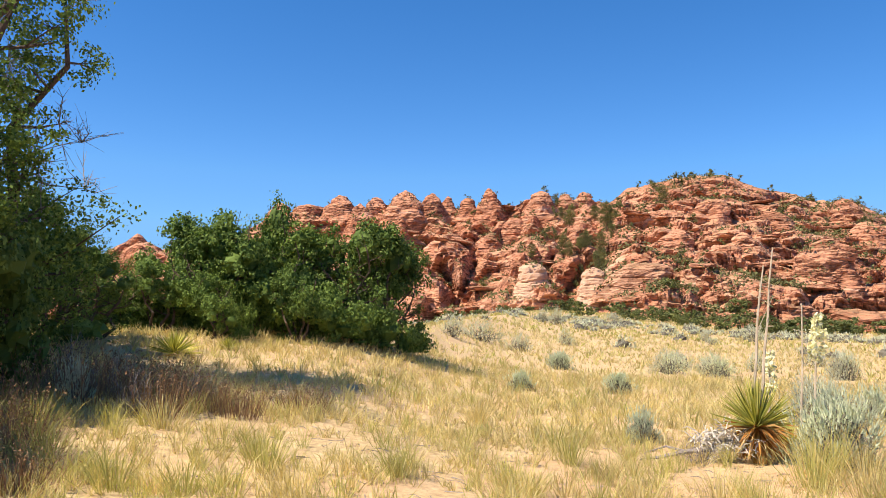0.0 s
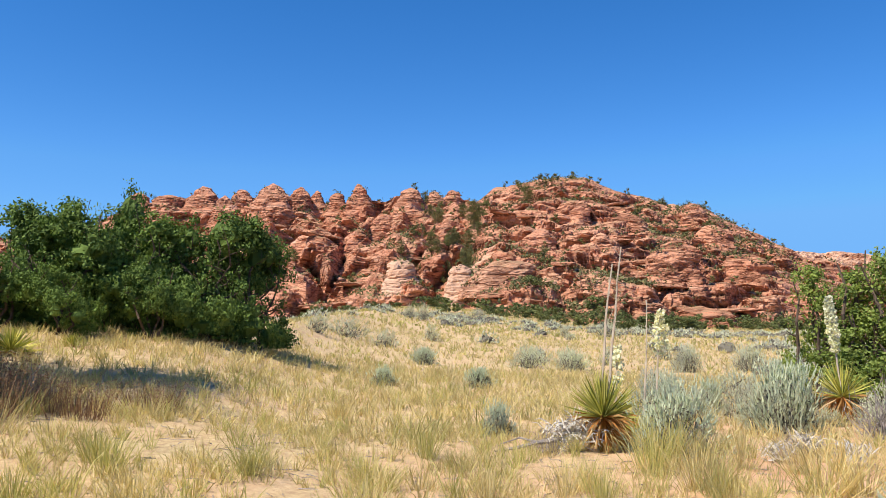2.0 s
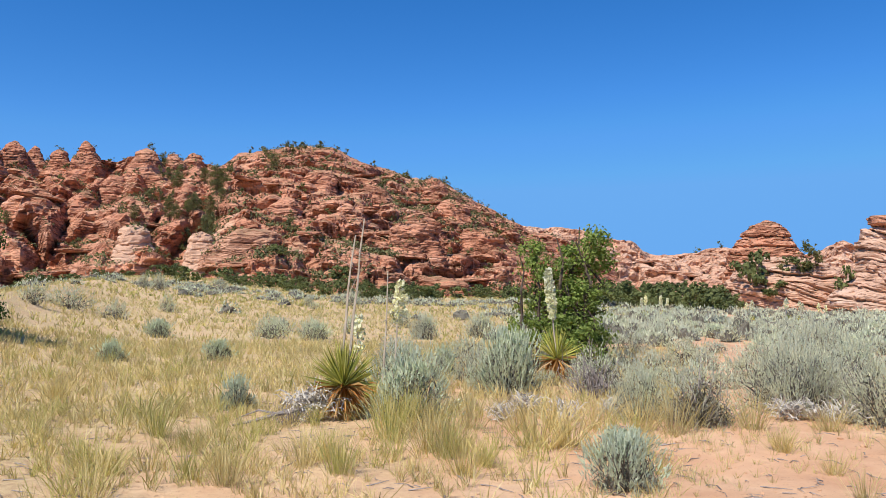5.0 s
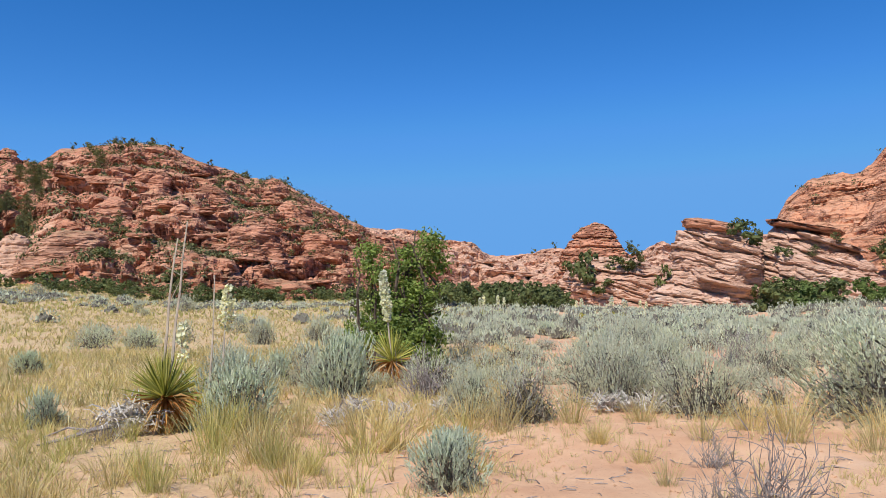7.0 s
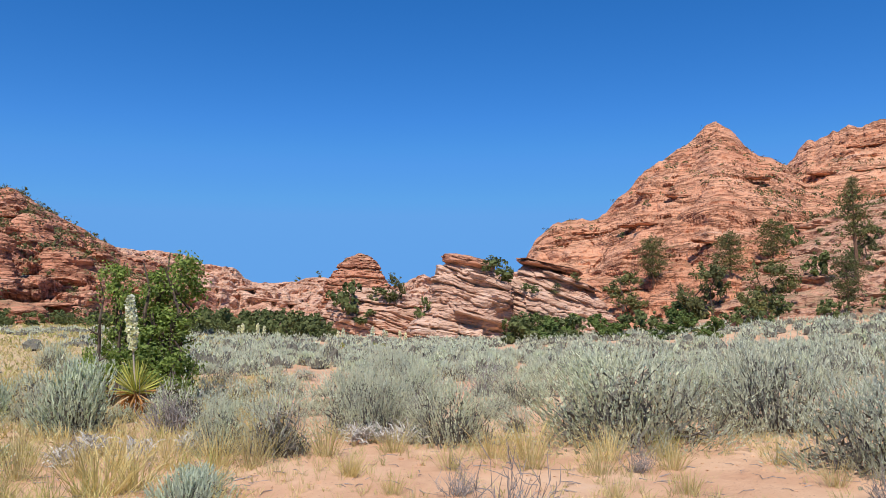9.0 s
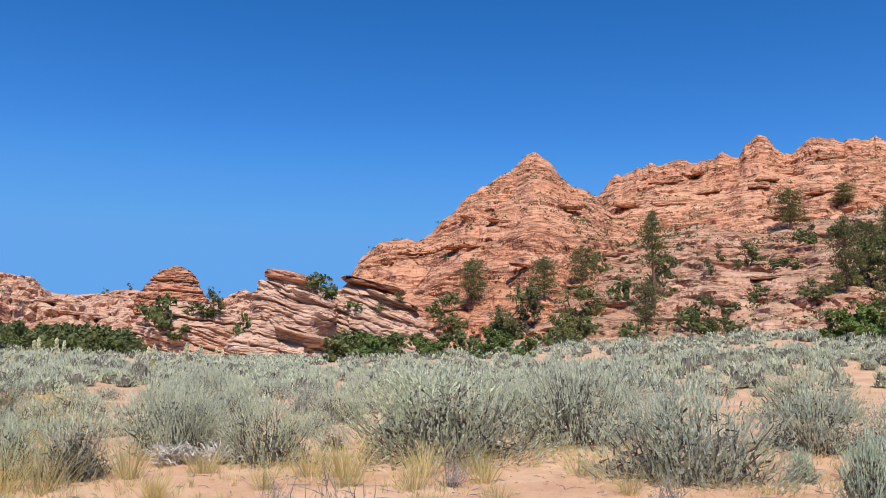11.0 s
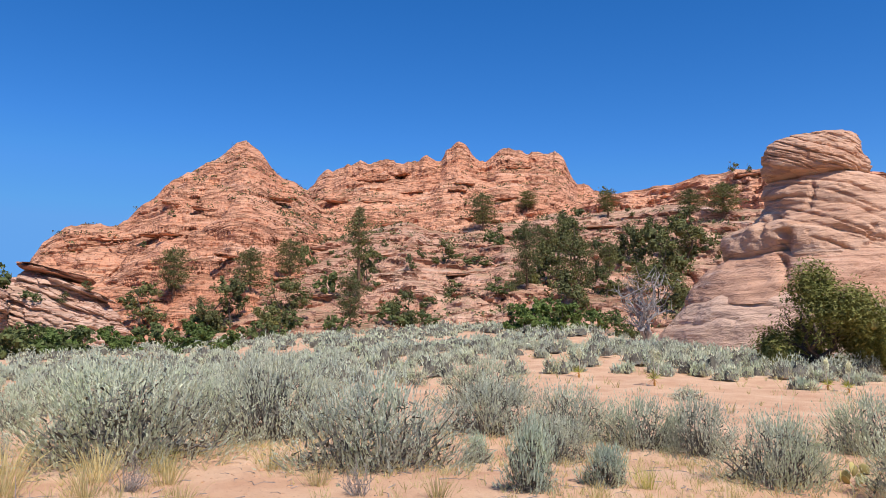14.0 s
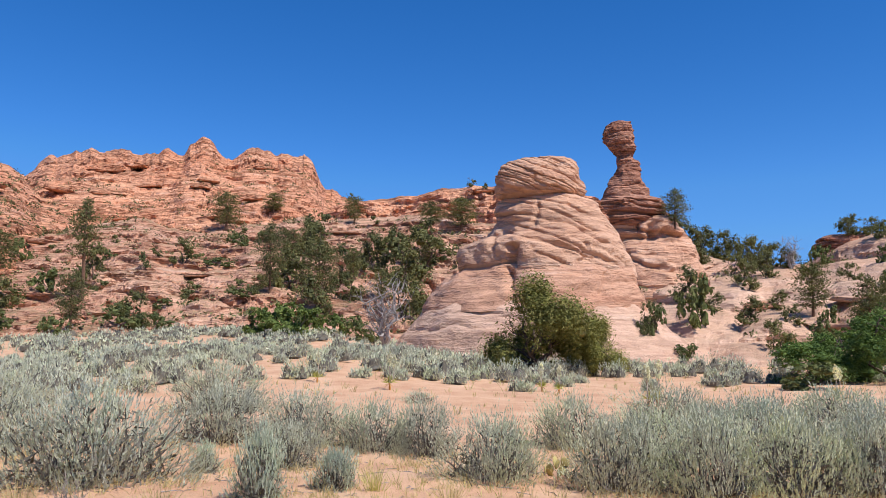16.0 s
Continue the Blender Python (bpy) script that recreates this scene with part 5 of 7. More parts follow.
# trees on the rocks: x, y, height, width
PINE_TREES = [
    (110.3, 17.6, 6.1, 4.6), (100, 20.8, 6, 4.1), (92.8, 6.7, 11, 3.3), (168.1, -14.4, 8.5, 6.8), (91.6, -13, 8.4, 3.4), (112.3, -21.6, 5.5, 3.5), (139.1, -34.6, 5.4, 3.8),
    (79.6, 6.5, 5.4, 3.1), (182.7, 13.4, 4.3, 2.8), (180.7, -25.8, 5, 5.3), (121.3, -48.6, 6, 5.6), (125.9, -44.8, 4.8, 5), (84.2, -17.2, 8, 4.4), (106.5, 32.4, 7.1, 4.6),
    (39.2, -44.7, 4.5, 2.3), (45.7, -46.6, 4.4, 2.8), (59.7, -66.1, 2.4, 1.5), (62.1, -46.9, 3.9, 2.5),
]
NORTH_PINES = [
    (38, 160.2, 6.6, 4.1), (39.2, 176.8, 4, 2.5), (32.7, 173.6, 4.5, 2.8), (20.9, 149.5, 3.3, 2), (30.3, 149.2, 3.1, 1.9), (53, 170.6, 5.2, 3.2), (-2.8, 178, 4.5, 2.8),
    (0.9, 152.1, 2.8, 1.7),
]
ROUND_TREES = [
    (92.6, 21.8, 6.5, 5.6), (90.2, 23.7, 4.8, 3.5), (84.3, 13.9, 5.5, 5.8), (99.9, 6.3, 4.5, 3.2), (79.4, 1.3, 3.8, 3.5), (113.3, -4.3, 3.7, 3.8), (90.1, -11.5, 2.5, 2.2),
    (95.5, -22.7, 5.1, 3.8), (99.4, -27.5, 5.3, 4.6), (93.1, -29.4, 6.3, 5.9), (100.6, -35.3, 6.4, 7), (95.2, -27.8, 3.7, 3.6), (94.4, -16.8, 3.1, 3.4), (57.4, -44.4, 3.2, 2.6),
    (41.6, -29.2, 2.3, 1.4), (101.7, 34.7, 5.5, 5.6), (91.3, 64.7, 4.5, 3.2), (55.1, -65.2, 1.9, 2.2),
]
NORTH_ROUNDS = [
    (42.7, 171.6, 4.5, 4.3), (26, 164.3, 2.7, 2.6), (71.9, 153.1, 4.3, 4.1), (70.6, 153, 2.5, 2.4), (86.8, 150.5, 3.2, 3), (41.4, 122.7, 3.7, 3.5), (11.7, 150.1, 2.2, 2.1),
    (61.3, 185.8, 3.4, 3.2), (55, 184.1, 3.4, 3.2),
]
SLOPE_BUSHES = [
    (98.3, 10.8, 2.9, 4.3), (126.2, -12.7, 2.5, 3.5), (105.2, 0.7, 2.4, 1.6), (114, 5.4, 1.7, 2.4), (87.7, -1.4, 1.2, 2.2), (122, 16.9, 3.7, 4.1), (131.6, -18, 1.7, 3.8),
    (75.7, -13, 2.2, 4.4), (113.6, -8.7, 1.5, 4.9), (89.3, -9.5, 1.1, 3.2), (40, -30.7, 1.1, 1.5), (75, 49.2, 2.4, 2.2), (86.3, 69.3, 4.8, 5.8), (79.1, 41.7, 3, 3.8),
    (90.3, 66, 2, 4.7), (86.9, 74.8, 2.5, 4.7), (87.1, 67.1, 2.1, 3.8), (90.8, 24.4, 2.6, 5.3), (81.9, 39.2, 1.3, 2.6), (22.7, -22.8, 1.2, 2.4), (40.1, -30.5, 0.9, 1.5),
    (31.9, -36.4, 1.4, 2.4), (41.5, -29.6, 2.1, 1.4), (40.2, -24.7, 1.3, 2),
]
GREEN_BUSHES = [
    (72.1, -16.7, 2.2, 3.1), (72, -15.1, 1.7, 2.4), (80.8, 37.9, 3, 4.4), (79, 33, 2.7, 3.7), (59.9, 17.4, 1.4, 3.1), (58.4, 13.5, 1.6, 2.5), (64.5, 22.7, 1.6, 2.9),
]
SMALL_TREES = [
    (135.9, -27.6, 4, 4.4), (132.7, -14, 2.9, 3.2), (171.3, -71.3, 2.5, 2.8), (-36.8, 219.7, 2.3, 2.5), (65.5, 187.1, 2.3, 2.5), (71.6, 191.7, 2.1, 2.3), (92.5, 182.6, 2.4, 2.6),
    (100.4, 176.4, 2.1, 2.3), (106.9, 161.8, 1.4, 1.5), (2.4, 205.3, 2.4, 2.6), (74.1, 186.3, 2.1, 2.3), (83.5, 36.6, 1.3, 1.4), (84.6, 34.7, 1.2, 1.3), (89.7, 67.5, 1.8, 2),
    (164.9, 34.2, 1, 1.1), (139.3, 43.2, 1.5, 1.7), (132.5, 45.7, 1.4, 1.5),
]

# ---- oaks beside the meadow ----
rng = np.random.default_rng(11)
OAKS = [broadleaf(rng, "scrub_oak", "dense dark-green scrub oak at the edge of the dry meadow", "scrub oak", "scrub oak thicket", 3.4, 3.3, 4, 300, 34, 0.095, OAK_LEAF, 0.05, 0.02, boughs=5, lobes=30, round_leaf=True, puff=0.036, lobe_size=0.165, inner=0.45) for _ in range(3)]
for k, (az, r, w, h) in enumerate([(-22.6, 21.5, 2.6, 1.9), (-20.4, 21.5, 2.4, 1.6), (-18.4, 21, 2.4, 2.2), (-16.2, 22, 3.0, 3.2), (-13.6, 21.5, 3.4, 3.25), (-11.4, 22, 2.6, 3.8), (-9.4, 21.6, 3.0, 3.0), (-7.4, 22, 3.0, 3.05), (-5.4, 21.4, 3.2, 3.3),
                                   (-3.4, 22, 3.2, 3.4), (-2.0, 22.2, 2.4, 3.0), (-15.0, 25, 3.4, 3.4), (-10.4, 25.5, 3.4, 3.0), (-14.6, 20.0, 1.8, 1.7), (-8.9, 20.4, 1.9, 2.0)]):
    x, y = polar(az, r)
    plant(*OAKS[k % 3], x, y, w, h, rng)
SHADY = broadleaf(rng, "oak_tree", "dark leafy oak in the shade of its taller neighbour, with unseen copies for shade", "oak tree", "", 3.6, 4.4, 5, 300, 34, 0.068, OAK_LEAF, 0.05, 0.04, lobes=28, round_leaf=True, lobe_size=0.18, inner=0.5)
for az, r, w, h in [(-24.6, 18.0, 2.4, 2.5), (-26.6, 17.0, 2.8, 3.2), (-29.5, 16.5, 3.6, 4.2), (-22.4, 18.6, 1.9, 2.0)]:
    x, y = polar(az, r)
    plant(*SHADY, x, y, w, h, rng)


def old_oak(x, y, h, w):
    """The tall oak: leaning trunk, long open limbs, leaf clumps along them and bare twigs at its edge."""
    g = np.random.default_rng(5)
    ob = thing("tall_oak", "tall open-crowned oak with bare grey twigs among its leaves", "oak tree")
    s, b, f = Soup(), Soup(), Soup()
    ends = []
    for i, (lx, ly, lh) in enumerate([(0.10, 0.0, 0.98), (0.42, -0.15, 0.80), (-0.3, 0.2, 0.9), (0.3, 0.4, 0.7)]):
        ends.append(limbs(s, g, (0.1 * i, 0.05 * i, 0), (lx * w, ly * w, lh * h), 0.15, 13, lambda t: 0.36 * w * (1.15 - 0.7 * t), 0.25, 7, 0.05, 0.16))
    E = np.concatenate(ends)
    part("trunk", s.mesh("trunk", BARK), ob, "dark forked trunk and limbs")
    dead = g.random(len(E)) < 0.24
    for q in E[dead]:
        out = np.array([q[0], q[1], 0.3 * h]) / (np.hypot(q[0], q[1]) + 0.3 * h)
        for _ in range(7):
            e = q + out * g.uniform(0.25, 0.7) + g.normal(size=3) * 0.28
            m = (q + e) / 2 + g.normal(size=3) * 0.05
            b.tube(np.array([q, m, e]), np.array([0.011, 0.008, 0.003]), 3)
            for _ in range(3):
                e2 = m + (e - m) * 0.5 + g.normal(size=3) * 0.16
                b.tube(np.array([m, (m + e2) / 2, e2]), np.array([0.006, 0.004, 0.002]), 3)
    tagged(part("bare_twig_mass", b.mesh("bare_twig_mass", DEAD), ob, "bare grey twigs"), kind="stuff")
    C = E[~dead]
    C = np.concatenate([C, C + g.normal(size=C.shape) * 0.42, C * np.array([0.75, 0.75, 0.92]) + g.normal(size=C.shape) * 0.3])
    C = np.concatenate([C, crown_places(g, crown_lobes(g, w * 1.3, h, 46, 0.15, 0.16), 8)])
    P = puffs(g, C, 84, g.uniform(0.09, 0.2, (len(C), 1, 1)), 0.6)
    f.leaves(P.reshape(-1, 3), 0.064, 0.042, g, face=(P - C[:, None]).reshape(-1, 3) * 6 + (P - np.array([0, 0, 0.5 * h])).reshape(-1, 3) * 0.5, stray=0.5)
    part("crown", f.mesh("crown", OAK_LEAF), ob, "dark-green lobed leaves in loose clumps")
    ob.matrix_world = pose(x, y, ground_at(x, y) - 0.05)
    return ob


old_oak(*polar(-32.5, 13.4), 9.0, 3.8)
# unseen oaks further left, added to shade the tall oak and the near grass
plant(*SHADY, *polar(-47, 13.2), 5.0, 8.0, rng)
plant(*SHADY, *polar(-46, 9.4), 3.4, 4.8, rng)
plant(*SHADY, *polar(-55, 8.6), 3.8, 5.4, rng)
plant(*SHADY, *polar(-43, 15.6), 4.4, 9.0, rng)
plant(*SHADY, *polar(-52, 12.0), 4.2, 8.0, rng)
plant(*SHADY, *polar(-40, 13.0), 3.2, 6.0, rng)
plant(*SHADY, *polar(-63, 6.8), 4.2, 5.6, rng)
plant(*SHADY, *polar(-80, 5.6), 3.6, 5.0, rng)
low = broadleaf(rng, "shaded_bush", "dark shaded bush under the tall oak, one copy unseen and added for shade", "bush", "", 1.9, 1.9, 4, 150, 40, 0.05, OAK_LEAF, 0.0, 0.02, lobes=18, round_leaf=True, inner=0.5)
plant(*low, *polar(-28.2, 12.2), 1.5, 2.2, rng)
plant(*low, *polar(-30.6, 11.2), 2.3, 3.0, rng)
# unseen bush, added to throw shade on the sage beside the oak
plant(*low, *polar(-36.0, 11.0), 2.8, 3.6, rng)

# ---- the bright young tree and the bushes of the sage flat ----
YOUNG = broadleaf(rng, "young_ash", "slender young tree with bright green leaves among the sagebrush", "young tree", "", 1.15, 3.0, 3, 210, 26, 0.07, BRIGHT_LEAF, 0.12, 0.12, lobes=30, round_leaf=True, puff=0.045, lobe_size=0.17)
for az, r, w, h in [(36.5, 17.2, 1.15, 2.95), (39.2, 17.5, 1.7, 2.9), (40.3, 17.3, 1.5, 3.15), (38.6, 17.2, 1.5, 2.1), (39.8, 16.9, 1.3, 1.9)]:
    x, y = polar(az, r)
    plant(*YOUNG, x, y, w, h, rng)
LOWOAK = [broadleaf(rng, "low_scrub", "rounded green scrub at the foot of the rocks", "shrub", "scrub at the foot of the rocks", 2.6, 2.0, 1, 54, 12, 0.21, SCRUB_LEAF, 0.04, 0.0, boughs=2, lobes=13, lobe_size=0.22, narrow=0.75, inner=0.42) for _ in range(3)]
GREENOAK = [broadleaf(rng, "green_bush", "bright green leafy bush at the edge of the sage", "bush", "scrub at the foot of the rocks", 2.6, 2.0, 2, 96, 18, 0.17, GREEN_SCRUB, 0.04, 0.0, boughs=3, lobes=13, lobe_size=0.22, narrow=0.75, inner=0.42) for _ in range(2)]
belt = np.random.default_rng(21)
for k in range(120):
    az = belt.uniform(1, 50)
    r = np.interp(az, [0, 10, 25, 36, 50], [118, 112, 104, 112, 92]) + belt.uniform(-13, 6)
    h = belt.uniform(0.9, 2.1)
    x, y = polar(az, r)
    plant(*LOWOAK[k % 3], x, y, h * belt.uniform(1.2, 2.0), h, belt, stand(x, y)[0])
for k in range(28):
    az = belt.uniform(40.5, 49.5)
    x, y = polar(az, belt.uniform(70, 86))
    h = belt.uniform(1.5, 2.8)
    plant(*LOWOAK[k % 3], x, y, h * belt.uniform(1.1, 1.6), h, belt)
# ---- pines, pinyons and junipers ----
PINES = [pine(rng, "tall green pine with open layered branches on the ledges", 4.6, 8.0, 48, 86, 0.26) for _ in range(3)]
SLENDER = pine(rng, "tall slender pine with a bare lower trunk on the ledges", 3.4, 10.0, 30, 70, 0.26, bare=0.48)
FINE = [broadleaf(rng, "pinyon_pine", "bushy green pinyon on the near slickrock", "pinyon pine", "pines on the slopes", 3.4, 3.6, 2, 130, 27, 0.15, PINE_NEEDLE, 0.05, 0.03, boughs=5, lobes=22, lobe_size=0.2, narrow=0.6, inner=0.36) for _ in range(2)]
ROUNDS = [broadleaf(rng, "pinyon_pine", "bushy dark-green pinyon pine on the slope", "pinyon pine", "pines on the slopes", 4.4, 4.6, 2, 100, 18, 0.25, PINE_NEEDLE, 0.04, 0.04, boughs=6, lobes=22, lobe_size=0.19, narrow=0.6, inner=0.36) for _ in range(3)]
SMALLS = [broadleaf(rng, "small_pinyon", "small dark pinyon on a rock ledge", "pinyon pine", "small trees on the rocks", 1.8, 2.0, 1, 24, 10, 0.17, PINE_NEEDLE, 0.05, 0.0, boughs=3, lobes=6, puff=0.06, lobe_size=0.24, narrow=0.6, inner=0.5) for _ in range(2)]
for az, r, w, h, green in [(63.4, 70, 3.6, 2.6, 0), (64.6, 71, 4.0, 2.9, 0), (65.8, 71, 3.6, 2.4, 1), (67.0, 74, 3.8, 2.6, 0), (69.4, 72, 3.4, 2.4, 1), (70.6, 74, 3.6, 2.4, 0), (72.6, 74, 3.8, 2.6, 0), (74.8, 74, 3.8, 2.4, 1), (78.8, 76, 3.4, 2.2, 0),
                           (80.8, 77, 4.0, 2.8, 0), (84.4, 76, 3.0, 2.2, 0), (88.6, 78, 3.4, 2.4, 0), (91.0, 76, 3.0, 2.2, 0), (97.6, 62, 3.4, 2.3, 1), (99.0, 61, 3.8, 2.7, 1), (100.4, 60, 3.6, 2.5, 1), (104.6, 62, 3.0, 2.2, 0), (135.0, 36, 3.6, 1.9, 0),
                           (136.6, 38, 3.4, 2.3, 0), (140.0, 37, 4.4, 3.4, 0), (138.4, 40, 3.6, 2.8, 0)]:
    x, y = polar(az, r)
    plant(*(GREENOAK[int(az) % 2] if green else OAKS[int(az) % 3] if r < 50 else LOWOAK[int(az) % 3]), x, y, w, h, belt, stand(x, y)[0] - 0.1)
for k, (x, y, h, w) in enumerate(PINE_TREES + NORTH_PINES):
    plant(*(SLENDER if h > 9 else PINES[k % 3]), x, y, w * 1.1, h, rng, stand(x, y)[0] - 0.2)
for k, (x, y, h, w) in enumerate(ROUND_TREES + NORTH_ROUNDS):
    plant(*(FINE[k % 2] if x * x + y * y < 95**2 else ROUNDS[k % 3]), x, y, w * 1.15, h, rng, stand(x, y)[0] - 0.2)
for k, (x, y, h, w) in enumerate(SMALL_TREES):
    plant(*(FINE[k % 2] if x * x + y * y < 95**2 else SMALLS[k % 2]), x, y, w, h, rng, stand(x, y)[0] - 0.15)
for k, (x, y, h, w) in enumerate(SLOPE_BUSHES):
    plant(*LOWOAK[k % 3], x, y, w, h, rng, stand(x, y)[0] - 0.15)
for k, (x, y, h, w) in enumerate(GREEN_BUSHES):
    plant(*GREENOAK[k % 2], x, y, w, h, rng, stand(x, y)[0] - 0.1)
for k in range(20):
    x, y = polar(rng.uniform(98.0, 110), rng.uniform(80, 122))
    h = rng.uniform(3.2, 5.8)
    plant(*(ROUNDS[k % 3] if k % 3 else PINES[k % 2]), x, y, h * (0.95 if k % 3 else 0.55), h, rng, stand(x, y)[0] - 0.2)
for k in range(22):
    x, y = polar(rng.uniform(9.5, 13.8), rng.uniform(140, 200))
    h = rng.uniform(2.5, 5.0)
    plant(*(PINES[k % 3] if k % 2 else ROUNDS[k % 3]), x, y, h * 0.62, h, rng, stand(x, y)[0] - 0.2)
# along the crests
for k, (az, r, h) in enumerate([(-11.2, 227, 3.6), (-9.4, 227, 2.2), (-7.6, 227, 2.8), (-3.6, 225, 2.0), (1.6, 223, 2.2), (3.4, 224, 2.6), (6.4, 221, 3.0), (15.6, 206, 2.4), (18.6, 207, 2.6), (20.6, 207, 2.6), (22.4, 207, 2.6),
                                (24.4, 206, 2.6), (26.6, 205, 2.0), (29.9, 202, 1.8), (31.2, 201, 1.5), (32.8, 200, 1.5), (34.6, 199, 1.5), (103.6, 204, 3.0), (113.6, 184, 2.6), (115.2, 183, 2.0), (47.5, 346, 4.0), (49.0, 344, 4.0)]):
    x, y = polar(az, r)
    plant(*SMALLS[k % 2], x, y, h * 0.75, h * 0.8, rng, stand(x, y)[0] - 0.15)
for k, (az, r, h) in enumerate([(127.2, 92, 4.4), (128.4, 92, 2.6), (129.4, 92, 2.4), (130.2, 91, 2.8), (131.2, 91, 2.4), (132.2, 90, 2.2), (133.6, 89, 3.2), (134.4, 89, 2.0), (139.2, 90, 2.2), (138.0, 90, 2.6)]):
    x, y = polar(az, r)
    plant(*FINE[k % 2], x, y, h * 1.1, h * 0.9, rng, stand(x, y)[0] - 0.2)
more = np.random.default_rng(31)
n = 0
while n < 110:
    lo, hi, r0, r1 = ((-8, 14, 150, 215), (13, 34, 125, 200), (13, 34, 125, 200), (78, 112, 85, 145))[n % 4]
    x, y = polar(more.uniform(lo, hi), more.uniform(r0, r1))
    z, up, on = stand(x, y)
    n += 1
    if up > 0.5:
        h = more.uniform(1.0, 2.2)
        plant(*SMALLS[n % 2], x, y, h * more.uniform(0.9, 1.4), h, more, z - 0.15)
for k in range(34):
    x, y = polar(rng.uniform(126, 147), rng.uniform(57, 89))
    h = rng.uniform(1.0, 2.6) if k % 4 else rng.uniform(3.0, 4.6)
    if stand(x, y)[2] == "slickrock_shelf":
        plant(*(FINE[k % 2] if k % 3 else LOWOAK[k % 3]), x, y, h * (1.15 if h < 2.8 else 0.85), h, rng, stand(x, y)[0] - 0.2)
for k, (az, r, h) in enumerate([(125.9, 91, 5.2), (126.8, 91, 4.6), (128.0, 91, 3.6), (129.0, 90, 3.4), (130.4, 90, 3.6), (131.8, 90, 3.4), (132.8, 89, 3.0), (143.0, 60, 4.6), (144.6, 56, 4.4), (142.0, 55, 2.6), (145.6, 62, 5.0), (140.6, 66, 3.2)]):
    x, y = polar(az, r)
    plant(*FINE[k % 2], x, y, h * 0.95, h, rng, stand(x, y)[0] - 0.2)
JUNIPER = juniper(rng, "large olive-green juniper standing on sand before the dome", 5.2, 4.7, 560, 50, 0.14)
plant(*JUNIPER, *polar(117.5, 39.9), 5.9, 4.9, rng, turn=20)
plant(*JUNIPER, *polar(121.2, 41.5), 3.8, 3.1, rng, label="smaller bright green juniper beside the large one")
SNAG = snag(rng, "bare_tree", "dead silver-grey tree with bare spreading branches", 4.2, 4.4, 5)
plant(*SNAG, *polar(106.4, 54), 4.4, 4.5, rng, turn=40)
plant(*SNAG, *polar(134.4, 88), 2.6, 3.2, rng, stand(*polar(134.4, 88))[0], turn=120)


def rock_scrub():
    """Low shrubs on the ledges of the hills."""
    g = np.random.default_rng(41)
    s = Soup()
    for lo, hi, r0, r1, count, big in ((-12, 14, 130, 220, 1100, 1.2), (12.5, 38, 104, 205, 2400, 1.2), (0, 38, 104, 138, 800, 1.3), (64, 88, 95, 185, 700, 1.0), (80, 103, 140, 235, 1000, 1.0), (74, 118, 74, 145, 800, 1.0), (122, 150, 54, 92, 120, 0.6), (38, 56, 100, 330, 120, 1.0)):
        for _ in range(count):
            x, y = polar(g.uniform(lo, hi), g.uniform(r0, r1))
            z, up, on = stand(x, y)
            if g.random() > smooth(-0.5, 0.5, fbm(x * 0.06, y * 0.06, z * 0.12, 3, 44)) or up < 0.35 or on in ("ground", "dome_body", "caprock", "pedestal", "neck"):
                continue
            w = big * g.uniform(0.4, 1.1)
            c = np.array([x, y, z]) + g.normal(size=(16, 3)) * np.array([w, w, 0.45 * w]) * 0.55 + np.array([0, 0, 0.3 * w])
            s.leaves(c, 0.4 * w, 0.34 * w, g, pointed=True, face=c - np.array([x, y, z - 0.3 * w]), stray=0.5)
    ob = new("ledge_scrub", s.mesh("ledge_scrub", SCRUB))
    return tagged(ob, "low grey-green scrub scattered over the rock ledges", "scrub", kind="stuff")


SCRUB = foliage("scrub_leaf", (0.07, 0.08, 0.035), (0.16, 0.165, 0.075), (0.24, 0.2, 0.1), 0.15)
rock_scrub()


def ledges(hill_name, azimuths, distances, count, size, mat, seed):
    """Slabs of harder rock that stand out of a hill's slope."""
    g = np.random.default_rng(seed)
    owner = bpy.data.objects[hill_name]
    n = tries = 0
    while n < count and tries < 400:
        tries += 1
        az, r = g.uniform(*azimuths), g.uniform(*distances)
        x, y = polar(az, r)
        z, up, on = stand(x, y)
        if on != hill_name:
            continue
        n += 1
        ob = slab("ledge", "", owner, 0, 0, size * g.uniform(0.6, 1.6), size * g.uniform(0.07, 0.13), size * g.uniform(0.4, 0.7), 0, mat, seed * 50 + n, nu=44, nv=14)
        ob.matrix_basis = pose(x, y, z + 0.1, g.uniform(-4, 4), g.uniform(-6, 9), -az + g.uniform(-25, 25))


ledges("domed_hill", (15, 33), (112, 185), 16, 6.0, RED, 401)
ledges("beehive_ridge", (-12, 12), (140, 215), 16, 7.0, RED, 402)
ledges("pyramid_hill", (71, 82), (98, 160), 8, 5.0, ORANGE, 403)
ledges("long_ridge", (84, 98.5), (140, 228), 14, 6.5, ORANGE, 404)
ledges("pine_slope", (76, 114), (76, 142), 12, 5.0, LEDGES, 405)
ledges("slickrock_shelf", (126, 147), (55, 88), 5, 4.0, BASE_PALE, 406)
ledges("distant_ridge", (40, 62), (262, 330), 10, 11.0, DISTANT, 408)
ledges("low_ridge", (103, 118), (130, 180), 8, 6.0, ORANGE, 407)

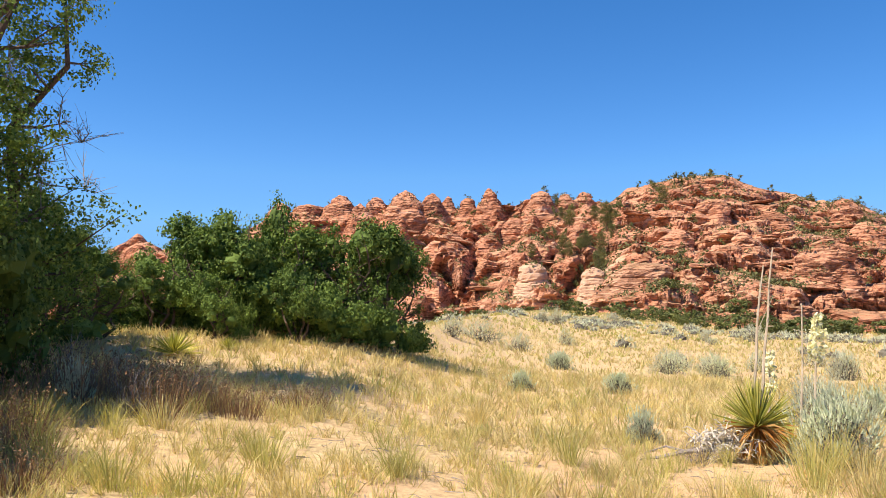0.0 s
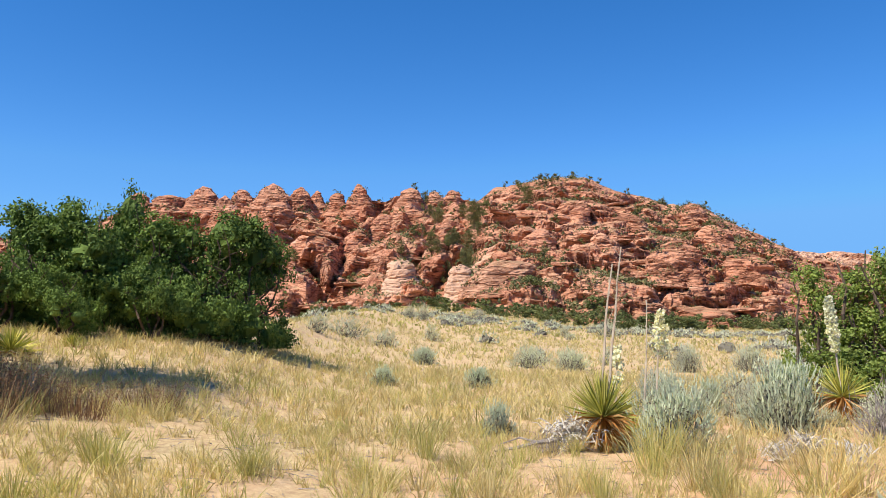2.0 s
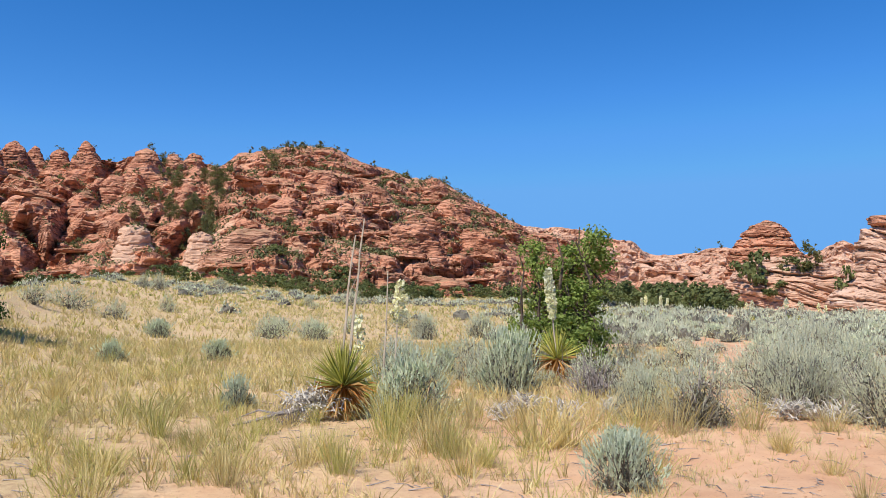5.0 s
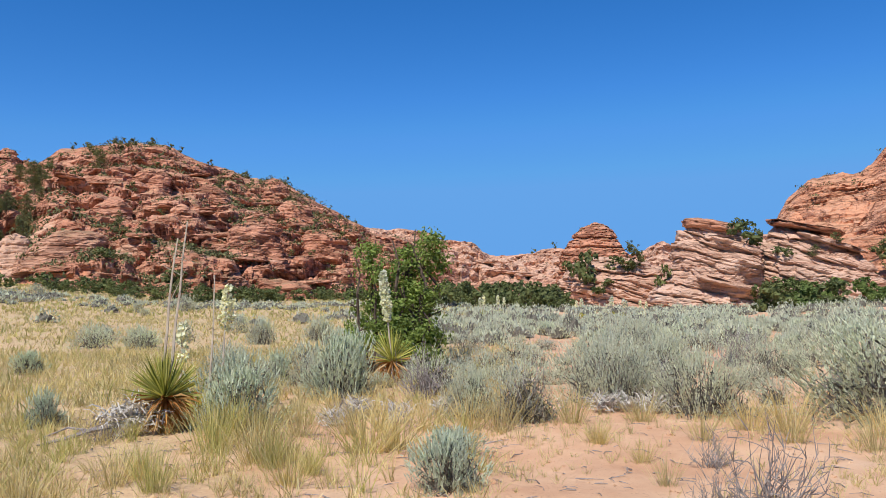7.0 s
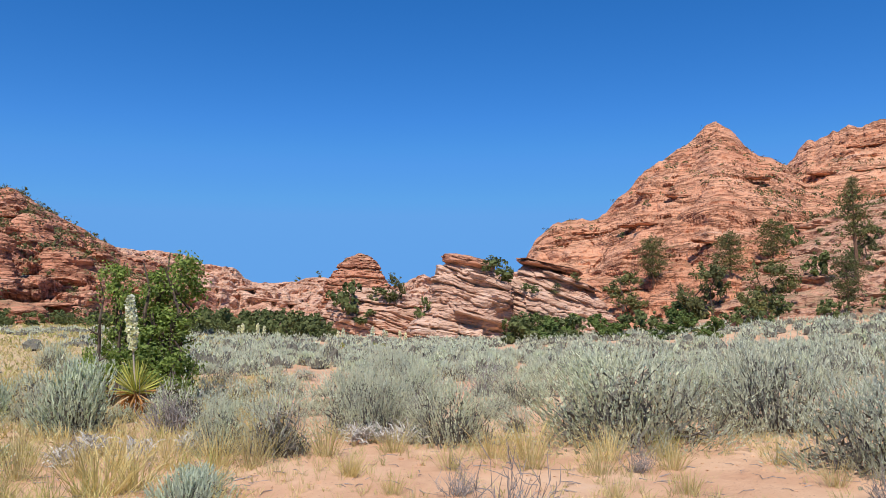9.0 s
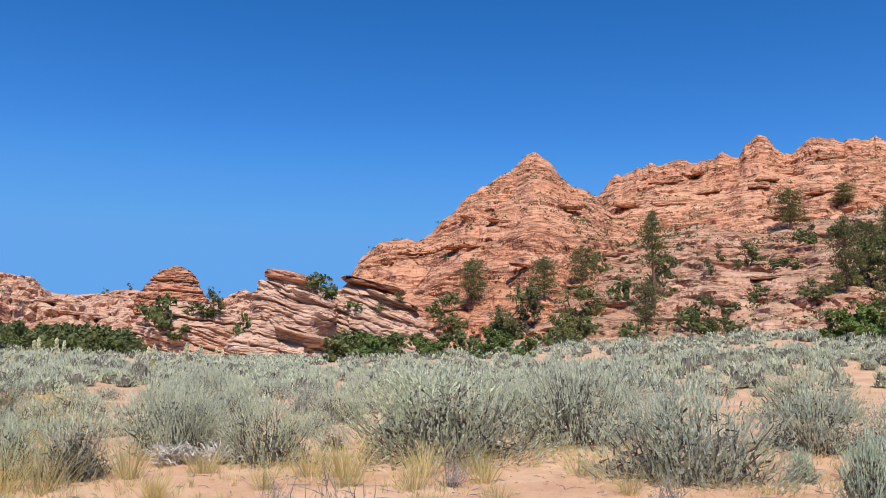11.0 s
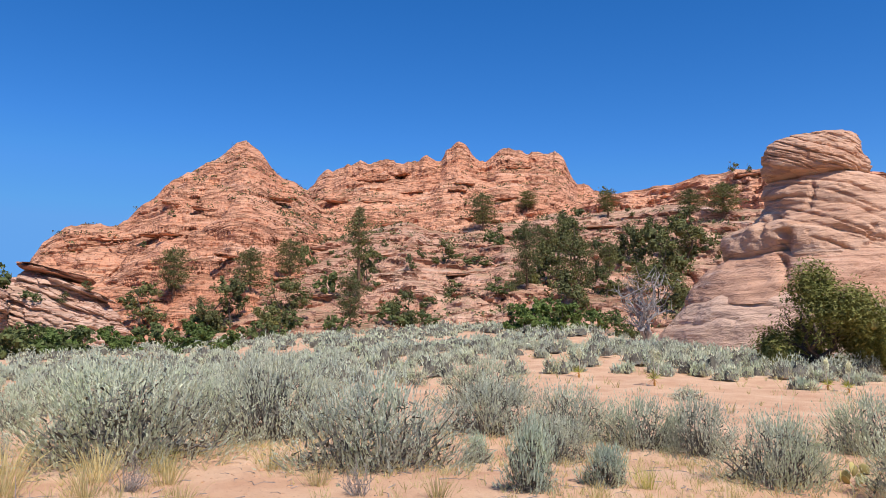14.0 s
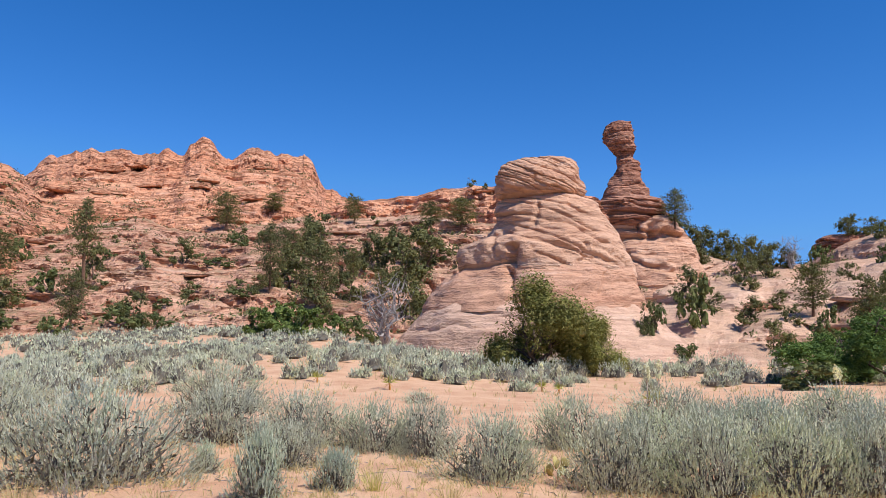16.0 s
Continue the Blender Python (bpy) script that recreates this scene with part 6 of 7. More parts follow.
# ---- sagebrush ----
rng = np.random.default_rng(51)
GREY_LABEL = "silvery grey-green sagebrush on orange sand"
BLUE_LABEL = "pale blue-green young sagebrush with upright shoots"
NEAR = [sagebrush(rng, 2.1, 1.1, 135, 13, 9, 0.038, 0.0135, SAGE_LEAF, GREY_LABEL, 0.05, 34) for _ in range(3)]
NEAR_BLUE = [sagebrush(rng, 0.9, 0.65, 56, 12, 8, 0.044, 0.0125, SAGE_BLUE, BLUE_LABEL) for _ in range(2)]
MID = [sagebrush(rng, 1.8, 0.95, 60, 8, 6, 0.06, 0.021, SAGE_LEAF, GREY_LABEL, 0.05, 12) for _ in range(4)]
WOODY = [sagebrush(rng, 1.35, 0.95, 44, 9, 10, 0.038, 0.014, SAGE_LEAF, "half-bare sagebrush with dark woody stems", 0.5, 60)]
TAKEN = []
for k, (x, y, w, h) in enumerate(BLUE_SAGE):
    plant(*NEAR_BLUE[k % 2], x, y, w * 1.05, h * 1.1, rng)
    TAKEN.append((x, y, w))
for k, (x, y, w, h) in enumerate(GREY_SAGE):
    plant(*(WOODY[0] if k in (0, 2) else NEAR[k % 3]), x, y, w * 1.05, h * 0.98, rng)
    TAKEN.append((x, y, w * 1.1))
for k, (x, y, w, h) in enumerate(NEAR_SAGE):
    plant(*NEAR[k % 3], x, y, w * 1.32, h * 0.97, rng)
    TAKEN.append((x, y, w * 1.15))
for k, (x, y, w, h) in enumerate(MEADOW_SAGE):
    plant(*MID[k % 4], x, y, w, h, rng)


def sage_cover(x, y):
    """How thickly sage grows at a place, 0 to 1."""
    r, az = np.hypot(x, y), np.degrees(np.arctan2(x, y))
    c = smooth(33, 46, az + 5 * vnoise(x * 0.1, y * 0.1, 0, 3)) * smooth(9.8, 12.5, r + 1.5 * vnoise(x * 0.3, y * 0.3, 0, 4))
    strip = smooth(80, 93, az) * smooth(14.5, 18, r) * (1 - smooth(29, 36, r + 4 * vnoise(x * 0.12, y * 0.12, 2, 6)))
    gaps = smooth(-0.3, 0.3, fbm(x * 0.22, y * 0.22, 1, 3, 8))
    return c * (1 - 0.93 * strip) * (0.05 + 0.95 * gaps) * (1 - smooth(118, 126, az) * smooth(22, 30, r) * 0.8) * (1 - 0.85 * smooth(109, 114, az) * smooth(20, 24, r) * (1 - smooth(37, 41, r)))


field = np.random.default_rng(61)
n = tries = 0
while n < 92 and tries < 20000:
    tries += 1
    az, r = field.uniform(30, 146), math.sqrt(field.uniform(10.0**2, 27.0**2))
    x, y = polar(az, r)
    w = field.uniform(0.6, 1.5)
    if field.random() > float(sage_cover(x, y)) or any(abs(x - a) < 0.5 * (w + b) and abs(y - c) < 0.5 * (w + b) for a, c, b in TAKEN):
        continue
    TAKEN.append((x, y, w))
    n += 1
    if field.random() < 0.12:
        plant(*WOODY[0], x, y, w, w * field.uniform(0.6, 0.8), field)
    elif r < 11.8:
        plant(*NEAR[n % 3], x, y, w * 1.25, w * field.uniform(0.55, 0.75), field)
    else:
        plant(*MID[n % 4], x, y, w * 1.2, w * field.uniform(0.42, 0.58), field)


DOME_T, DOME_P = np.meshgrid(np.arange(7) * 2 * np.pi / 7, np.linspace(0.08, 1.4, 4), indexing="ij")
DOME_F = grid_faces(7, 4, wrap=True)[:, ::-1]


def mound(leaves, hearts, g, x, y, w, h, domes, shoots, long, wide):
    """A sagebrush of several uneven domes: upright leafy shoots over a woody heart darkened for the shade inside."""
    z = ground_at(x, y) - 0.03
    for k in range(domes):
        a = k * 2.4 + g.uniform(0, 1.5)
        off = 0.0 if domes == 1 else g.uniform(0.12, 0.34) * w * min(1.0, k + 0.35)
        r, tall = w * g.uniform(0.2, 0.32) * (1.5 if domes < 3 else 1.0), h * g.uniform(0.62, 1.05)
        m = np.array([x + off * math.cos(a), y + off * math.sin(a), z])
        u, th = g.uniform(0.02, 1, shoots), g.uniform(0, 2 * np.pi, shoots)
        side = np.sqrt(1 - u * u)
        d = np.stack([side * np.cos(th), side * np.sin(th), u], -1)
        C = m + d * np.array([r, r, tall]) * g.uniform(0.72, 1.02, (shoots, 1)) + np.array([0, 0, 0.12 * tall])
        leaves.leaves(C, long, wide, g, aim=d * np.array([0.55, 0.55, 0.4]) + np.array([0, 0, 0.7]), loose=0.24, pointed=True, face=d + np.array([0, 0, 0.3]), stray=0.6)
        # solid dark dome, standing for shaded twigs low in the bush
        q = g.uniform(0.45, 0.78, DOME_T.shape)
        hearts.add(np.stack([q * r * np.sin(DOME_P) * np.cos(DOME_T), q * r * np.sin(DOME_P) * np.sin(DOME_T), q * tall * np.cos(DOME_P)], -1) + m, DOME_F)


def sage_flat():
    """The sagebrush of the middle distance and of the flat up to the rocks, joined."""
    g = np.random.default_rng(71)
    leaves, hearts = Soup(), Soup()
    n = tries = 0
    while n < 430 and tries < 20000:
        tries += 1
        x, y = polar(g.uniform(32, 147), math.sqrt(g.uniform(25.0**2, 47.0**2)))
        w = g.uniform(0.8, 2.0)
        if g.random() > float(sage_cover(x, y)) or any(abs(x - p) < 0.4 * (w + q) and abs(y - o) < 0.4 * (w + q) for p, o, q in TAKEN):
            continue
        TAKEN.append((x, y, w))
        n += 1
        mound(leaves, hearts, g, x, y, w, w * g.uniform(0.4, 0.58), 6, 76, 0.15, 0.04)
    n = 0
    while n < 1650:
        az, r = g.uniform(-2, 147), math.sqrt(g.uniform(44.0**2, 90.0**2))
        x, y = polar(az, r)
        north = float(smooth(72, 84, r)) * 0.5 if az < 40 else 0.0
        sparse = 0.02 if az < 35 else 0.0
        if g.random() > max(float(sage_cover(x, y)), north, sparse):
            continue
        n += 1
        w = g.uniform(0.8, 2.2)
        mound(leaves, hearts, g, x, y, w, w * g.uniform(0.34, 0.48), 2, 33, 0.2, 0.095)
    tagged(new("sage_hearts", hearts.mesh("sage_hearts", SAGE_HEART_SHADE)), "twiggy hearts of the sagebrush flat, coloured dark for their inner shade", "sagebrush", kind="stuff")
    return tagged(new("sage_flat", leaves.mesh("sage_flat", SAGE_LEAF)), "grey-green sagebrush covering the flat to the rocks", "sagebrush", kind="stuff")


sage_flat()
dead = twiggy(rng, 1.0, 0.6, 40, "leafless grey-purple shrub on the sand")
for x, y, w, h in [(-4.1, 10.9, 1.0, 0.7), (-3.6, 10.2, 0.8, 0.55), (-4.9, 11.4, 1.1, 0.8), (-3.2, 11.6, 0.9, 0.45), (9.2, 2.9, 0.6, 0.4), (8.9, 0.4, 0.5, 0.35), (5.75, 2.75, 0.95, 0.62), (5.45, 2.9, 0.6, 0.4), (7.1, 4.0, 0.6, 0.35), (8.3, 9.6, 1.2, 0.8), (17.2, 9.2, 1.6, 0.8), (3.5, 9.75, 0.7, 0.3), (6.3, 8.9, 0.5, 0.3), (11.6, 7.4, 0.9, 0.5)]:
    plant(*dead, x, y, w, h, rng)

WEED = bark("dry_brown_stem", (0.16, 0.09, 0.05), (0.36, 0.23, 0.13))


def weeds(rng, w, h, n):
    """A clump of upright dry brown stems with small seed heads."""
    ob = thing("dry_weeds", "dry brown weeds standing in the shade of the oak", "weeds", "dry weeds")
    s = Soup()
    base = rng.normal(size=(n, 3)) * np.array([0.22 * w, 0.22 * w, 0])
    tip = base * 1.5 + np.stack([rng.normal(0, 0.06 * w, n), rng.normal(0, 0.06 * w, n), h * rng.uniform(0.5, 1.05, n)], -1)
    s.blades(base, tip, 0.009, rng, 0.1)
    heads = tip[:, None] + rng.normal(size=(n, 4, 3)) * np.array([0.015, 0.015, 0.05])
    s.leaves(heads.reshape(-1, 3), 0.04, 0.014, rng, up=1.2, pointed=True)
    tagged(part("stem_clump", s.mesh("stem_clump", WEED), ob), kind="stuff")
    return ob, (w, h)


brown = weeds(rng, 0.8, 0.6, 150)
for x, y, w, h in [(-4.3, 10.5, 0.9, 0.7), (-3.7, 10.9, 0.9, 0.65), (-3.3, 10.2, 0.8, 0.6), (-4.9, 10.9, 1.0, 0.75), (-2.9, 11.0, 0.8, 0.5), (-4.0, 11.6, 0.9, 0.6), (-2.4, 10.6, 0.7, 0.45), (-5.0, 9.4, 0.9, 0.6), (-4.4, 8.6, 0.8, 0.5), (-1.7, 11.4, 0.8, 0.4), (-3.9, 7.6, 0.8, 0.45), (-3.3, 6.6, 0.7, 0.4)]:
    plant(*brown, x, y, w, h, rng)

# ---- grass ----


def meadow(x, y):
    side = (y * 1.05 - x) * 0.12 + 0.8 + 0.7 * fbm(x * 0.3, y * 0.3, 0, 3, 13)
    return smooth(0.2, 1.6, side)


def grass(name, label, mat, seed, tufts):
    """tufts: rows of (azimuths, distances, count, blades, height, blade width, share of green places)."""
    g = np.random.default_rng(seed)
    s = Soup()
    for (a0, a1), (r0, r1), count, blades, high, wide, keep in tufts:
        az, r = np.radians(g.uniform(a0, a1, count)), np.sqrt(g.uniform(r0**2, r1**2, count))
        x, y = r * np.sin(az), r * np.cos(az)
        ok = g.random(count) < keep(x, y)
        x, y = x[ok], y[ok]
        z = ground(x, y) - 0.01
        n = len(x)
        tall = high * g.uniform(0.5, 1.25, n)
        base = np.stack([x, y, z], -1)[:, None] + g.normal(size=(n, blades, 3)) * np.array([0.15, 0.15, 0]) * tall[:, None, None]
        lean = g.normal(size=(n, blades, 3)) * np.array([0.36, 0.36, 0]) + np.array([0, 0, 1]) * g.uniform(0.5, 1.1, (n, blades, 1))
        tip = base + lean * tall[:, None, None] + (base - base.mean(1, keepdims=True)) * 0.8
        s.blades(base.reshape(-1, 3), tip.reshape(-1, 3), np.repeat(wide * g.uniform(0.7, 1.3, n), blades), g, 0.3)
    ob = new(name, s.mesh(name, mat))
    return tagged(ob, label, "grass", kind="stuff")


open_sand = lambda x, y: 0.9 * (1 - meadow(x, y)) * smooth(-1.2, 0.6, fbm(x * 0.5, y * 0.5, 2, 2, 15)) * (1 - smooth(80, 100, np.degrees(np.arctan2(x, y))) * 0.4)  # noqa: E731
grass("dry_grass", "straw-coloured dry bunch grass over the meadow", STRAW, 81, [
    ((-36, 48), (4.5, 12), 2300, 15, 0.22, 0.007, lambda x, y: (0.12 + 0.88 * meadow(x, y)) * smooth(-0.7, 0.3, fbm(x * 0.9, y * 0.9, 3, 3, 19))),
    ((-36, 48), (11, 26), 9500, 7, 0.24, 0.013, lambda x, y: 0.05 + 0.95 * meadow(x, y)),
    ((-36, 44), (25, 60), 9000, 4, 0.24, 0.028, meadow),
    ((-5, 42), (58, 112), 3500, 4, 0.32, 0.07, meadow),
    ((44, 140), (5, 14), 7000, 8, 0.14, 0.005, open_sand),
    ((44, 150), (14, 40), 2600, 8, 0.26, 0.014, lambda x, y: 0.25 + 0 * x),
])
grass("green_grass", "yellow-green bunch grass in clumps among the straw", GREEN_GRASS, 82, [
    ((-36, 50), (4.8, 12), 190, 34, 0.34, 0.006, lambda x, y: 0.35 + 0.5 * meadow(x, y)),
    ((-36, 50), (11, 24), 420, 16, 0.34, 0.012, lambda x, y: 0.8 * meadow(x, y)),
    ((0, 44), (60, 116), 3600, 4, 0.32, 0.07, meadow),
    ((-20, 44), (22, 60), 900, 8, 0.28, 0.03, lambda x, y: 0.7 * meadow(x, y)),
    ((-36, -13), (5, 10.5), 60, 44, 0.36, 0.007, lambda x, y: 0.5 + 0 * x),
])
TUFT_RNG = np.random.default_rng(83)
tuft_soup = Soup()
b = TUFT_RNG.normal(size=(120, 3)) * np.array([0.07, 0.07, 0])
tuft_soup.blades(b, b * 3.2 + np.stack([TUFT_RNG.normal(0, 0.07, 120), TUFT_RNG.normal(0, 0.07, 120), TUFT_RNG.uniform(0.3, 0.62, 120)], -1), 0.006, TUFT_RNG, 0.3)
tuft = thing("bunch_grass", "tall pale-gold bunch grass tuft at the edge of the sage", "grass tuft", "bunch grass tufts")
part("blade_tuft", tuft_soup.mesh("blade_tuft", STRAW), tuft)
for x, y, h in [(4.75, 8.35, 0.55), (4.3, 8.6, 0.5), (6.1, 7.7, 0.5), (6.5, 7.4, 0.5), (6.9, 7.1, 0.5), (5.7, 7.9, 0.45), (4.1, 7.2, 0.5), (4.3, 7.0, 0.4), (3.0, 7.3, 0.4), (7.6, 6.9, 0.55), (7.9, 6.3, 0.5), (8.6, 5.8, 0.4), (9.3, 4.3, 0.6), (9.0, 4.6, 0.45),
                (9.7, 3.4, 0.5), (9.6, 2.6, 0.4), (8.6, 3.9, 0.4), (1.9, 6.8, 0.4), (0.8, 6.6, 0.4), (-1.0, 6.6, 0.4), (-2.2, 6.9, 0.4), (10.4, 1.6, 0.4), (3.9, 6.2, 0.45), (5.2, 8.2, 0.55), (7.2, 5.4, 0.3), (6.4, 6.5, 0.28), (8.0, 4.6, 0.35), (7.7, 2.6, 0.26), (8.4, 2.1, 0.3), (7.4, 0.9, 0.24), (8.6, -0.4, 0.3), (8.1, -1.9, 0.26), (7.9, -3.1, 0.3), (9.4, 0.9, 0.34), (6.9, 4.6, 0.26), (8.9, 3.2, 0.4)]:
    plant(tuft, (0.5, 0.55), x, y, h * 1.0, h, TUFT_RNG)

green_soup = Soup()
b = TUFT_RNG.normal(size=(130, 3)) * np.array([0.08, 0.08, 0])
green_soup.blades(b, b * 3.0 + np.stack([TUFT_RNG.normal(0, 0.08, 130), TUFT_RNG.normal(0, 0.08, 130), TUFT_RNG.uniform(0.25, 0.6, 130)], -1), 0.007, TUFT_RNG, 0.3)
green_tuft = thing("green_bunch_grass", "yellow-green bunch grass tuft among straw", "grass tuft", "bunch grass tufts")
part("blade_tuft", green_soup.mesh("blade_tuft", GREEN_GRASS), green_tuft)
for x, y, h, w in [(4.01, 8.02, 0.66, 0.6), (4.1, 6.88, 0.44, 0.4), (4.28, 6.44, 0.3, 0.3), (2.87, 6.66, 0.45, 0.4), (-1.46, 7.72, 0.45, 0.5), (1.8, 9.48, 0.5, 0.5), (0.9, 7.99, 0.4, 0.4), (-1.67, 8.16, 0.4, 0.45), (-2.59, 6.88, 0.42, 0.6),
                   (-1.94, 6.77, 0.36, 0.5), (-0.22, 7.89, 0.33, 0.4), (4.5, 8.6, 0.6, 0.6), (-5.6, 11.2, 0.7, 0.8), (-6.1, 11.6, 0.8, 0.9), (-4.9, 9.6, 0.5, 0.6), (-4.2, 8.8, 0.5, 0.6), (-3.5, 7.6, 0.45, 0.6), (8.8, -2.6, 0.3, 0.3), (10.4, 2.9, 0.4, 0.4)]:
    plant(green_tuft, (0.6, 0.55), x, y, w, h, TUFT_RNG)
for x, y, h, w in [(5.25, 6.91, 0.57, 0.84), (5.55, 6.75, 0.5, 0.6), (7.04, 6.7, 0.57, 0.54), (7.19, 5.35, 0.27, 0.3), (6.21, 3.87, 0.29, 0.24), (0.94, 13.0, 0.41, 0.45), (4.2, 7.1, 0.48, 0.4), (2.69, 7.08, 0.37, 0.35), (1.0, 7.63, 0.32, 0.43),
                   (2.63, 13.21, 0.38, 0.48), (2.02, 7.52, 0.25, 0.3), (0.98, 12.84, 0.41, 0.4), (2.08, 8.65, 0.31, 0.4), (-4.6, 11.8, 0.6, 0.7), (-4.0, 11.0, 0.6, 0.8), (-3.4, 12.4, 0.5, 0.7), (-5.3, 12.6, 0.7, 0.8), (-2.8, 11.2, 0.5, 0.6), (-3.0, 9.4, 0.45, 0.6)]:
    plant(tuft, (0.5, 0.55), x, y, w, h, TUFT_RNG)

# ---- yuccas ----
rng = np.random.default_rng(91)
main = yucca(rng, "spiky yellow-green yucca with rust-brown dry skirt", 0.98, 0.95, 400, 0.42)
for lx, ly, top, n in ((0.02, 0.05, 2.35, 0), (-0.06, 0.02, 2.15, 0)):
    flower_stalk(rng, main[0], lx, ly, 0.4, top - 0.4, (0.1, 0.02), 0.5, 0.1, n)
plant(*main, 4.22, 9.85, 1.16, 1.1, rng, turn=-23)
blooms = thing("yucca_blooms", "flowering yucca stems with creamy bells behind the sage", "yucca")
flower_stalk(rng, blooms, 0, 0, 0, 1.35, (0.05, 0), 0.42, 0.2, 46)
flower_stalk(rng, blooms, 0.55, 0.1, 0, 1.85, (0.07, 0), 0.36, 0.27, 75)
flower_stalk(rng, blooms, 0.45, 0.2, 0, 2.0, (0.02, 0), 0.4, 0.1, 0)
s = Soup()
th = rng.uniform(0, 6.28, 60)
s.blades(np.zeros((60, 3)) + [0.3, 0.1, 0.1], np.stack([0.3 + 0.4 * np.cos(th), 0.1 + 0.4 * np.sin(th), rng.uniform(0.1, 0.6, 60)], -1), 0.02, rng, 0.0)
part("leaf_rosette", s.mesh("leaf_rosette", YUCCA_GREEN), blooms)
blooms.matrix_world = pose(4.75, 10.75, ground_at(4.75, 10.75), 0, 0, -24)
second = yucca(rng, "yellowing yucca with one thick column of white flowers", 1.15, 1.15, 200, 0.45)
flower_stalk(rng, second[0], 0, 0, 0.5, 1.65, (-0.09, 0.0), 0.56, 0.18, 330)
plant(*second, *polar(38.2, 15.0), 1.2, 1.15, rng, turn=-37)
plain = yucca(rng, "grey-green yucca in dry grass before the oaks", 1.3, 0.8, 170, 0.02)
plant(*plain, -4.96, 16.0, 1.25, 0.85, rng, ground_at(-4.96, 16.0) - 0.28)
plant(*plain, -4.25, 17.5, 0.7, 0.45, rng, ground_at(-4.25, 17.5) - 0.14)
far_yucca = yucca(rng, "flowering yucca with white spikes on the far sand", 0.8, 0.6, 90, 0.06)
flower_stalk(rng, far_yucca[0], 0.05, 0, 0.3, 1.1, (0.05, 0), 0.5, 0.24, 70)
flower_stalk(rng, far_yucca[0], -0.3, 0.1, 0.3, 0.95, (-0.05, 0), 0.5, 0.22, 60)
for az, r, h in [(101.8, 27.5, 0.7), (106.9, 24.6, 0.75), (117.6, 27.5, 0.62), (118.8, 27, 0.62), (125.4, 22.7, 0.8), (124.8, 22.9, 0.75), (136.5, 27, 0.7), (44.0, 52, 1.0), (45.2, 54, 1.0), (51.0, 56, 1.0), (53.2, 55, 1.1), (54.0, 57, 1.0), (55.2, 58, 0.9)]:
    x, y = polar(az, r)
    plant(*far_yucca, x, y, h * 0.85, h * 0.68, rng)


def dead_yucca(x, y, w, h):
    ob = thing("dead_yucca", "grey collapsed dead yucca clump with a fallen branch", "dead plant")
    s, b = Soup(), Soup()
    n = 340
    th, el = rng.uniform(0, 6.28, n), np.radians(rng.uniform(-35, 65, n))
    d = np.stack([np.cos(el) * np.cos(th), np.cos(el) * np.sin(th), np.sin(el)], -1)
    c = np.array([0, 0, 0.42 * h]) + rng.normal(size=(n, 3)) * np.array([0.22 * w, 0.13 * w, 0.16 * h])
    c[:, 2] = np.maximum(c[:, 2], 0.02)
    tip = c + d * rng.uniform(0.1, 0.26, (n, 1))
    tip[:, 2] = np.maximum(tip[:, 2], 0.01)
    s.blades(c, tip, 0.02, rng, 0.5)
    part("dead_leaf_mass", s.mesh("dead_leaf_mass", BLEACHED), ob, "bleached grey curled leaves")
    b.tube(np.array([[-0.1, 0, 0.16], [-0.45, -0.1, 0.12], [-0.75, -0.2, 0.05], [-1.0, -0.3, 0.02]]), np.array([0.035, 0.03, 0.022, 0.01]), 6)
    b.tube(np.array([[-0.45, -0.1, 0.12], [-0.7, -0.02, 0.16], [-0.95, -0.1, 0.08]]), np.array([0.018, 0.014, 0.006]), 5)
    part("fallen_branch", b.mesh("fallen_branch", DEAD), ob, "dark weathered branch")
    ob.matrix_world = pose(x, y, ground_at(x, y), 0, 0, -20)


dead_yucca(3.8, 9.85, 0.8, 0.55)


def dead_clumps(rows):
    """Collapsed dry rosettes of old yuccas on the sand."""
    for i, (x, y, w, h) in enumerate(rows):
        g = np.random.default_rng(200 + i)
        n = 130
        th, el = g.uniform(0, 6.28, n), np.radians(g.uniform(-20, 60, n))
        d = np.stack([np.cos(el) * np.cos(th), np.cos(el) * np.sin(th), np.sin(el)], -1)
        c = np.array([0, 0, 0.4 * h]) + g.normal(size=(n, 3)) * np.array([0.25 * w, 0.2 * w, 0.15 * h])
        c[:, 2] = np.maximum(c[:, 2], 0.02)
        tip = c + d * g.uniform(0.3, 0.7, (n, 1)) * max(w, h)
        tip[:, 2] = np.maximum(tip[:, 2], 0.01)
        s = Soup()
        s.blades(c, tip, 0.018, g, 0.5)
        ob = new("dead_leaf_clump", s.mesh("dead_leaf_clump", BLEACHED))
        ob.matrix_world = pose(x, y, ground_at(x, y), 0, 0, g.uniform(0, 180))
        tagged(ob, "bleached grey clump of dead yucca leaves on the sand", "dead plant", "dead leaf clumps")


dead_clumps([(8.9, 6.6, 0.45, 0.25), (9.15, 6.35, 0.3, 0.2), (6.7, 8.3, 0.4, 0.3), (7.35, 8.0, 0.34, 0.28), (6.5, 8.9, 0.36, 0.34), (9.4, 6.15, 0.5, 0.16), (5.9, 8.6, 0.3, 0.2)])


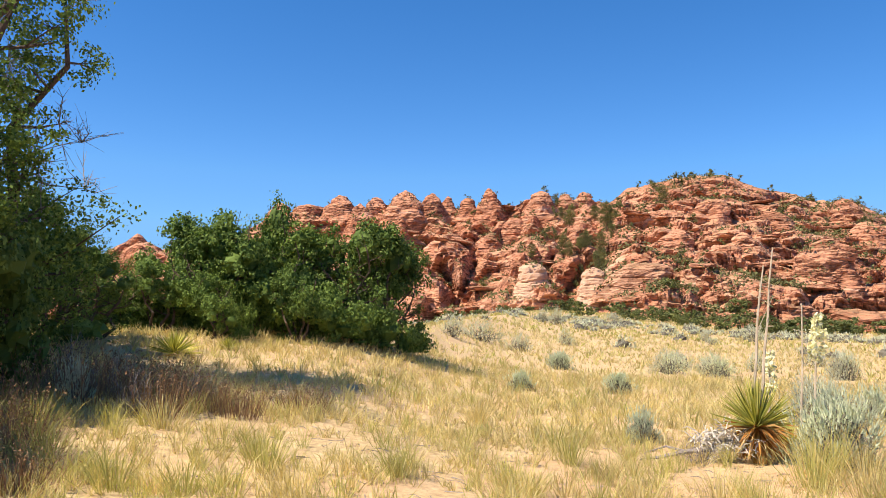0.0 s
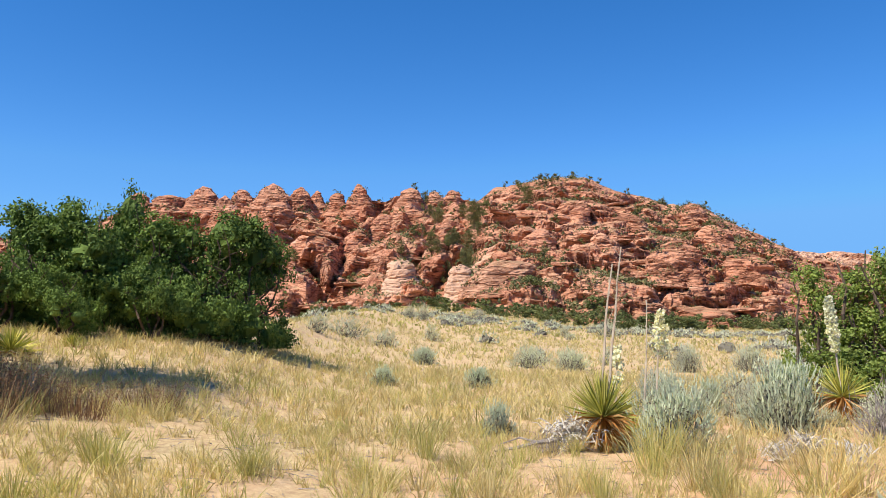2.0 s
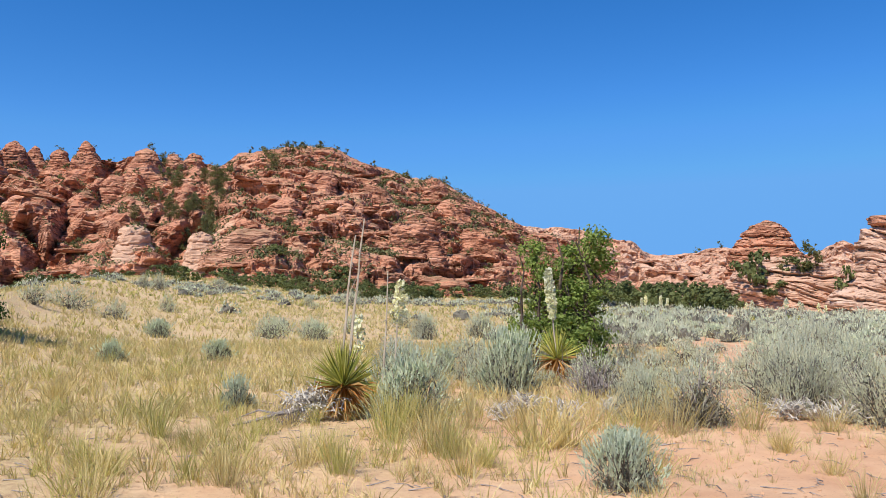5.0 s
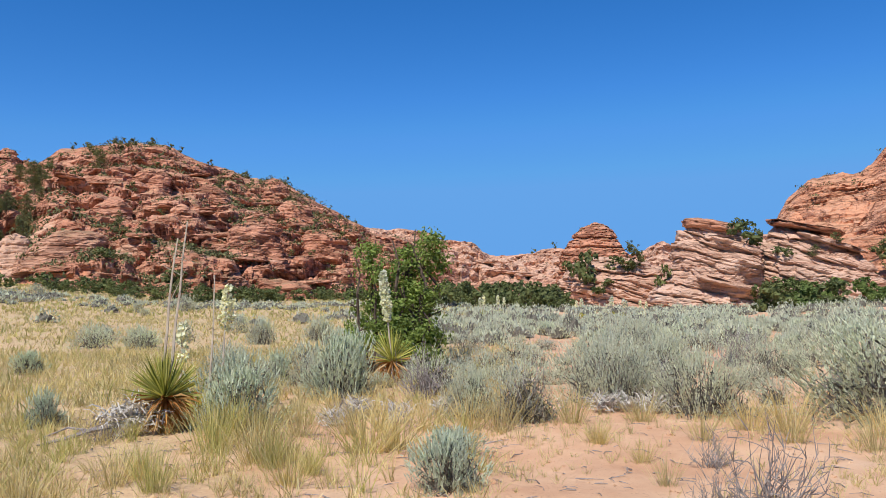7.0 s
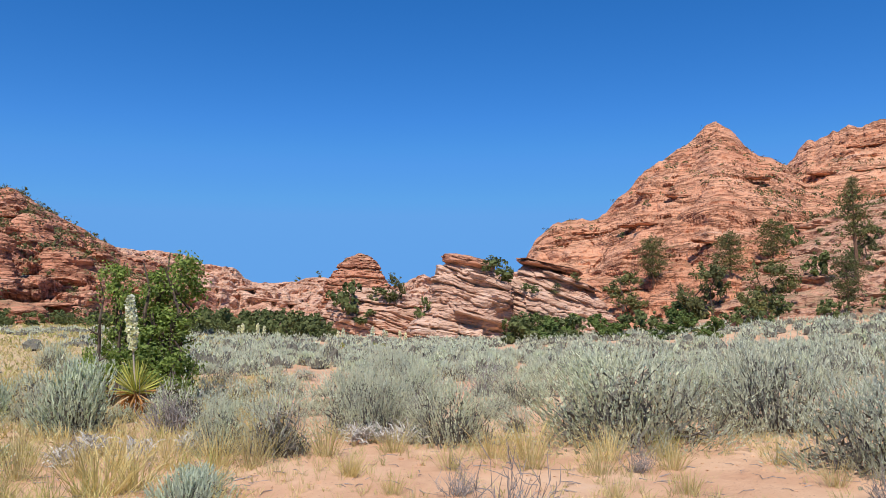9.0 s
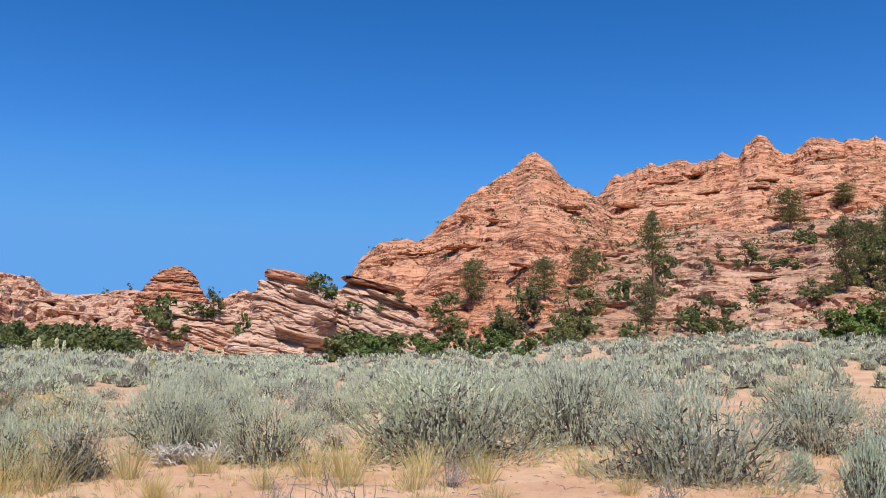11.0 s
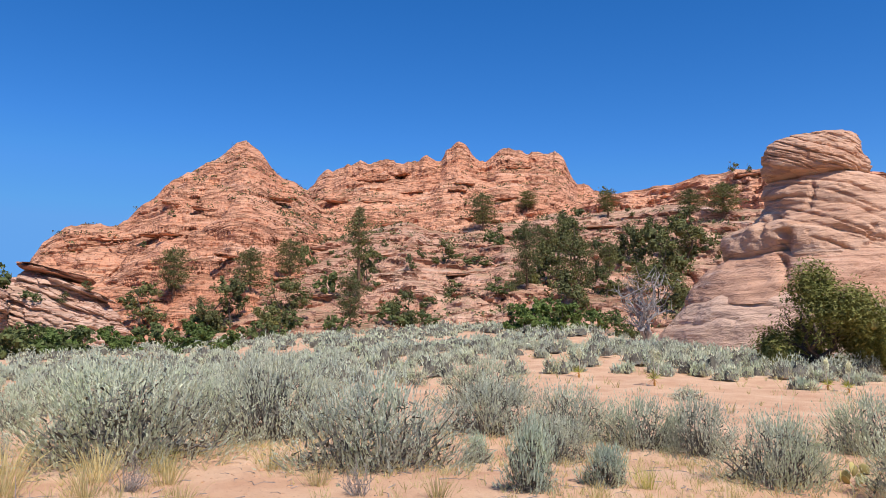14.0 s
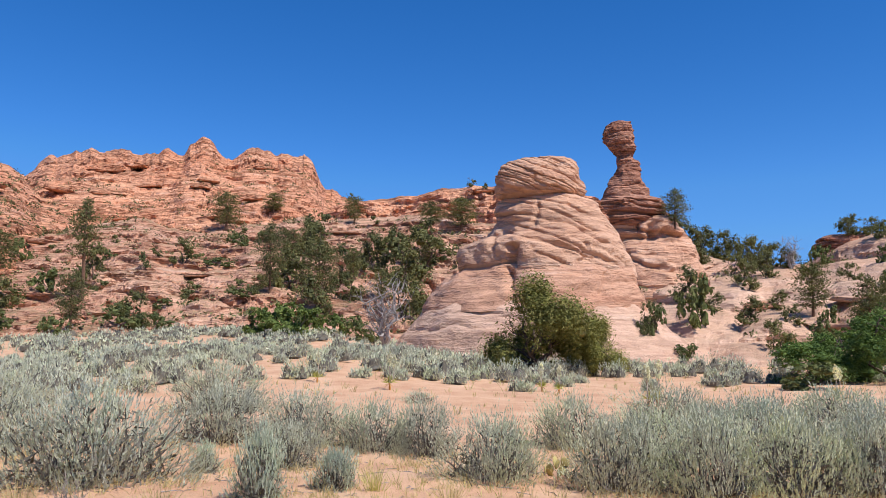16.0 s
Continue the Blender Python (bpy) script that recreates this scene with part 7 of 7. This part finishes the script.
def prickly_pear(x, y):
    ob = thing("prickly_pear", "small yellow-green prickly pear cactus on the sand", "cactus")
    g = np.random.default_rng(17)
    for i in range(8):
        th, ph = np.meshgrid(np.linspace(0, 2 * np.pi, 12, endpoint=False), np.linspace(0.02, np.pi - 0.02, 8), indexing="ij")
        V = np.stack([np.sin(ph) * np.cos(th) * 0.075, np.sin(ph) * np.sin(th) * 0.016, np.cos(ph) * 0.095 + 0.085], -1).reshape(-1, 3)
        p = part("pad", mesh_of("pad", V, grid_faces(12, 8, wrap=True), CACTUS, True), ob)
        p.matrix_world = pose(g.normal(0, 0.13), g.normal(0, 0.1), 0.0 if i < 5 else 0.13, g.uniform(-35, 35), g.uniform(-35, 35), g.uniform(0, 180))
    ob.matrix_world = pose(x, y, ground_at(x, y)) @ Matrix.Scale(0.75, 4)


CACTUS = foliage("cactus_skin", (0.36, 0.31, 0.12), (0.52, 0.44, 0.19), None, 0.0)
prickly_pear(9.6, -5.2)


def clods():
    """Crumbs of sand crust and little stones."""
    g = np.random.default_rng(301)
    s = Soup()
    th, ph = np.meshgrid(np.arange(5) * 2 * np.pi / 5, np.linspace(0.1, 1.9, 3), indexing="ij")
    f = grid_faces(5, 3, wrap=True)
    for _ in range(1800):
        x, y = polar(g.uniform(-34, 140), math.sqrt(g.uniform(4.5**2, 15**2)))
        w = 0.012 + 0.03 * g.random() ** 3
        r = w * g.uniform(0.7, 1.3, th.shape)
        s.add(np.stack([r * np.sin(ph) * np.cos(th) + x, r * np.sin(ph) * np.sin(th) + y, 0.7 * r * np.cos(ph) + ground_at(x, y)], -1), f)
    ob = new("sand_clods", s.mesh("sand_clods", SOIL))
    return tagged(ob, "small clods of orange sand crust", "clods", kind="stuff")


clods()


def twig_litter():
    """Fallen grey twigs and dry stems on the sand."""
    g = np.random.default_rng(303)
    s = Soup()
    for _ in range(1200):
        x, y = polar(g.uniform(-20, 142), math.sqrt(g.uniform(5.0**2, 12.5**2)))
        a, n = g.uniform(0, 6.28), g.uniform(0.05, 0.28)
        p = np.array([[x, y, 0.0], [x + 0.5 * n * math.cos(a), y + 0.5 * n * math.sin(a), 0.0], [x + n * math.cos(a + 0.3), y + n * math.sin(a + 0.3), 0.0]])
        p[:, 2] = ground(p[:, 0], p[:, 1]) + np.array([0.004, 0.015, 0.01])
        s.tube(p, np.array([0.006, 0.005, 0.002]) * g.uniform(0.6, 1.3), 3)
    return tagged(new("twig_litter", s.mesh("twig_litter", DEAD)), "fallen grey twigs scattered on the sand", "twigs", kind="stuff")


twig_litter()
